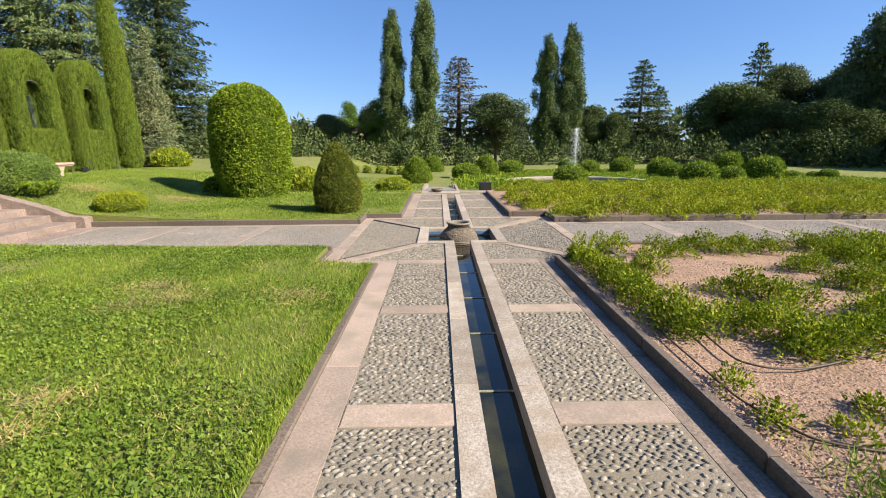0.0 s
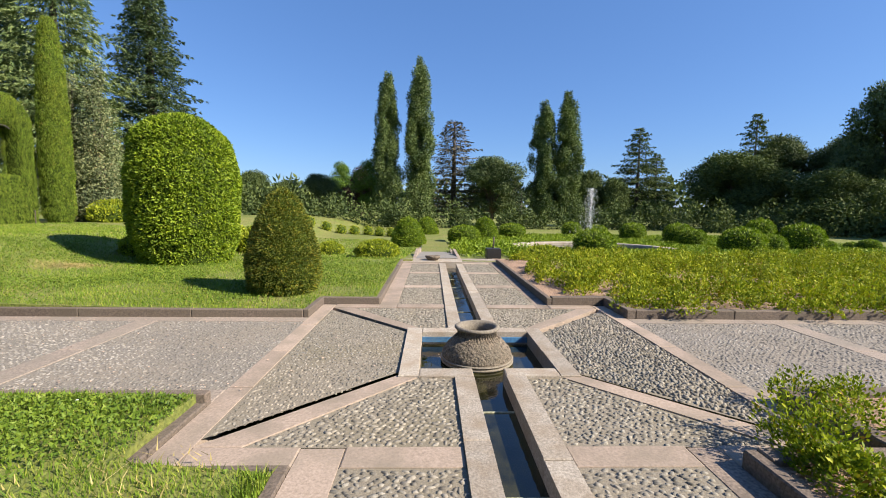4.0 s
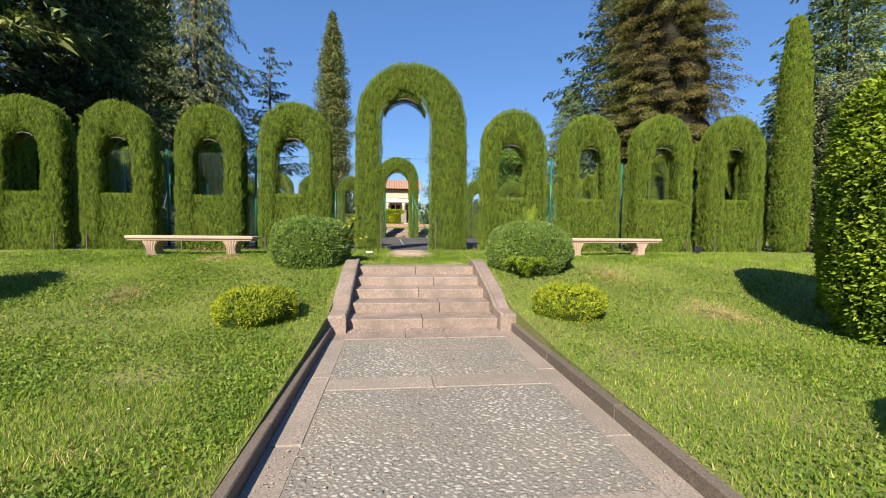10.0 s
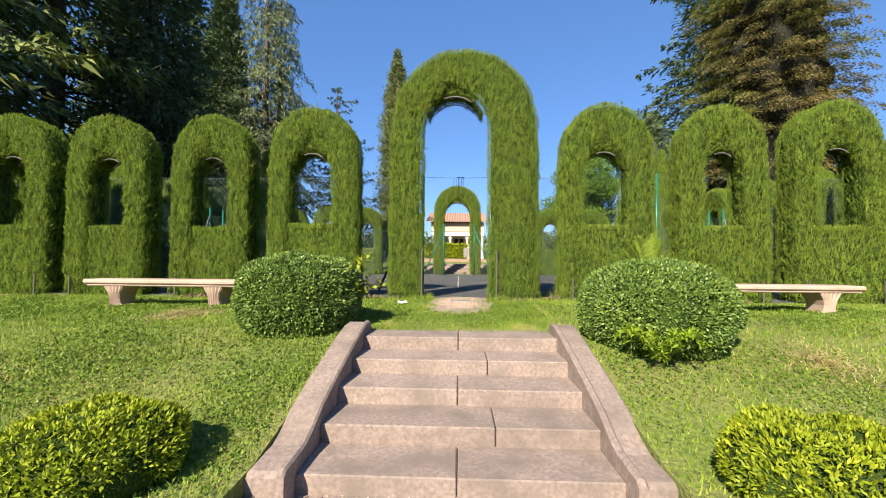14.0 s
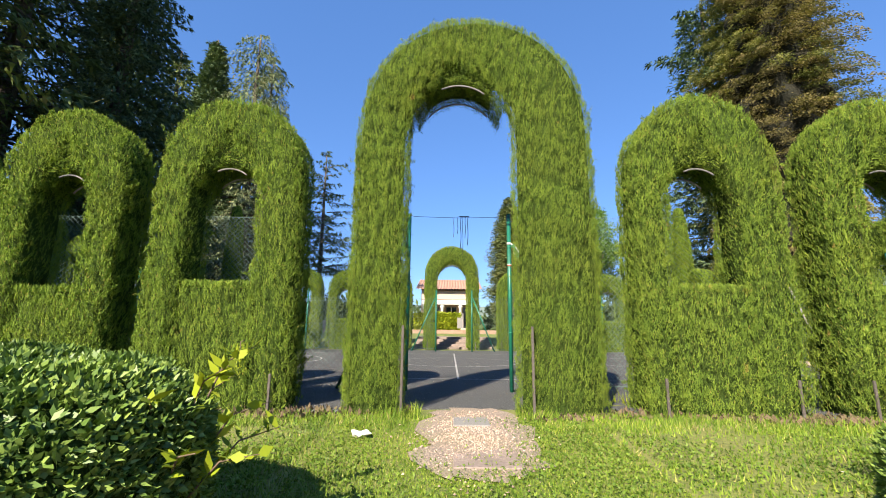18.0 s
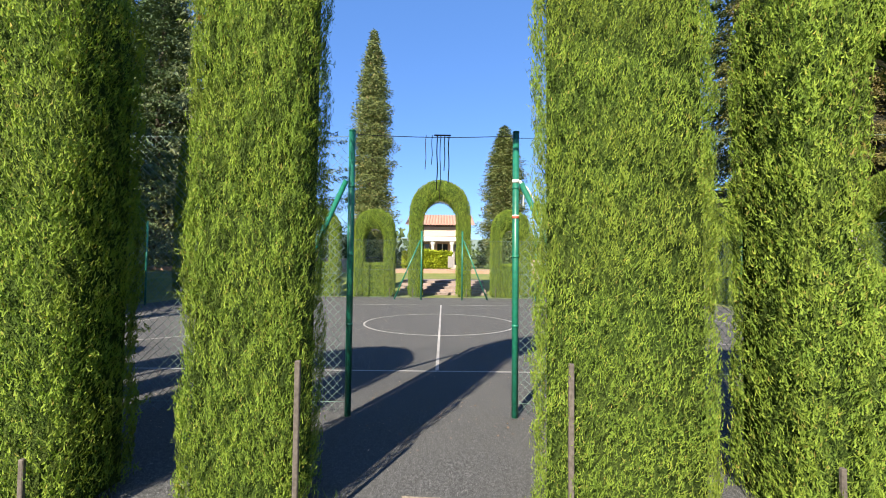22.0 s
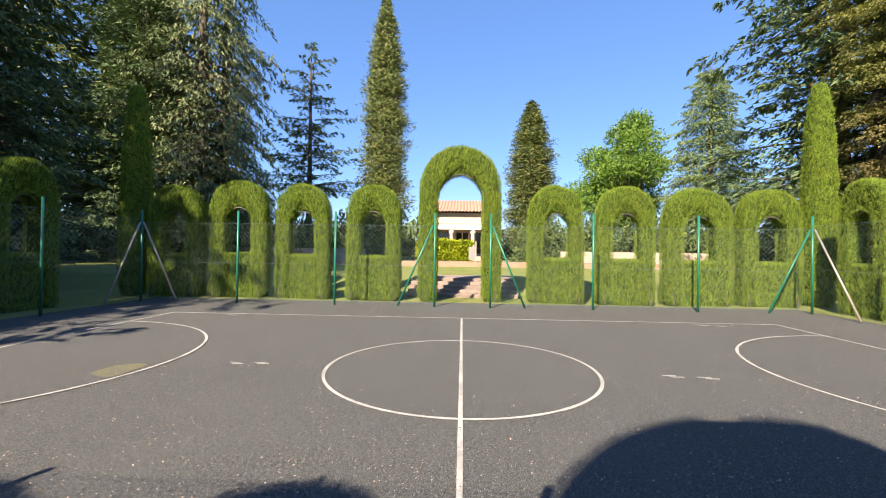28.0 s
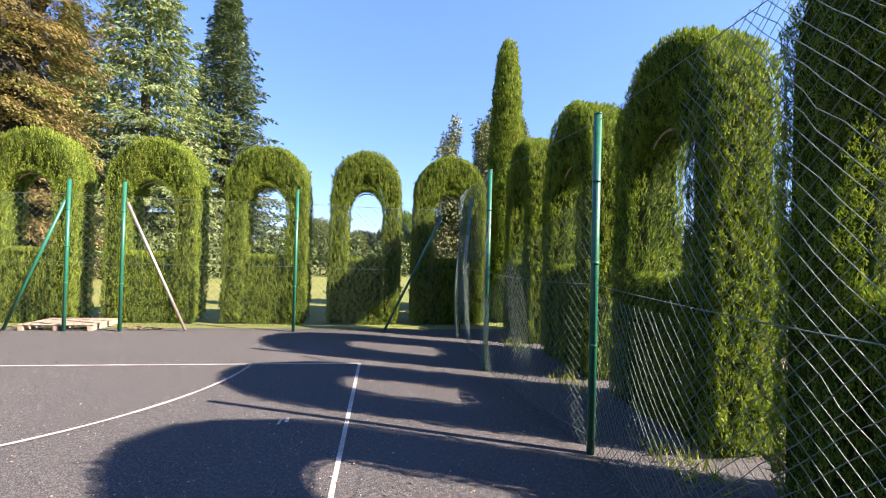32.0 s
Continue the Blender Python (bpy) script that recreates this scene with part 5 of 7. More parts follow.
part("neck", lathe("neck", [(0.46, 0.192), (0.49, 0.188), (0.51, 0.202), (0.522, 0.222), (0.535, 0.231), (0.548, 0.226), (0.555, 0.21), (0.55, 0.19), (0.53, 0.17), (0.45, 0.165), (0.3, 0.25), (0.12, 0.24), (0.06, 0.02)], "jar_band", 60, 0.01), jar, "rounded worn rim")
# urn at the end of the channel
urn = thing("stone_urn", "low stone bowl at the head of the channel", "urn", at=Matrix.Translation((0.45, 15.55, 0.03)) @ Matrix.Diagonal((0.62, 0.62, 0.6, 1)))
part("bowl", lathe("bowl", [(0.0, 0.2), (0.04, 0.24), (0.1, 0.3), (0.17, 0.32), (0.19, 0.3), (0.2, 0.2), (0.17, 0.14), (0.1, 0.02)], "jar", 32, 0.02), urn)
strip(-0.3, 2.09, 15.2, 15.95, -0.2, 0.03, "coping", "paving_slab", 0.8)

# far path beyond the channel
bm = bmesh.new()
ys = np.linspace(15.9, 46, 20)
vs = [[bm.verts.new((x, y, float(level(0.5, y)) + 0.02)) for x in (0.0, 1.12)] for y in ys]
for a, b in zip(vs[:-1], vs[1:]):
    bm.faces.new((a[0], a[1], b[1], b[0]))
thing("path", "grey gravel path leading on between clipped domes", "path", kind="structure", me=bm_mesh("path", bm, "path_grey"))
for a, b in ((-0.1, 0.0), (1.12, 1.22)):
    for y0, y1 in zip(ys[:12:2], ys[2:14:2]):
        zz = float(level(0.5, (y0 + y1) / 2))
        part("kerb_stone", box_mesh("kerb_stone", "pink_stone", a, b, y0 + 0.01, y1 - 0.01, zz - 0.3, zz + 0.075, 0.01), kerb)

# ---- planted beds ----
for a, b, c, d in BEDS:
    n = (max(2, int((b - a) / 0.25)), max(2, int((d - c) / 0.25)))
    X, Y = np.meshgrid(np.linspace(a, b, n[0]), np.linspace(c, d, n[1]), indexing="ij")
    Zb = 0.075 + 0.02 * np.sin(X * 3.1) * np.sin(Y * 2.7) - 0.6 * np.clip((Y - 15) / 9, 0, 1)
    Zb = np.maximum(Zb, level(X, Y) + 0.02)
    idx = np.arange(X.size).reshape(X.shape)
    F = np.stack([idx[:-1, :-1], idx[1:, :-1], idx[1:, 1:], idx[:-1, 1:]], -1).reshape(-1, 4)
    thing("flower_bed", "bed of pinkish gravelly soil inside a stone kerb", "flower bed", kind="structure", me=np_mesh("flower_bed", np.stack([X, Y, Zb], -1).reshape(-1, 3), F, "gravel"))


def shrub_cover(name, label, spots, per, leaf, mat, tri=True):
    """A sprawling cover of small leafy shrubs as one mass: spots of (x, y, radius, height)."""
    ps, ns = [], []
    for x, y, r, h in spots:
        k = int(per * r * r)
        a, u = rng.uniform(0, 2 * np.pi, k), rng.uniform(0, 1, k) ** 0.5
        wob = 1 + 0.3 * np.sin(3 * a + x) + 0.2 * np.sin(5 * a + y)
        z = h * (1 - u ** 2.6) * rng.uniform(0.4, 1.1, k) + 0.02
        q = np.stack([x + np.cos(a) * u * r * wob, y + np.sin(a) * u * r * wob, z + 0.07 - 0.6 * np.clip((y - 15) / 9, 0, 1)], 1)
        ps.append(q)
        ns.append(unit(np.stack([np.cos(a) * u, np.sin(a) * u, np.full(k, 0.8)], 1)))
    p, n = np.concatenate(ps), np.concatenate(ns)
    v, f = leaves(p, n, leaf, leaf * 0.55, 0.75, 0.1, 0.45, tri)
    return thing(name, label, "shrubs", kind="stuff", me=np_mesh(name, v, f, mat))


spots = []
r2 = np.random.default_rng(21)
for x in np.arange(2.6, 13.6, 0.42):                       # the far bed, almost closed
    for y in np.arange(9.95, 16.0, 0.42):
        px, py = x + r2.uniform(-0.15, 0.15), y + r2.uniform(-0.15, 0.15)
        if py < 10.75 and px < 3.05:
            continue
        bare = math.sin(px * 1.3 + 1.0) * math.sin(py * 1.15 + 0.4) > 0.66
        if not bare:
            spots.append((px, py, r2.uniform(0.18, 0.32), r2.uniform(0.12, 0.4)))
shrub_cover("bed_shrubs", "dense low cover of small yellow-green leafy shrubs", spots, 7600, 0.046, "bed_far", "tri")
CLUMPS = ((2.3, 6.4), (2.5, 5.8), (2.9, 5.98), (2.42, 4.6), (2.34, 4.2), (2.25, 3.52), (2.26, 3.2), (3.5, 5.16), (2.85, 4.36), (3.2, 4.46), (3.07, 4.05), (3.2, 3.88), (3.94, 4.44), (4.55, 5.3), (3.74, 4.99), (4.62, 5.92), (4.41, 6.75), (4.1, 7.1), (5.45, 6.4), (3.67, 4.13), (2.58, 3.05), (2.85, 3.2), (2.35, 6.75),
          (2.9, 7.05), (2.36, 6.05), (2.4, 5.4), (2.38, 5.0), (3.4, 6.6), (4.9, 7.0), (5.5, 7.0), (6.1, 7.0), (6.8, 7.0), (6.0, 6.4), (5.1, 5.5), (4.4, 4.6), (5.9, 5.7))
spots = []
for x, y in CLUMPS:                                        # each clump a handful of small bushes
    young = 0.5 if y < 3.6 else 1.0
    for _ in range(4 if y > 3.6 else 2):
        r = r2.uniform(0.12, 0.22) * young
        spots.append((max(x + r2.normal(0, 0.11) * young, 2.12 + r), y + r2.normal(0, 0.11) * young, r, r2.uniform(0.12, 0.28) * young))
shrub_cover("bed_shrubs", "patchy low green shrubs over pink gravel", spots, 17000, 0.026, "bed")
spots = [(r2.uniform(5.4, 9.5), r2.uniform(3.2, 7.0), r2.uniform(0.24, 0.36), r2.uniform(0.18, 0.3)) for i in range(80)]
shrub_cover("bed_shrubs", "patchy low green shrubs over pink gravel", spots, 4500, 0.046, "bed", "tri")
def along(pts, n=40):
    """A smooth run through a few points on the bed."""
    pts = np.array(pts, float)
    u = np.linspace(0, len(pts) - 1, n)
    q = np.stack([np.interp(u, np.arange(len(pts)), pts[:, i]) for i in range(2)], 1)
    for _ in range(3):
        q[1:-1] = (q[:-2] + q[1:-1] * 2 + q[2:]) / 4
    return np.column_stack([q, np.full(n, 0.105)])


thing("drip_hose", "thin dark irrigation hose looping over the gravel bed", "hose", me=tubes_mesh("drip_hose", "hose", [(along([(2.5, 4.6), (2.5, 4.2), (2.46, 3.84), (2.6, 3.73), (2.84, 3.72), (3.18, 3.82), (3.6, 3.95), (4.4, 4.1)]), 0.0065)]))
thing("drip_hose", "thin dark irrigation hose lying along the kerb", "hose", me=tubes_mesh("drip_hose", "hose", [(along([(2.2, 4.4), (2.19, 3.84), (2.18, 3.42), (2.24, 3.21), (2.31, 3.06), (2.5, 2.98), (3.0, 2.9)]), 0.0065)]))
k = 15000
q = np.stack([2.1 + 3.4 * rng.uniform(0, 1, k) ** 1.4, rng.uniform(2.2, 6.4, k), np.full(k, 0.0)], 1)
q[:, 2] = np.maximum(0.075 + 0.02 * np.sin(q[:, 0] * 3.1) * np.sin(q[:, 1] * 2.7), level(q[:, 0], q[:, 1]) + 0.02)
size = rng.uniform(0.005, 0.013, k)[:, None]
ring = [q + size * np.stack([np.cos(a + w_), np.sin(a + w_), np.full(k, -0.2)], 1) * rng.uniform(0.7, 1.3, (k, 1)) for a, w_ in ((b * np.pi / 2, rng.uniform(0, 0.6, k)) for b in range(4))]
v = np.stack(ring + [q + size * np.array([0, 0, 0.75])], 1).reshape(-1, 3)
f = (np.arange(k)[:, None, None] * 5 + np.array([[0, 1, 4], [1, 2, 4], [2, 3, 4], [3, 0, 4]])[None]).reshape(-1, 3)
thing("gravel_stones", "loose pinkish gravel stones on the bed", "gravel", kind="stuff", me=np_mesh("gravel_stones", v, f, "gravel_stone"))

# ---- grass ----
def scatter_grass(name, x0, x1, y0, y1, per, height, width, label, skip=()):
    k = int((x1 - x0) * (y1 - y0) * per)
    q = np.stack([rng.uniform(x0, x1, k), rng.uniform(y0, y1, k)], 1)
    ok = ~inside(q[:, 0], q[:, 1], PAVED, 0.0) & ~inside(q[:, 0], q[:, 1], BEDS, -0.1)
    for a, b, c, d in skip:
        ok &= ~((q[:, 0] > a) & (q[:, 0] < b) & (q[:, 1] > c) & (q[:, 1] < d))
    q = q[ok]
    worn = np.sin(q[:, 0] * 1.9 + 0.7) * np.sin(q[:, 1] * 1.6 + 0.2) + 0.4 * np.sin(q[:, 0] * 4.1 + q[:, 1] * 3.3)
    q = q[rng.uniform(0, 1, len(q)) > np.clip(worn - 0.35, 0, 0.75)]
    p = np.column_stack([q, level(q[:, 0], q[:, 1]) - 0.004])
    v, f = blades(p, height, width)
    return thing(name, label, "grass", kind="stuff", me=np_mesh(name, v, f, "grass"))


straw = "dry straw-coloured tufts at the lawn edge"
mown = "short mown green grass with scattered dry blades"
scatter_grass("lawn_grass", -4.4, -0.36, 0.6, 7.36, 5600, 0.04, 0.0065, mown)
scatter_grass("lawn_grass", -0.47, -0.345, 0.6, 6.62, 9000, 0.055, 0.007, "ragged grass fringe along the stone kerb")
scatter_grass("lawn_grass", -12.0, -4.4, 0.0, 7.37, 2400, 0.036, 0.009, mown)
scatter_grass("lawn_grass", -5.2, -0.36, 9.8, 15.5, 2200, 0.042, 0.009, mown)
scatter_grass("lawn_grass", -12.0, -5.2, 9.8, 19.5, 1000, 0.042, 0.012, mown)
scatter_grass("lawn_grass", -12.0, -8.75, 7.37, 9.82, 7000, 0.024, 0.007, mown, skip=[(-12.4, -10.55, 8.22, 9.0)])
scatter_grass("lawn_grass", -12.1, -11.4, 4.2, 13.0, 1500, 0.06, 0.01, "longer tufts of grass along the hedge foot", skip=[(-12.4, -11.2, 8.0, 9.2)])
for ya, yb in ((7.72, 8.08), (9.12, 9.5)):
    scatter_grass("grass_tuft", -12.3, -11.8, ya, yb, 1700, 0.11, 0.011, "long green grass tuft at the foot of the gateway hedge")


def dry(x0, x1, y0, y1, k, height):
    q = np.stack([rng.uniform(x0, x1, k), rng.uniform(y0, y1, k)], 1)
    q = q[np.sin(q[:, 0] * 5 + q[:, 1] * 3.7) + np.sin(q[:, 1] * 6.1) + rng.normal(0, 0.5, k) > 0.5]
    v, f = blades(np.column_stack([q, level(q[:, 0], q[:, 1])]), height, 0.008, 0.7)
    thing("dry_grass", straw, "grass", kind="stuff", me=np_mesh("dry_grass", v, f, "straw"))


dry(-9.35, -8.85, 7.7, 9.5, 3600, 0.022)
dry(-11.95, -11.5, 3.0, 14.5, 2200, 0.045)
for x, y, r in ((-2.36, 5.44, 0.28), (-2.0, 5.1, 0.3), (-2.3, 4.9, 0.2), (-1.62, 3.17, 0.16), (-1.7, 3.45, 0.22), (-0.85, 5.3, 0.25), (-3.4, 4.2, 0.35), (-7.2, 4.6, 0.35), (-9.6, 4.9, 0.45), (-8.0, 11.9, 0.4), (-6.2, 12.6, 0.4)):
    k = int(11000 * r * r)
    a, u = rng.uniform(0, 6.283, k), np.abs(rng.normal(0, 0.55, k)) * r
    q = np.stack([x + np.cos(a) * u * 1.5, y + np.sin(a) * u], 1)
    v, f = blades(np.column_stack([q, level(q[:, 0], q[:, 1]) + 0.012]), 0.04, 0.009, 1.6)
    thing("dry_grass", "thin dry straw-coloured patch in the lawn", "grass", kind="stuff", me=np_mesh("dry_grass", v, f, "straw"))
dry(-3.8, -0.6, 1.0, 6.8, 9000, 0.045)
q = np.stack([rng.normal(2.42, 0.12, 900), rng.normal(2.62, 0.14, 900)], 1)
q = q[q[:, 0] > 2.12]
v, f = blades(np.column_stack([q, np.full(len(q), 0.07)]), 0.1, 0.009, 0.5)
thing("grass_tuft", "bright green grass tuft on the gravel bed", "grass", kind="stuff", me=np_mesh("grass_tuft", v, f, "grass"))
scatter_grass("lawn_grass", -9.0, -0.3, 15.5, 30.0, 160, 0.06, 0.03, mown)
for x0, x1, y0, y1, per, size in ((-4.4, -0.4, 0.6, 7.3, 6200, 0.0185), (-11.5, -4.4, 1.0, 7.3, 2600, 0.02), (-11.5, -0.4, 9.9, 15.0, 1600, 0.02), (-11.8, -8.9, 7.4, 9.8, 2400, 0.016)):
    k = int((x1 - x0) * (y1 - y0) * per)
    q = np.stack([rng.uniform(x0, x1, k), rng.uniform(y0, y1, k)], 1)
    patch = np.sin(q[:, 0] * 2.3 + 1.1 * np.sin(q[:, 1] * 1.4)) + np.sin(q[:, 1] * 2.9 + 1.3 * np.sin(q[:, 0] * 1.9))
    q = q[(patch + rng.normal(0, 0.7, k) > 0.1) & ~inside(q[:, 0], q[:, 1], PAVED, 0.0)]
    p = np.column_stack([q, level(q[:, 0], q[:, 1]) + rng.uniform(0.012, 0.042, len(q))])
    v, f = leaves(p, np.tile([0, 0, 1.0], (len(p), 1)), size * 1.25, size, 0.25, 0.0, 0.6, "tri")
    thing("clover", "low patches of clover leaves in the lawn", "clover", kind="stuff", me=np_mesh("clover", v, f, "clover"))
k = 120
q = np.stack([rng.uniform(-11.8, -0.6, k), rng.uniform(1.0, 15.0, k)], 1)
q = q[~inside(q[:, 0], q[:, 1], PAVED, 0.05)]
p = np.column_stack([q, level(q[:, 0], q[:, 1]) + 0.045])
a = np.arange(6) * np.pi / 3
v = (p[:, None] + 0.009 * np.stack([np.cos(a), np.sin(a), np.zeros(6)], 1)[None]).reshape(-1, 3)
thing("daisies", "tiny white daisies scattered in the grass", "flowers", kind="stuff", me=np_mesh("daisies", v, np.arange(len(v)).reshape(-1, 6), "daisy"))
# worn gravel before the gateway
bm = bmesh.new()
gv = []
for a in np.linspace(0, 2 * math.pi, 46, endpoint=False):
    x, y = -11.3 + 1.16 * math.copysign(abs(math.cos(a)) ** 0.7, math.cos(a)), 8.6 + 0.46 * math.copysign(abs(math.sin(a)) ** 0.7, math.sin(a))
    x, y = max(x, -12.37) + 0.07 * math.sin(a * 7) + rng.normal(0, 0.05), y + 0.07 * math.sin(a * 9 + 1) + rng.normal(0, 0.05)
    gv.append(bm.verts.new((x, y, float(level(x, y)) + 0.014)))
mid = bm.verts.new((-11.3, 8.62, float(level(-11.3, 8.62)) + 0.016))
for a, b in zip(gv, gv[1:] + gv[:1]):
    bm.faces.new((a, b, mid))
thing("gravel_patch", "worn patch of pinkish gravel before the gateway", "gravel", kind="structure", me=bm_mesh("gravel_patch", bm, "pale_gravel"))
k = 2400
q = np.stack([rng.normal(-11.2, 0.5, k), rng.normal(8.6, 0.2, k)], 1)
q = q[(q[:, 0] > -12.3) & (q[:, 0] < -9.9)]
k = len(q)
q = np.column_stack([q, level(q[:, 0], q[:, 1]) + 0.016])
size = rng.uniform(0.004, 0.014, k)[:, None]
ring = [q + size * np.array([math.cos(a), math.sin(a), -0.2]) * rng.uniform(0.6, 1.4, (k, 1)) for a in (0.3, 1.8, 3.5, 5.0)]
v = np.stack(ring + [q + size * np.array([0, 0, 0.7])], 1).reshape(-1, 3)
f = (np.arange(k)[:, None, None] * 5 + np.array([[0, 1, 4], [1, 2, 4], [2, 3, 4], [3, 0, 4]])[None]).reshape(-1, 3)
thing("gravel_stones", "loose pinkish stones scattered before the gateway", "gravel", kind="stuff", me=np_mesh("gravel_stones", v, f, "gravel_stone"))
thing("stone_slab", "flat grey stone slab let into the gravel", "slab", me=box_mesh("stone_slab", "path_grey", -11.9, -11.52, 8.43, 8.78, float(level(-11.7, 8.6)) - 0.05, float(level(-11.7, 8.6)) + 0.024, 0.006))
thing("paving_slab", "worn pinkish paving slab sunk in the gravel", "slab", me=box_mesh("paving_slab", "step_stone", -10.85, -10.36, 8.42, 8.9, float(level(-10.6, 8.6)) - 0.05, float(level(-10.6, 8.6)) + 0.02, 0.006))
q = np.stack([rng.uniform(-12.3, -11.72, 5200), rng.uniform(3.4, 14.0, 5200)], 1)     # bare earth and needle litter at the hedge foot
q = q[(q[:, 0] < -11.9 + 0.14 * np.sin(q[:, 1] * 2.2) + rng.normal(0, 0.06, len(q))) & ~inside(q[:, 0], q[:, 1], [(-13, -11, 8.0, 9.2)])]
v, f = leaves(np.column_stack([q, level(q[:, 0], q[:, 1]) + 0.008]), np.tile([0, 0, 1.0], (len(q), 1)), 0.07, 0.045, 0.12, 0.0, 0.5)
thing("hedge_litter", "brown fallen needles and bare earth at the hedge foot", "litter", kind="stuff", me=np_mesh("hedge_litter", v, f, "soil"))

bm = bmesh.new()
bmesh.ops.create_icosphere(bm, subdivisions=2, radius=1.0)
for vtx in bm.verts:
    vtx.co = Vector((vtx.co.x * 0.05, vtx.co.y * 0.085, vtx.co.z * 0.03 + 0.026)) * (1 + 0.25 * math.sin(vtx.co.x * 5 + vtx.co.y * 7 + vtx.co.z * 4))
thing("paper_scrap", "crumpled scrap of white paper lying on the lawn", "paper", at=pose(-11.1, 7.64, float(level(-11.1, 7.64)) + 0.012), me=bm_mesh("paper_scrap", bm, "white"))

# ---- the court ----
bm = bmesh.new()
pts = [(-27.6, -1.2), (-12.2, -1.2), (-12.2, 7.7), (-12.36, 8.05), (-12.39, 8.3), (-12.38, 8.62), (-12.42, 9.0), (-12.36, 9.3), (-12.2, 9.5), (-12.2, 18.5), (-27.6, 18.5)]
top = bm.faces.new([bm.verts.new((x, y, COURT)) for x, y in pts])
ext = bmesh.ops.extrude_face_region(bm, geom=[top])
for vtx in [e for e in ext["geom"] if isinstance(e, bmesh.types.BMVert)]:
    vtx.co.z -= 0.3
thing("court", "dark asphalt games court with faded white lines", "court", kind="structure", me=bm_mesh("court", bm, "asphalt"))
LZ = COURT + 0.004
marks = thing("court_markings", "worn white painted lines of the games court", "markings", kind="structure")


def line(x0, y0, x1, y1, w=0.042):
    d = Vector((x1 - x0, y1 - y0)).normalized() * (w / 2)
    n = 12
    bm = bmesh.new()
    rows = []
    for i in range(n + 1):
        u = i / n
        ww = 1 + rng.uniform(-0.12, 0.12)
        x, y = x0 + (x1 - x0) * u, y0 + (y1 - y0) * u
        rows.append((bm.verts.new((x - d.y * ww, y + d.x * ww, LZ)), bm.verts.new((x + d.y * ww, y - d.x * ww, LZ))))
    for a, b in zip(rows[:-1], rows[1:]):
        bm.faces.new((a[0], a[1], b[1], b[0]))
    part("painted_line", bm_mesh("painted_line", bm, "paint_line"), marks)


def arc(cx, cy, r, a0, a1, z, w=0.042, ry=None):
    n = 72
    bm = bmesh.new()
    rows = []
    for a in np.linspace(a0, a1, n + 1):
        ww = w / 2 * (1 + rng.uniform(-0.15, 0.15))
        e = 1.0 if ry is None else 0.77
        ca, sa = math.cos(a), math.sin(a)
        ca, sa = math.copysign(abs(ca) ** e, ca), math.copysign(abs(sa) ** e, sa)
        rows.append(tuple(bm.verts.new((cx + (r + s * ww) * ca, cy + ((ry or r) + s * ww) * sa, z)) for s in (-1, 1)))
    for a, b in zip(rows[:-1], rows[1:]):
        bm.faces.new((a[0], a[1], b[1], b[0]))
    part("painted_arc", bm_mesh("painted_arc", bm, "paint_line"), marks)


LX0, LX1, LY0, LY1 = -24.47, -15.49, 1.5, 15.76
line(LX0, LY0, LX0, LY1)
line(LX1, LY0, LX1, LY1)
line(LX0 - 0.03, LY0, LX1 + 0.03, LY0)
line(LX0 - 0.03, LY1, LX1 + 0.03, LY1)
LZ += 0.003
line(LX0 + 0.03, 8.55, LX1 - 0.03, 8.55)
arc(-20.05, 8.55, 1.78, 0, 2 * math.pi, LZ + 0.003)
arc(-20.0, LY1, 3.1, math.pi + 0.02, 2 * math.pi - 0.02, LZ + 0.003)
arc(-20.0, LY0, 3.05, 0.02, math.pi - 0.02, LZ + 0.003)
LZ += 0.003
for x, y0, y1 in ((-19.9, 11.13, 11.38), (-19.86, 11.55, 11.8), (-20.0, 5.38, 5.6), (-20.02, 5.72, 5.95), (-24.12, 13.76, 14.05), (-24.05, 14.15, 14.4), (-24.2, 3.0, 3.3), (-16.05, 13.65, 13.8), (-16.0, 3.4, 3.6)):
    line(x - 0.028, y0, x - 0.028, y0 + (y1 - y0) * 0.7, 0.026)
    line(x + 0.03, y0 + (y1 - y0) * 0.3, x + 0.03, y1, 0.03)
bm = bmesh.new()
bm.faces.new([bm.verts.new((-19.55 + 0.3 * math.cos(a) * (1 + 0.2 * math.sin(3 * a)), 4.2 + 0.28 * math.sin(a) * (1 + 0.25 * math.cos(2 * a)), COURT + 0.005)) for a in np.linspace(0, 2 * math.pi, 18, endpoint=False)])
thing("moss_patch", "small brownish mossy patch on the asphalt", "moss", kind="structure", me=bm_mesh("moss_patch", bm, "moss"))

# blown petals and leaf litter
def litter(label, x0, x1, y0, y1, z, k, size, mat):
    q = np.stack([rng.uniform(x0, x1, k), rng.uniform(y0, y1, k), np.full(k, z)], 1)
    a = rng.uniform(0, 6.283, k)
    e = np.stack([np.cos(a), np.sin(a), rng.uniform(0, 0.5, k)], 1) * (size * rng.uniform(0.4, 1.3, k))[:, None]
    g = np.stack([-np.sin(a), np.cos(a), rng.uniform(0, 0.3, k)], 1) * (size * 0.5)
    v = np.stack([q, q + e * 0.5 + g, q + e, q + e * 0.5 - g], 1).reshape(-1, 3)
    thing("leaf_litter", label, "litter", kind="stuff", me=np_mesh("leaf_litter", v, np.arange(4 * k).reshape(-1, 4), mat))


litter("pale petals and bits blown over the court", -26, -13, 0, 17.5, COURT + 0.008, 2400, 0.016, "bench_stone")
litter("pale grit loose on the worn asphalt", -22, -13.4, 3.5, 16, COURT + 0.007, 7000, 0.011, "bench_stone")
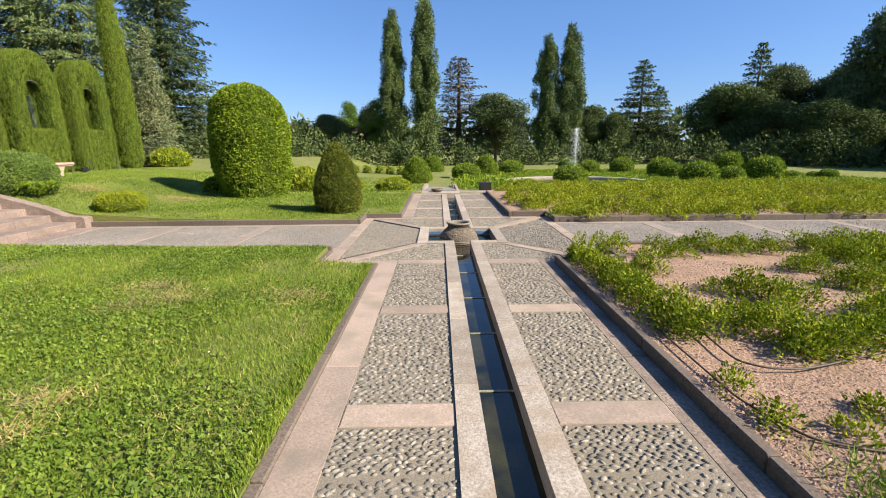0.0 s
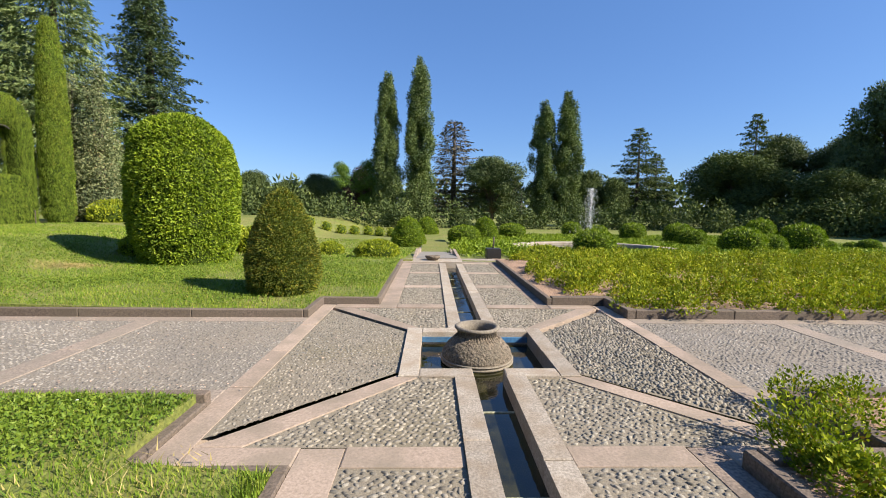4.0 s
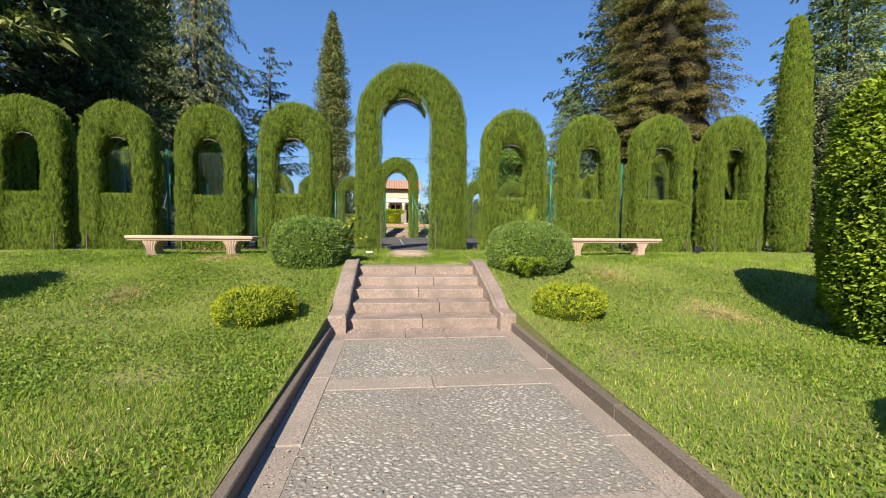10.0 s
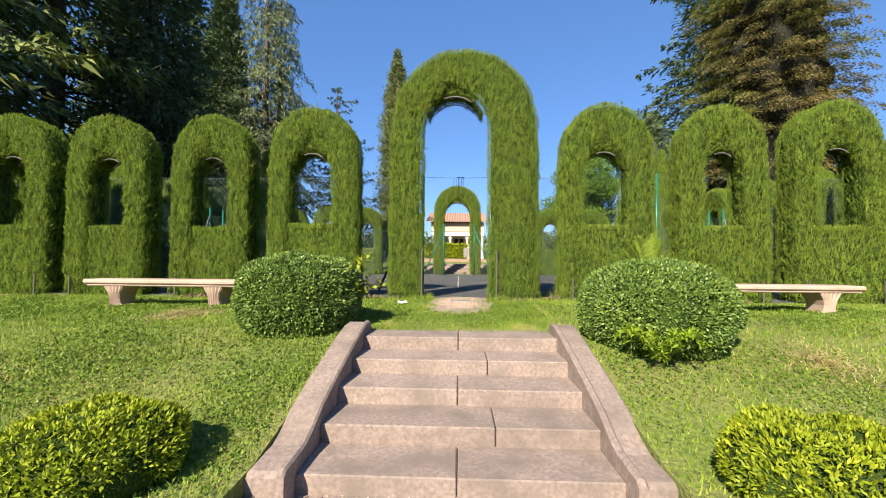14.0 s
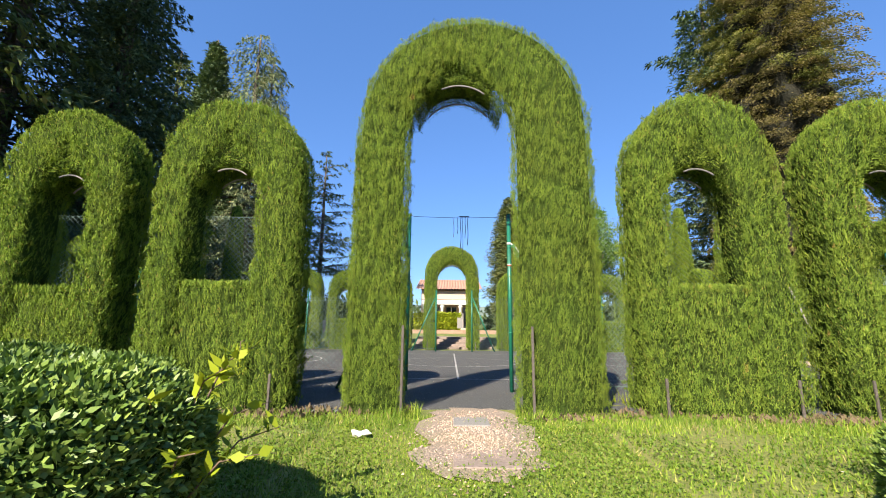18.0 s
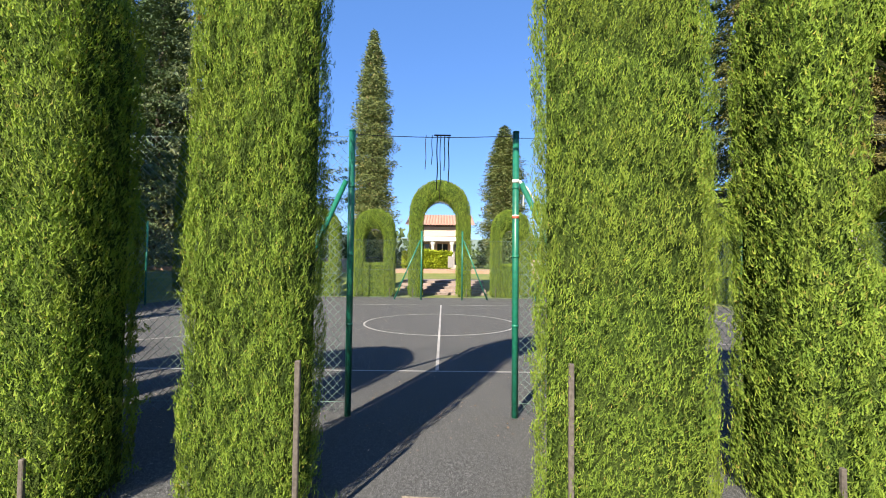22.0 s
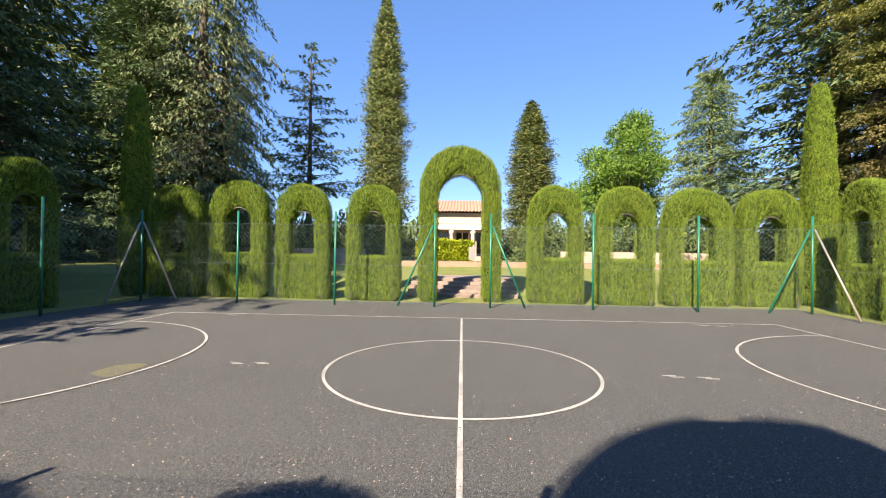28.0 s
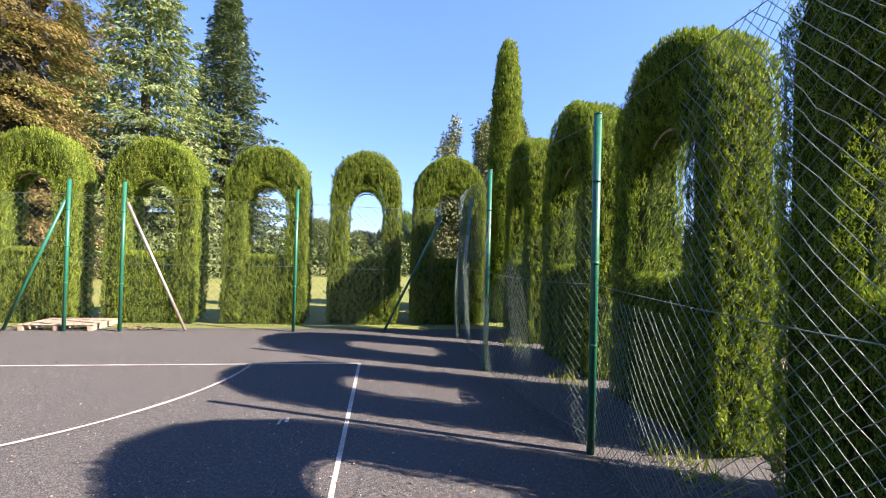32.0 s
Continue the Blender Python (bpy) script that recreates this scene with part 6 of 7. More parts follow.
litter("dark crumbs of bitumen on the court", -22, -13.4, 3.5, 16, COURT + 0.007, 9000, 0.014, "black")
litter("brown leaf bits blown over the court", -26, -13, 0, 17.5, COURT + 0.008, 2600, 0.022, "twig")
litter("pale petals gathered at the stair foot", -6.6, -6.25, 7.66, 9.5, 0.012, 420, 0.02, "bench_stone")
for y0, y1 in ((7.5, 7.72), (9.42, 9.68)):
    litter("pale petals drifted along the kerb", -6.4, -1.2, y0, y1, 0.012, 560, 0.011, "bench_stone")
litter("pale petals on the path before the stairs", -6.4, -3.2, 7.7, 9.4, 0.012, 700, 0.012, "bench_stone")
litter("pale petals on the walk", -6.0, 2.0, 7.5, 9.6, 0.016, 260, 0.018, "bench_stone")

# ---- fence round the court ----
fence = thing("fence", "green steel-post chain-link fence round the court, slack and torn", "fence")
PH = 2.68
post_me = tubes_mesh("post", "green_paint", [([(0, 0, 0), (0, 0, PH)], 0.031)], 12)
cap_me = tubes_mesh("cap", "green_paint", [([(0, 0, PH), (0, 0, PH + 0.012)], 0.033)], 12)
clip_me = tubes_mesh("clip", "green_paint", [([(0, 0, -0.012), (0, 0, 0.012)], 0.0335)], 12)


def post(x, y):
    ob = part("post", post_me, fence, at=pose(x, y, COURT))
    part("cap", cap_me, ob)
    for z in (0.85, 1.5, 2.15):
        part("clip", clip_me, ob, at=pose(0, 0, z))
    return ob


def brace(x, y, dx, dy, pale=False, top=2.32):
    part("brace", tubes_mesh("brace", "steel" if pale else "green_paint", [([(x + dx * 0.05, y + dy * 0.05, COURT + top), (x + dx, y + dy, COURT + 0.02)], 0.026)], 10), fence, "bare galvanised brace" if pale else "")


FE, FW, FN, FS = -13.82, -26.5, 18.15, -0.9
e_posts = [FS, 1.95, 4.3, 7.74, 9.3, 12.92, 15.32, 17.75]
for y in e_posts[:-1]:
    post(FE if y != 12.92 else -13.55, y)
corner = part("post", post_me, fence, "leaning corner post, paint worn to bare steel", at=pose(-13.76, 17.8, COURT - 0.02) @ Matrix.Rotation(radians(-6.0), 4, (0.57, -0.82, 0)))
part("cap", cap_me, corner)
part("sleeve", tubes_mesh("sleeve", "steel", [([(0, 0, 1.2), (0, 0, 1.95)], 0.0325)], 12), corner, "bare galvanised stretch")
w_posts = [FS, 2.0, 4.88, 7.76, 9.35, 12.22, 15.1, FN]
for y in w_posts:
    post(FW, y)
n_posts = [-23.5, -20.75, -19.85, -16.85, -14.0]
for x in n_posts:
    if x != -14.0:
        post(x, FN)
    post(x, FS)
brace(FE, 7.74, -0.02, -1.02, top=2.21)
brace(FE, 9.3, -0.02, 1.07, top=2.2)
brace(FW, 7.76, 0.0, -1.05)
brace(FW, 9.35, 0.0, 0.98)
brace(FW, FN, 0.0, -1.15)
brace(FW, FN, 1.45, 0.0, True)
brace(FW, FS, 0.0, 1.1, True)
brace(FW, FS, 1.3, 0.0, True)
for yy, s in ((FN, 1), (FS, 1)):
    brace(-20.75, yy, -0.95, 0.0)
    brace(-19.85, yy, 1.1, 0.0, True)
    brace(-14.0, yy, -1.15, 0.0)


def mesh_panel(a, b, sag, cell=0.082, tear=None, wire=0.0018, top=2.6, name="chain_link"):
    """Chain link between two points: crossing wires that bulge, with an optional torn region."""
    a, b = Vector(a), Vector(b)
    L = (b - a).length
    d = (b - a) / L
    nrm = Vector((-d.y, d.x))
    runs = []
    h = top
    for s in (1, -1):
        for c in np.arange(-h if s > 0 else 0, L if s > 0 else L + h, cell):
            u = np.linspace(0, h, 33 if cell < 0.1 else 13)
            xx = c + s * u
            ok = (xx >= 0) & (xx <= L)
            if ok.sum() < 2:
                continue
            xx, u = xx[ok] + rng.normal(0, 0.006) + rng.normal(0, 0.006, ok.sum()), u[ok]
            if tear is not None:
                keep = ~tear(xx, u)
                if keep.sum() < 2 or (~keep).sum() > (16 if cell < 0.1 else 6):
                    continue
                xx, u = xx[keep], u[keep]
            off = sag * (np.sin(xx / L * np.pi) * np.sin(u / h * np.pi * 0.9 + 0.2) + 0.35 * np.sin(xx * 2.7 + 1) * np.sin(u * 2.2))
            runs.append((np.stack([a.x + d.x * xx + nrm.x * off, a.y + d.y * xx + nrm.y * off, COURT + 0.03 + u], 1), wire))
    if runs:
        part(name, tubes_mesh(name, "wire", runs, 4 if cell < 0.1 else 3, cell < 0.1), fence, "slack diamond-mesh wire")
    for z in (0.1, h * 0.5, h):
        u = np.linspace(0, L, 14)
        off = sag * np.sin(u / L * np.pi) * math.sin(z / h * math.pi * 0.9 + 0.2)
        part("tension_wire", tubes_mesh("tension_wire", "wire", [(np.stack([a.x + d.x * u + nrm.x * off, a.y + d.y * u + nrm.y * off, COURT + 0.03 + z - 0.02 * np.sin(u / L * np.pi)], 1), 0.0028)], 4), fence)


mesh_panel((FE, 9.3), (-13.55, 12.92), 0.10, tear=lambda x, z: ((z > 1.6 + 0.9 * x) & (x < 0.7)) | ((z > 1.25) & (x > 2.55) & (z < 3.6 - 0.2 * x)))
mesh_panel((-13.55, 12.92), (FE, 15.32), 0.16, tear=lambda x, z: (z > 2.2 - 0.5 * x))
mesh_panel((FE, 15.32), (FE, 17.75), 0.12, tear=lambda x, z: (z < 1.45 - 0.25 * x) & ((x < 0.75) | (x > 1.15)) & (x < 2.05))
mesh_panel((FE, 4.3), (FE, 7.74), 0.08)
mesh_panel((FE, 1.95), (FE, 4.3), 0.06)
mesh_panel((FE, FS), (FE, 1.95), 0.06)
for y0, y1 in zip(w_posts[:-1], w_posts[1:]):
    if y0 != 7.76:
        mesh_panel((FW, y0), (FW, y1), 0.04, 0.13, wire=0.0017, top=2.3)
xs = [FW] + n_posts
for x0, x1 in zip(xs[:-1], xs[1:]):
    mesh_panel((x0, FN), (x1, FN), 0.05, 0.13, wire=0.0018, top=2.4)
    mesh_panel((x0, FS), (x1, FS), 0.05, 0.14, wire=0.0017, top=2.4)
# loose curtain of torn mesh by the right-hand posts
runs = []
for j in range(12):
    u = np.linspace(0, 1, 40)
    a, rad = u * 17 + j * 2.4, 0.022 + 0.05 * u ** 3 + 0.02 * np.sin(u * 25 + j)
    runs.append((np.stack([FE - 0.03 - 0.1 * np.sin(u * 2.6) + rad * np.cos(a), 15.2 - 0.42 * u ** 0.7 + 0.12 * u ** 4 + rad * np.sin(a), COURT + 2.0 - 1.82 * u], 1), 0.0018))
part("torn_mesh", tubes_mesh("torn_mesh", "wire", runs, 3, False), fence, "torn strip of mesh twisted to a rope")

# wire across the gateway with hanging cords
gate_z = COURT + PH - 0.03
thing("gate_wire", "thin wire strung between the gateway posts", "wire", me=tubes_mesh("gate_wire", "black", [([(FE, y, gate_z - 0.02 * math.sin((y - 7.8) / 1.5 * math.pi)) for y in np.linspace(7.8, 9.3, 9)], 0.0035)]))
cords = thing("hanging_cords", "dark cords and straps dangling from the wire", "cords")
for y, l, r, mt in ((8.44, 0.33, 0.003, "red"), (8.5, 0.28, 0.003, "black"), (8.55, 0.52, 0.005, "black"), (8.58, 0.62, 0.0035, "black"), (8.62, 0.34, 0.004, "black"), (8.66, 0.46, 0.005, "black")):
    part("cord", tubes_mesh("cord", mt, [([(FE + 0.004 * math.sin(6 * u), y + 0.004 * math.sin(9 * u + y), gate_z - l * u) for u in np.linspace(0, 1, 7)], r)]), cords)
part("strap", tubes_mesh("strap", "black", [([(FE, 8.52, gate_z), (FE, 8.68, gate_z)], 0.008)]), cords, "knotted black strap")
tie = thing("tape", "white and red tape tied round the gatepost", "tape")
for z, mt, r, h in ((2.2, "white", 0.035, 0.03), (1.86, "red", 0.0335, 0.022), (1.882, "white", 0.0335, 0.012)):
    part("band", tubes_mesh("band", mt, [([(FE, 9.3, COURT + z), (FE, 9.3, COURT + z + h)], r)], 12), tie)
part("knot", tubes_mesh("knot", "white", [([(FE, 9.34, COURT + 2.22), (FE - 0.03, 9.42, COURT + 2.15), (FE - 0.02, 9.5, COURT + 2.0)], 0.008), ([(FE, 9.34, COURT + 2.22), (FE - 0.02, 9.38, COURT + 2.1), (FE, 9.37, COURT + 1.98)], 0.007)], 6), tie)

# pallet, planks, rubble at the north side
pallet = thing("pallet", "low wooden pallet lying at the court's edge", "pallet", at=pose(-20.9, 18.55, COURT))
for i in range(6):
    part("board", box_mesh("board", "pale_wood", -0.6, 0.6, -0.38 + i * 0.14, -0.28 + i * 0.14, 0.09, 0.11, 0.003), pallet)
for x in (-0.55, 0, 0.55):
    part("bearer", box_mesh("bearer", "pale_wood", x - 0.04, x + 0.04, -0.38, 0.42, 0.0, 0.09, 0.003), pallet)
rub = thing("rubble", "dark clods and rubble at the fence foot", "rubble", kind="stuff")
v, f = pebble_arrays([(-19.9, 18.2), (-19.1, 18.2), (-19.1, 18.5), (-19.9, 18.5)], COURT + 0.03, 0.1)
part("clods", np_mesh("clods", v, f, "soil"), rub, kind="stuff")
# wooden bench in the south-east corner of the court
wb = thing("wooden_bench", "pale weathered wooden bench on the court", "bench", at=pose(-20.3, -0.45, COURT))
for y in (-0.2, -0.07, 0.06):
    part("seat_slat", box_mesh("seat_slat", "pale_wood", -0.75, 0.75, y, y + 0.11, 0.42, 0.45, 0.004), wb)
for z in (0.6, 0.74):
    part("back_slat", box_mesh("back_slat", "pale_wood", -0.75, 0.75, -0.27, -0.24, z, z + 0.1, 0.004), wb)
for x in (-0.6, 0.6):
    part("leg", box_mesh("leg", "pale_wood", x - 0.04, x + 0.04, -0.27, 0.15, 0.0, 0.42, 0.006), wb)
    part("upright", box_mesh("upright", "pale_wood", x - 0.03, x + 0.03, -0.24, -0.19, 0.4, 0.86, 0.004), wb)
# small floodlight in the grass
fl = thing("floodlight", "small black floodlight standing in the grass", "floodlight", at=pose(-11.6, 16.3, float(level(-11.6, 16.3))))
part("housing", box_mesh("housing", "black", -0.05, 0.05, -0.11, 0.11, 0.05, 0.2, 0.01), fl)
part("foot", box_mesh("foot", "black", -0.03, 0.03, -0.05, 0.05, 0.0, 0.06, 0.005), fl)

# ---- beyond the far gateway: steps, hedge, villa ----
wsteps = thing("stairs", "broad pink stone steps rising beyond the far gateway", "stairs", kind="structure")
for i in range(5):
    part("step", box_mesh("step", "step_stone", -29.85 - i * 0.42, -29.3 - i * 0.42, 6.6, 10.6, 0.3, 0.73 + 0.115 * (i + 1), 0.012), wsteps)
part("landing", box_mesh("landing", "step_stone", -33.2, -31.5, 6.6, 10.6, 0.3, 1.31, 0.012), wsteps)
thing("path", "pale gravel forecourt before the villa", "path", kind="structure", me=box_mesh("path", "gravel", -44.5, -40.5, -14, 30, 0.6, 1.72))
k = 5200
q = np.stack([rng.uniform(-46.0, -44.6, k), rng.uniform(5.3, 9.25, k), rng.uniform(1.6, 3.05, k)], 1)
n = unit(np.stack([np.where(q[:, 0] > -44.9, 1.0, 0.1), np.zeros(k), np.where(q[:, 2] > 2.9, 1.0, 0.15)], 1))
q[: k // 2, 0] = -44.6
q[k // 2:, 2] = 3.0 + 0.1 * np.sin(q[k // 2:, 1] * 2)
v, f = leaves(q, n, 0.26, 0.13, 0.6, 0.2, 0.6)
lh = thing("low_hedge", "low bright green clipped hedge before the villa", "hedge")
part("foliage", np_mesh("foliage", v, f, "golden"), lh)
part("core", box_mesh("core", "hedge_core", -46.0, -44.7, 5.35, 9.2, 1.5, 2.95), lh)
sign = thing("sign_post", "grey metal board on a post before the hedge", "sign", at=pose(-42.0, 9.25, 1.7))
part("board", box_mesh("board", "path_grey", -0.02, 0.02, -0.3, 0.12, 0.15, 1.0, 0.006), sign)
part("pole", box_mesh("pole", "steel", -0.03, 0.03, 0.12, 0.2, 0.0, 1.35, 0.006), sign)
railing = thing("railing", "low dark iron railing beside the villa forecourt", "railing", at=pose(-45.6, 1.0, 1.7))
for z in (0.12, 0.88):
    part("rail", tubes_mesh("rail", "black", [([(0, 0, z), (0, 4.0, z)], 0.022)]), railing)
bar = tubes_mesh("baluster", "black", [([(0, 0, 0), (0, 0, 0.9)], 0.014)])
for y in np.arange(0.0, 4.01, 0.2):
    part("baluster", bar, railing, at=pose(0, float(y), 0))

villa = thing("villa", "single-storey ochre villa with a terracotta roof and a columned porch", "villa")
VX, VB = -52.0, 1.6
part("wall", box_mesh("wall", "stucco", VX - 9, VX - 2.6, 5.2, 11.4, VB, VB + 4.2), villa, "cream rendered wall")
part("beam", box_mesh("beam", "stucco", VX - 2.7, VX, 5.4, 11.3, VB + 3.25, VB + 4.2, 0.02), villa, "cream porch beam")
part("valance", box_mesh("valance", "white", VX - 0.02, VX + 0.05, 5.4, 11.3, VB + 2.75, VB + 3.2, 0.01), villa, "pale ribbed valance")
part("porch_floor", box_mesh("porch_floor", "pink_stone", VX - 2.7, VX + 0.3, 5.3, 11.3, VB, VB + 0.25, 0.02), villa)
for y in (5.7, 7.55, 9.45, 11.1):
    cobj = part("column", lathe("column", [(0.25, 0.22), (0.4, 0.22), (0.45, 0.17), (2.35, 0.15), (2.42, 0.22), (2.6, 0.27), (2.75, 0.27)], "white", 20), villa, "white round column", at=pose(VX - 0.3, y, VB))
for y in (6.6, 8.5, 10.3):
    wob = part("window", box_mesh("window", "glass", VX - 2.62, VX - 2.57, y - 0.55, y + 0.55, VB + 0.4, VB + 2.6), villa, "dark glazed door")
    part("frame", box_mesh("frame", "white", VX - 2.58, VX - 2.5, y - 0.05, y + 0.05, VB + 0.4, VB + 2.6), wob)
bm = bmesh.new()
for i, y in enumerate(np.arange(4.8, 11.7, 0.3)):
    r0, r1 = (VX + 0.6, VB + 4.25), (VX - 5.4, VB + 5.9)
    for (xa, za), (xb, zb) in ((r0, r1), ((VX - 11.0, VB + 4.25), r1)):
        a = [bm.verts.new((xa, y + 0.3 * s, za + 0.1 * math.sin(math.pi * s))) for s in (0, 0.25, 0.5, 0.75, 1)]
        b = [bm.verts.new((xb, y + 0.3 * s, zb + 0.1 * math.sin(math.pi * s))) for s in (0, 0.25, 0.5, 0.75, 1)]
        for j in range(4):
            bm.faces.new((a[j], a[j + 1], b[j + 1], b[j]))
bmesh.ops.remove_doubles(bm, verts=bm.verts, dist=0.01)
part("roof", bm_mesh("roof", bm, "roof_tile"), villa, "terracotta pantile roof")
part("garden_wall", box_mesh("garden_wall", "pink_stone", -46.6, -46.2, -12, 1.2, 1.4, 2.5, 0.02), villa)
part("garden_wall", box_mesh("garden_wall", "pink_stone", -46.6, -46.2, 15.8, 28, 1.4, 2.5, 0.02), villa)

# ---- round basin with its fountain ----
basin = thing("fountain_basin", "wide round basin with a pale stone rim and green water", "basin", at=pose(7.6, 23.5, -0.62))
part("rim", lathe("rim", [(0.0, 3.9), (0.28, 3.9), (0.33, 3.86), (0.33, 3.5), (0.28, 3.46), (0.0, 3.46)], "coping", 72, smooth=False), basin, "pale stone rim")
part("water", lathe("water", [(0.18, 3.48), (0.18, 0.01)], "basin_water", 48), basin, "greenish rippled water")
jet = thing("fountain_jet", "white spraying jet of the fountain", "fountain", kind="stuff")
k = 2600
u = rng.uniform(0, 1, k) ** 0.8
side_ = rng.normal(0, 1, (k, 2))
fallp = rng.uniform(0, 1, k) < 0.55
spreadr = np.where(fallp, 0.14 + 0.34 * (1 - u), 0.03 + 0.06 * u)
q = np.stack([7.5 + side_[:, 0] * spreadr * 0.7 - 0.22 * fallp * (1 - u), 23.6 + side_[:, 1] * spreadr * 0.7, -0.42 + 2.75 * u], 1)
v, f = leaves(q, np.tile([0, 0, 1.0], (k, 1)), 0.045, 0.009, 0.4, 0.6, 0.25)
part("droplets", np_mesh("droplets", v, f, "spray"), jet, kind="stuff")
cover = []
for a in np.linspace(0, 2 * np.pi, 60):
    for rr in (4.4, 5.0, 5.6):
        cover.append((7.6 + rr * math.cos(a), 23.5 + rr * math.sin(a), 0.45, 0.24))
cover = [c for c in cover if not (c[0] < 1.6)]
shrub_cover("basin_edging", "low green planting round the basin", cover, 900, 0.08, "box", "tri")
cover = [(x + r2.uniform(-0.3, 0.3), y + r2.uniform(-0.3, 0.3), 0.5, 0.4) for x in np.arange(1.7, 3.4, 0.55) for y in np.arange(17.5, 26, 0.6)]
shrub_cover("path_edging", "soft green planting along the far path", cover, 380, 0.09, "box")
cover = [(x + r2.uniform(-0.2, 0.2), y + r2.uniform(-0.2, 0.2), 0.45, 0.17) for x in np.arange(3.4, 24, 0.6) for y in np.arange(16.7, 36, 0.6) if y < 20 or x > 11.4 + 0.12 * (y - 20) or y > 28.5]
cover = [c for c in cover if math.hypot(c[0] - 7.6, c[1] - 23.5) > 4.3]
shrub_cover("ground_cover", "low bright green ground cover before the basin", cover, 520, 0.1, "box", "tri")
planter = thing("planter", "dark square planter beside the path", "planter", at=pose(2.15, 16.6, float(level(2.15, 16.6))))
part("tub", box_mesh("tub", "black", -0.2, 0.2, -0.2, 0.2, 0.0, 0.3, 0.01), planter)
part("stem", tubes_mesh("stem", "stake", [([(0, 0, 0.25), (0.01, 0, 0.62)], 0.025)]), planter)

# dry golden tufts at the foot of the east hedge, court side
q = np.stack([rng.uniform(-13.1, -12.75, 1500), rng.uniform(9.8, 17.5, 1500)], 1)
q = q[np.sin(q[:, 1] * 3.1) + rng.normal(0, 0.4, len(q)) > 0.6]
v, f = blades(np.column_stack([q, np.full(len(q), COURT - 0.01)]), 0.14, 0.012, 0.5)
thing("dry_tufts", "dry yellow grass tufts at the hedge foot", "grass", kind="stuff", me=np_mesh("dry_tufts", v, f, "golden"))

# ---- trees ----
def trunk_mesh(h, r, lean=0.0, limbs=(), sides=9):
    z = np.linspace(0, h, 9)
    runs = [(np.stack([lean * np.sin(z / h * 2.2), 0.5 * lean * np.sin(z / h * 3.1), z - 0.2], 1), r * (1 - 0.88 * (z / h)) + 0.02)]
    runs += list(limbs)
    return tubes_mesh("trunk", "bark", runs, sides)


def conifer_meshes(h, r, mat, bare=0.06, layers=26, per=9, cards=30, card=0.5, droop=0.25, taper=0.85, ragged=0.25, hang=0.35, seed=0, width=0.2, fine=5, flat=0.045, fill=0):
    """A layered conifer: trunk, boughs and flat sprays of needles along each bough."""
    rg = np.random.default_rng(seed)
    ps, ds, limbs = [], [], []
    for i in range(layers):
        u = (i + rg.uniform(0, 0.8)) / layers
        z = h * (bare + (1 - bare) * u)
        L0 = r * (1 - u) ** taper + 0.25
        m = max(3, int(per * (1 - 0.6 * u)))
        for a in np.linspace(0, 2 * np.pi, m, endpoint=False) + rg.uniform(0, 6):
            a += rg.normal(0, 0.25)
            L = L0 * (1 + rg.normal(0, ragged))
            if L < 0.2:
                continue
            s = np.linspace(0.1, 1, 9)
            out, across = np.array([np.cos(a), np.sin(a), 0.0]), np.array([-np.sin(a), np.cos(a), 0.0])
            if len(limbs) < 90 and L > 0.3 * r:
                q = out * (L * s)[:, None] + np.array([0, 0, 1.0]) * (z + 0.12 * L * s - droop * L * s ** 2)[:, None]
                limbs.append((q[::3], np.linspace(0.05, 0.012, 3) * h / 16))
            m2 = max(4, int(cards * L / r))                # branchlets along the bough, on both sides and at its end
            sb = np.clip(np.linspace(0.14, 1.0, m2) + rg.normal(0, 0.03, m2), 0.08, 1.02)
            lb = (0.34 * L * (1.02 - sb) ** 0.8 + 0.1 * r * 0.5) * rg.uniform(0.6, 1.3, m2)
            sgn = np.where(np.arange(m2) % 2, 1.0, -1.0) * rg.uniform(0.5, 1.0, m2)
            u = np.tile(rg.uniform(0.05, 1, fine), (m2, 1)) * rg.uniform(0.9, 1.1, (m2, fine))
            du = u * lb[:, None]
            c = (sb * L)[:, None, None] * out + du[..., None] * (0.55 * out + (0.85 * sgn)[:, None, None] * across)
            c[..., 2] += z + (0.12 * L * sb - droop * L * sb ** 2)[:, None] - (0.2 + 0.25 * hang) * du + (flat * L * rg.normal(0, 0.7, m2))[:, None]
            c = c + rg.normal(0, card * 0.22, c.shape)
            e = 0.55 * out + (0.85 * sgn)[:, None, None] * across + np.array([0, 0, -0.2 - 0.6 * hang])
            ps.append(c.reshape(-1, 3))
            ds.append(np.broadcast_to(e, c.shape).reshape(-1, 3))
    p, d = np.concatenate(ps), unit(np.concatenate(ds))
    big = np.ones((len(p), 1))
    if fill:                                     # older growth close to the trunk
        u, a = rg.uniform(0, 0.97, fill), rg.uniform(0, 2 * np.pi, fill)
        L = (r * (1 - u) ** taper + 0.25) * np.sqrt(rg.uniform(0, 1, fill)) * 0.82
        p = np.concatenate([p, np.stack([np.cos(a) * L, np.sin(a) * L, h * (bare + (1 - bare) * u) - droop * L * 0.5], 1)])
        d = np.concatenate([d, unit(np.stack([np.cos(a), np.sin(a), rg.normal(-hang, 0.4, fill)], 1))])
        big = np.concatenate([big, np.full((fill, 1), 1.4)])
    k = len(p)
    d = unit(d + rg.normal(0, 0.3, (k, 3)))
    s = unit(np.cross(d, np.array([0, 0, 1.0]) + rg.normal(0, 0.5, (k, 3))))
    L = card * rg.uniform(0.6, 1.5, (k, 1)) * big
    W = L * width
    v = np.stack([p + s * W, p - s * W, p + d * L], 1).reshape(-1, 3)
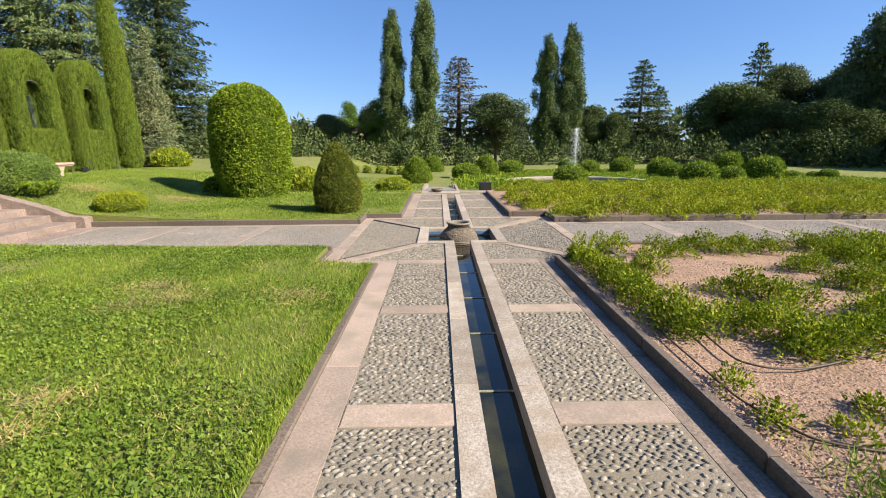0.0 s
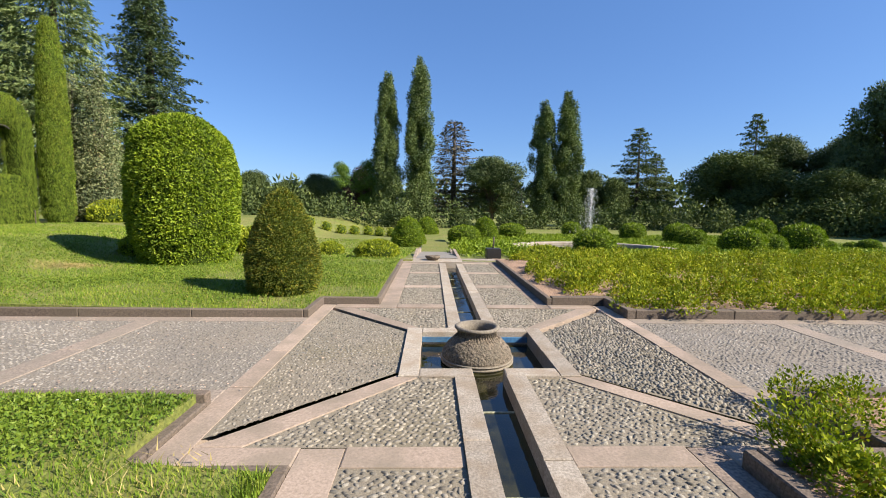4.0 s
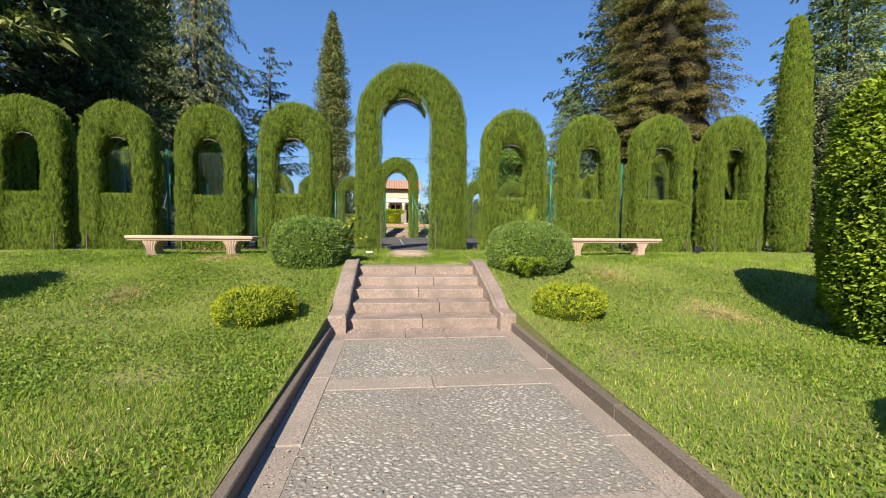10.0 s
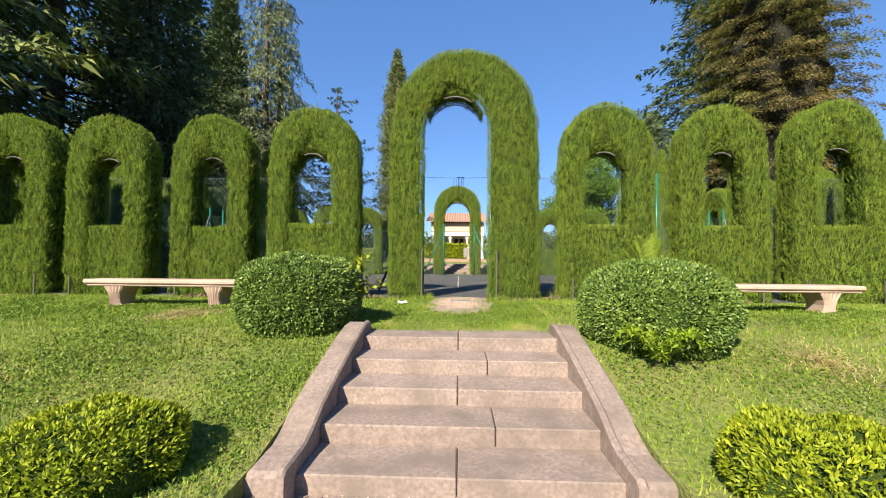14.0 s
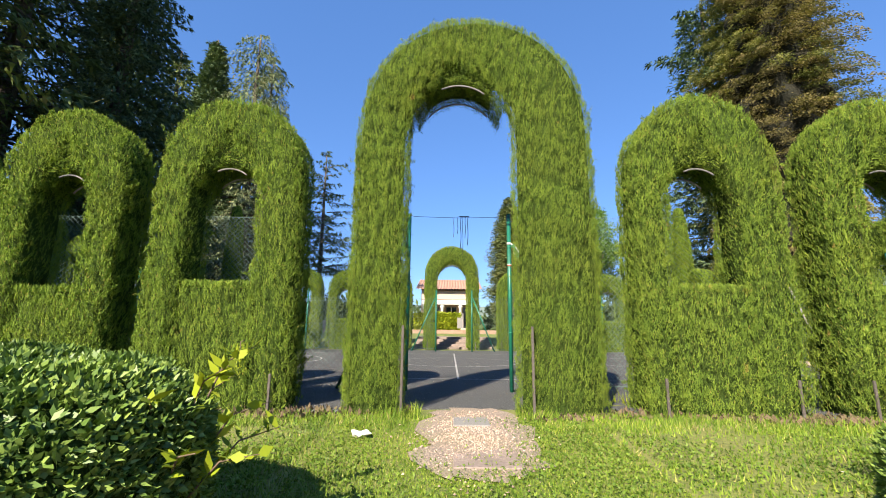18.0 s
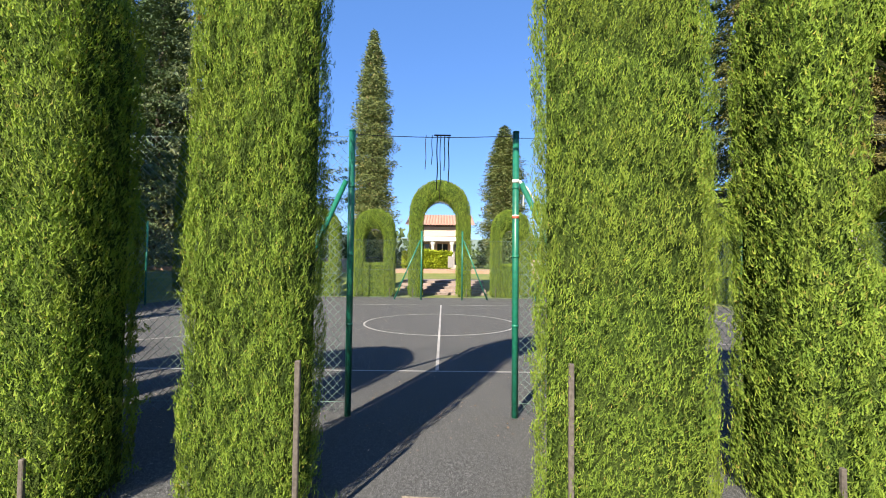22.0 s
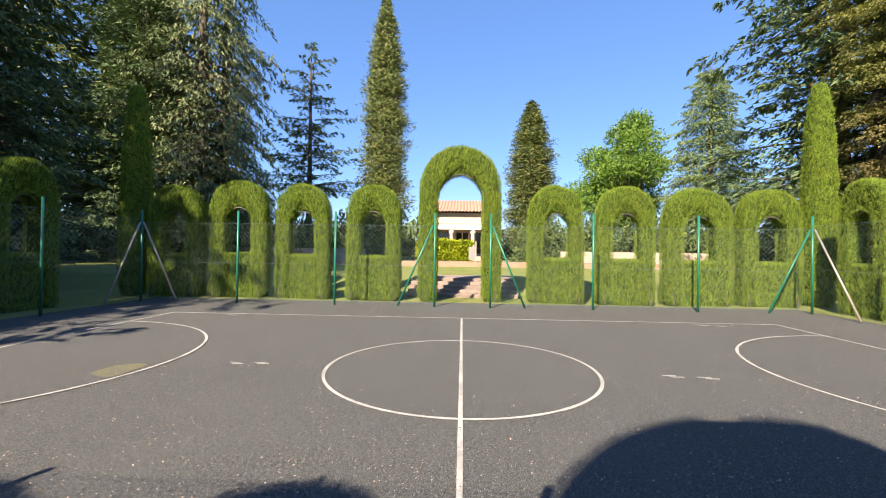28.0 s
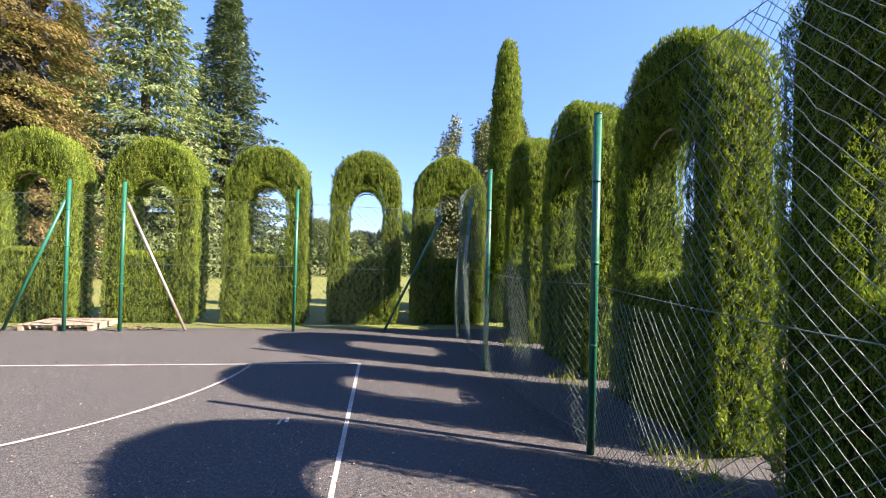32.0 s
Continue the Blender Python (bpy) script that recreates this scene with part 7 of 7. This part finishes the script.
    return trunk_mesh(h, h * 0.022, 0.1), np_mesh("crown", v, np.arange(3 * k).reshape(-1, 3), mat), tubes_mesh("branchwork", "bark", limbs, 5)


def pad_cedar(h, r, bare, taper, rows, per, seed):
    """A dense old cedar: drooping pads of needles in close tiers round a dark core; returns trunk, green pads, browned pads, core."""
    rg = np.random.default_rng(seed)
    ps, ds, brown = [], [], []
    for i in range(rows):
        u = (i + rg.uniform(0, 0.7)) / rows
        z, R = h * (bare + (1 - bare) * u), r * (1 - u) ** taper + 0.3
        m = max(5, int(per * (R / r) ** 0.8))
        for a in np.linspace(0, 2 * np.pi, m, endpoint=False) + rg.uniform(0, 6):
            a += rg.normal(0, 0.13)
            L = R * rg.uniform(0.8, 1.1) * (1 + 0.12 * math.sin(a * 3 + z * 0.5))
            out, across = np.array([np.cos(a), np.sin(a), 0.0]), np.array([-np.sin(a), np.cos(a), 0.0])
            for s, size in ((0.93, 1.0), (0.74, 0.9), (0.52, 0.75)):
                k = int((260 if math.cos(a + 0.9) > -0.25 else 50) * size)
                g, b = rg.uniform(-1, 1, k), rg.normal(0, 0.42, k)
                b *= (1.1 - 0.55 * np.maximum(g, 0))
                half = 0.8 * size * rg.uniform(0.75, 1.25)
                c = out * (L * s + g * half)[:, None] + across * (b * half * 0.95)[:, None]
                c[:, 2] = z - 0.16 * L * s - half * (0.22 * g + 0.3 * np.maximum(g, 0) ** 2 + 0.35 * b ** 2) + rg.normal(0, 0.09, k)
                ps.append(c)
                ds.append(out * 0.8 + across * (b * 0.9)[:, None] + np.array([0, 0, -0.25]) - np.outer(np.maximum(g, 0), [0, 0, 0.5]))
                side = math.cos(a - DRY) + 0.5 * math.sin(z * 0.7 + a * 2) + rg.normal(0, 0.35)
                brown.append(np.full(k, side > 0.5))
    p, d, brown = np.concatenate(ps), np.concatenate(ds), np.concatenate(brown)
    k = len(p)
    d = unit(d + rg.normal(0, 0.32, (k, 3)))
    s = unit(np.cross(d, np.array([0, 0, 1.0]) + rg.normal(0, 0.4, (k, 3))))
    L = 0.12 * rg.uniform(0.6, 1.5, (k, 1))
    tri = np.stack([p + s * L * 0.27, p - s * L * 0.27, p + d * L], 1)
    crowns = [np_mesh("crown", t.reshape(-1, 3), np.arange(3 * len(t)).reshape(-1, 3), mat) for t, mat in ((tri[~brown], "cedar_olive"), (tri[brown], "cedar_brown"))]
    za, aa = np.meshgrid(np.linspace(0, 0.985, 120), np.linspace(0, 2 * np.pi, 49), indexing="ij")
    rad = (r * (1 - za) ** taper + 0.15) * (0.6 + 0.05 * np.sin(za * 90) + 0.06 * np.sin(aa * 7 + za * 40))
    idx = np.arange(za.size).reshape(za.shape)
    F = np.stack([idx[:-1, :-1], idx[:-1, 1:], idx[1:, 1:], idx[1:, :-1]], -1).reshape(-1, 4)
    core = np_mesh("core", np.stack([np.cos(aa) * rad, np.sin(aa) * rad, h * (bare + (1 - bare) * za) - 0.3], -1).reshape(-1, 3), F, "core_shade", True)
    return trunk_mesh(h, h * 0.022, 0.1), crowns[0], crowns[1], core


def crown_meshes(h, clumps, mat, per, card, bare, seed, trunk_r=None, width=0.5):
    """A broad-leaved crown of many uneven clumps; clumps: rows of (x, y, z, rx, rz)."""
    rg = np.random.default_rng(seed)
    ps, ns, limbs = [], [], []
    for x, y, z, rx, rz in clumps:
        k = int(per * rx * rz)
        n = unit(rg.normal(0, 1, (k, 3)))
        rad = rg.uniform(0.55, 1.08, k)[:, None] * (1 + 0.22 * fuzz(n * 2.0, 1.7, x + z)[:, None])
        ps.append(np.array([x, y, z]) + n * np.array([rx, rx, rz]) * rad)
        ns.append(n)
        if len(limbs) < 24:
            b = min(bare * h, z * 0.6)
            limbs.append(([(0, 0, b), (x * 0.45, y * 0.45, b + (z - b) * 0.6), (x, y, z)], (h * 0.01, h * 0.006, h * 0.002)))
    p, n = np.concatenate(ps), np.concatenate(ns)
    v, f = leaves(p, n, card, card * width, 0.5, 0.15, 0.7, "tri")
    return trunk_mesh(h * 0.8, trunk_r or h * 0.018, 0.15, limbs), np_mesh("crown", v, f, mat)


def tree(name, label, meshes, x, y, z, turn=0.0, s=1.0, sz=None, group=""):
    ob = thing(name, label, "tree", at=Matrix.Translation((x, y, z)) @ Matrix.Rotation(turn, 4, "Z") @ Matrix.Diagonal((s, s, sz or s, 1)), group=group)
    part("trunk", meshes[0], ob)
    part("crown", meshes[1], ob)
    if len(meshes) > 2:
        part("branchwork", meshes[2], ob, kind="stuff")
    return ob


def clump_set(h, r, n, seed, flat=0.8, low=0.3):
    rg = np.random.default_rng(seed)
    out = []
    for i in range(n):
        u = rg.uniform(low, 0.93)
        rr = r * math.sin(math.pi * min(1, (u - low) / (1 - low) * 0.8 + 0.2)) * rg.uniform(0.2, 0.85)
        a = rg.uniform(0, 6.283)
        c = r * rg.uniform(0.3, 0.5)
        out.append((rr * math.cos(a), rr * math.sin(a), h * u, c, c * flat))
    return out


DRY = -0.25                                        # the side of the old cedar that has dried out
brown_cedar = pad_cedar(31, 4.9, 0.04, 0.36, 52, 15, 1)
pale_cedar = conifer_meshes(26, 7.0, "cedar_pale", 0.05, 26, 10, 28, 0.22, 0.24, 0.55, 0.26, 0.6, 2, 0.18, 36, 0.03, 20000)
dark_fir = conifer_meshes(27, 5.4, "fir", 0.05, 34, 11, 20, 0.22, 0.14, 0.8, 0.18, 0.2, 3, 0.2, 26, 0.03, 20000)
dark_fir2 = conifer_meshes(27, 5.4, "shade_fir", 0.06, 26, 8, 22, 0.26, 0.3, 0.6, 0.3, 0.5, 4, 0.18, 18, 0.04, 6000)
spread_cedar = conifer_meshes(27, 5.4, "fir", 0.08, 24, 8, 26, 0.24, 0.14, 0.42, 0.3, 0.35, 23, 0.19, 22, 0.03, 8000)
pine_m = conifer_meshes(21, 5.0, "grey_green", 0.3, 18, 7, 16, 0.3, 0.05, 0.55, 0.4, 0.0, 5, 0.17, 18, 0.03)
small_spruce = conifer_meshes(4, 1.1, "fir", 0.05, 14, 8, 8, 0.15, 0.1, 0.85, 0.15, 0.2, 21, 0.2, 7)
larch_m = conifer_meshes(29, 5.0, "larch", 0.1, 32, 8, 20, 0.27, 0.55, 0.28, 0.35, 1.0, 31, 0.16, 16, 0.05, 4000)
cyp_cl = [(0.5 * math.sin(i * 2.1) * (1 - i / 48), 0.5 * math.cos(i * 2.1) * (1 - i / 48), 1.2 + i * 0.5 + 0.25 * math.sin(i * 5.3), (1.4 + 0.25 * math.sin(i * 3.7)) * (1 - (i / 50) ** 4.5) + 0.16, 0.95 + 0.3 * math.sin(i * 2.9)) for i in range(50)]
cyp_m = crown_meshes(27, cyp_cl, "cypress", 1000, 0.24, 0.05, 6, width=0.4)
rp = np.random.default_rng(17)
pop_cl = []
for i in range(110):                             # upright feathered boughs close about the stem
    u = (i + 0.5) / 110
    a, w_ = rp.uniform(0, 6.283), 1.75 * math.sin(math.pi * (0.17 + 0.78 * u)) ** 0.8 + 0.12
    rr = w_ * rp.uniform(0.15, 0.85)
    pop_cl.append((rr * math.cos(a), rr * math.sin(a), 1.2 + 16.4 * u + rp.normal(0, 0.35), rp.uniform(0.4, 0.7) * (1.15 - 0.5 * u), rp.uniform(0.9, 1.6)))
pop_m = crown_meshes(18, pop_cl, "poplar", 950, 0.2, 0.08, 7)
broad_m = crown_meshes(12, [(x, y, z, a * 0.75, b * 0.75) for x, y, z, a, b in clump_set(12, 4.3, 34, 8)], "broad", 800, 0.22, 0.25, 8)
grey_m = crown_meshes(11, clump_set(11, 4.2, 26, 9), "grey_green", 800, 0.25, 0.2, 9)
purple_m = crown_meshes(9, clump_set(9, 3.8, 22, 10, 0.85, 0.2), "purple", 800, 0.25, 0.2, 10)
russet_m = conifer_meshes(13.5, 2.7, "russet", 0.08, 22, 7, 14, 0.2, 0.1, 0.5, 0.25, 0.2, 11, 0.2, 12, 0.03, 2500)
wood_m = crown_meshes(13, clump_set(13, 5.5, 34, 12, 0.8, 0.1), "dark_wood", 620, 0.3, 0.2, 12)
wood_m2 = crown_meshes(12, clump_set(12, 5.0, 30, 13, 0.85, 0.05), "dark_wood", 620, 0.3, 0.2, 13)
cedar_layered = conifer_meshes(13, 4.4, "dark_wood", 0.1, 19, 9, 20, 0.22, 0.12, 0.75, 0.2, 0.15, 14, 0.2, 18, 0.02, 2500)

tip_m = crown_meshes(9, [(0.2 * math.sin(i * 2.2), 0.2 * math.cos(i * 2.2), 0.8 + i * 0.62, 1.0 * (1 - (i / 13) ** 1.6) + 0.12, 0.8) for i in range(13)], "larch", 2600, 0.12, 0.05, 15)
G = "tall conifers round the court"
for x, y, s_, sz in ((-13.4, 21.8, 0.75, 0.66), (-12.35, 21.6, 0.8, 0.7)):
    tree("young_cypress", "young loose green cypress beyond the north hedge", tip_m, x, y, 0.3, x, s_, sz, "young cypresses north of the court")
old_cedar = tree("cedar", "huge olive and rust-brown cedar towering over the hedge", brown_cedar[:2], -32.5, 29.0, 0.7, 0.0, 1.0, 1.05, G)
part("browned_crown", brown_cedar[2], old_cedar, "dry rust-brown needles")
part("core", brown_cedar[3], old_cedar, "solid near-black core, shade between the pads put into its colour")
tree("cedar", "dark cedar with wide level boughs beside the brown one", spread_cedar, -37.7, 28.2, 0.7, 1.0, 1.0, 1.0, G)
tree("cedar", "pale blue-green cedar with layered drooping boughs", pale_cedar, -34.0, 46.0, 0.5, 0.7, 1.0, 0.95, G)
tree("fir", "tall dark slender fir", dark_fir, -31.0, 54.5, 0.3, 0.2, 1.15, 1.07, G)
tree("fir", "tall dark slender fir", dark_fir, -42.0, 50.0, 0.3, 1.2, 0.9, 0.85, G)
tree("cedar", "pale layered cedar behind the far hedge", pale_cedar, -53.5, 30.5, 1.2, 1.9, 0.7, 0.7, G)
tree("pine", "open pine with a bare trunk", pine_m, -56.5, -6.9, 1.0, 0.4, 0.78, 1.05, G)
tree("cypress", "tall dark column-shaped cypress beyond the hedge", cyp_m, -57.0, 0.6, 1.6, 0.0, 1.35, 1.0, "cypresses by the villa")
tree("cypress", "shorter dark cypress beyond the hedge", cyp_m, -58.7, 15.5, 1.6, 1.0, 1.5, 0.62, "cypresses by the villa")
tree("broadleaf_tree", "fresh green broad-leaved tree beyond the hedge", broad_m, -56.4, 24.3, 1.3, 0.5, 1.3, 1.25)
tree("broadleaf_tree", "fresh green broad-leaved tree beyond the hedge", broad_m, -44.0, 34.0, 1.0, 2.5, 0.7, 0.6)
for i, (x, y, s, sz, m) in enumerate(((-20, -16, 1.0, 1.05, dark_fir2), (-25.5, -13.0, 1.1, 1.1, dark_fir2), (-16.5, -11.5, 1.3, 1.4, dark_fir2), (-27.5, -9.0, 0.8, 1.05, dark_fir), (-47.0, -19.8, 1.05, 1.1, dark_fir2), (-43.5, -14, 1.0, 1.05, dark_fir), (-11.5, -11.5, 1.3, 1.35, dark_fir2), (-48, -17, 1.05, 1.0, dark_fir2), (-8, -18, 1.0, 0.95, dark_fir), (-42, -22, 1.2, 1.1, dark_fir2), (-20, -25, 1.2, 1.1, dark_fir))):
    tree("conifer", "dark shady conifer south of the court", m, x, y, 0.6, i * 1.3, s, sz, "dark conifers south of the court")
tree("larch", "tall open conifer with bare drooping boughs and a visible trunk", larch_m, -44.0, -10.2, 0.9, 0.4, 0.85, 1.0, "dark conifers south of the court")
tree("larch", "tall open conifer with bare drooping boughs and a visible trunk", larch_m, -45.8, -9.6, 0.9, 2.4, 0.72, 0.94, "dark conifers south of the court")
for x, y, s, sz, t_ in ((-4.7, 55.0, 1.0, 0.93, 0.2), (-1.1, 55.0, 1.12, 1.02, 1.3), (13.8, 56.5, 1.0, 0.8, 2.1), (16.6, 56.5, 1.1, 0.86, 3.3)):
    tree("poplar", "tall narrow column-shaped poplar", pop_m, x, y, -0.6, t_, s, sz, "poplars beyond the garden")
tree("spruce", "small dark pointed spruce behind the basin", small_spruce, 9.9, 50.4, -0.6, 0.3)
tree("park_tree", "tall grey-green open tree at the garden's far corner", grey_m, 43.5, 44.5, -0.6, 0.9, 0.95, 1.3)
tree("russet_tree", "russet brown thin conifer behind the poplars", russet_m, 3.1, 60, -0.6, 0.4, 1.5, 0.98)
tree("broadleaf_tree", "grey-green rounded tree behind the basin", grey_m, 7.7, 57, -0.6, 0.2, 0.95, 0.76)
tree("cedar", "dark flat-layered cedar beyond the basin", cedar_layered, 27.0, 60, -0.6, 0.4, 1.0, 0.98)
tree("cedar", "dark flat-layered cedar beyond the basin", cedar_layered, 30.5, 62, -0.6, 1.4, 0.8, 0.75)
for i, (x, y, s, m) in enumerate(((-9, 62, 0.78, purple_m), (-14, 60, 0.58, grey_m), (-12, 66, 0.72, broad_m), (-7.0, 58, 0.68, broad_m), (-18, 60, 0.42, wood_m), (-23, 62, 0.55, wood_m2), (11.5, 62, 0.5, russet_m), (20.5, 60, 0.55, wood_m), (23, 58, 0.5, wood_m2))):
    tree("broadleaf_tree", "mid-sized tree in the park's edge", m, x, y, -0.7, i * 1.1, s, s, "trees along the north edge")
for i, (x, y, s, sz, m) in enumerate(((34, 52, 0.9, 0.66, wood_m), (38.5, 55, 0.85, 1.05, cedar_layered), (42, 56, 0.85, 1.02, grey_m), (46, 52, 0.95, 0.95, grey_m), (44, 47, 0.8, 0.6, wood_m), (50, 54, 1.1, 0.95, broad_m), (52, 50, 1.1, 0.9, russet_m), (50, 45, 1.0, 0.72, wood_m2), (55, 40, 1.1, 1.0, wood_m), (46, 38, 0.7, 0.5, wood_m2), (48.5, 42, 0.85, 1.25, cedar_layered), (51, 41.5, 0.7, 0.58, dark_fir), (42, 34, 0.7, 0.55, wood_m), (38, 44, 0.8, 0.5, wood_m2), (58, 34, 1.2, 1.1, wood_m), (52, 28, 1.1, 1.0, wood_m2), (56, 20, 1.1, 1.0, wood_m))):
    tree("broadleaf_tree", "dark dense park tree beyond the garden", m, x, y, -0.6, i * 0.9, s, sz, "dark trees to the north-east")
# understorey closing the edges of the park
rg = np.random.default_rng(5)
ps, ns = [], []
edge = [((-27, 33), (-13, 40)), ((-13, 40), (-5, 50)), ((-5, 50), (24, 50)), ((24, 50), (38, 40)), ((38, 40), (46, 22)), ((46, 22), (40, 4)), ((-48, 34), (-27, 34)), ((-70, 20), (-48, 36)), ((-49.5, 15), (-49, 32)), ((-49, -12), (-49.5, 2)), ((-70, -14), (-62, 18)), ((-62, -14), (-10, -20)), ((-10, -20), (10, -22))]
for (ax, ay), (bx, by) in edge:
    for u in np.arange(0, 1, 1.5 / math.hypot(bx - ax, by - ay)):
        cx, cy = ax + (bx - ax) * u + rg.normal(0, 1), ay + (by - ay) * u + rg.normal(0, 1)
        tall = -49.5 in (ax, bx)
        hh, k = (rg.uniform(2.6, 3.9), 1100) if tall else (rg.uniform(1.6, 3.4), 480)
        n = unit(rg.normal(0, 1, (k, 3)))
        n[:, 2] = np.abs(n[:, 2])
        ps.append(np.array([cx, cy, float(level(cx, cy))]) + n * np.array([1.5, 1.5, hh]) * rg.uniform(0.6, 1.05, (k, 1)))
        ns.append(n)
v, f = leaves(np.concatenate(ps), np.concatenate(ns), 0.29, 0.17, 0.5, 0.2, 0.6, "tri")
thing("shrubbery", "dark evergreen shrubbery along the park edge", "shrubbery", kind="stuff", me=np_mesh("shrubbery", v, f, "dark_wood"))
# distant belt of woods closing the park all round
rg = np.random.default_rng(77)
ps, ns = [], []
for a in np.arange(0, 2 * np.pi, 0.028):
    R = rg.uniform(92, 108)
    cx, cy = -12 + R * math.cos(a), 12 + R * math.sin(a)
    hh = rg.uniform(5.5, 9.5)
    k = 150
    n = unit(rg.normal(0, 1, (k, 3)))
    ps.append(np.array([cx, cy, hh * 0.45 - 0.5]) + n * np.array([3.6, 3.6, hh * 0.6]) * rg.uniform(0.6, 1.05, (k, 1)))
    ns.append(n)
v, f = leaves(np.concatenate(ps), np.concatenate(ns), 1.3, 0.9, 0.5, 0.2, 0.6)
thing("woods", "distant belt of dark green woods", "woods", kind="stuff", me=np_mesh("woods", v, f, "dark_wood"))
bm = bmesh.new()
ring = []
for a in np.linspace(0, 2 * np.pi, 120, endpoint=False):
    hh = 6 + 3 * math.sin(a * 5) + 2 * math.sin(a * 11 + 1)
    hh += 42 * max(0, math.cos(a - 3.3)) ** 6
    ring.append((bm.verts.new((700 * math.cos(a), 700 * math.sin(a), -5)), bm.verts.new((720 * math.cos(a), 720 * math.sin(a), hh))))
for p0, p1 in zip(ring, ring[1:] + ring[:1]):
    bm.faces.new((p0[0], p1[0], p1[1], p0[1]))
thing("backdrop", "hazy blue-green hills on the horizon", "hills", kind="structure", me=bm_mesh("backdrop", bm, "hill"))
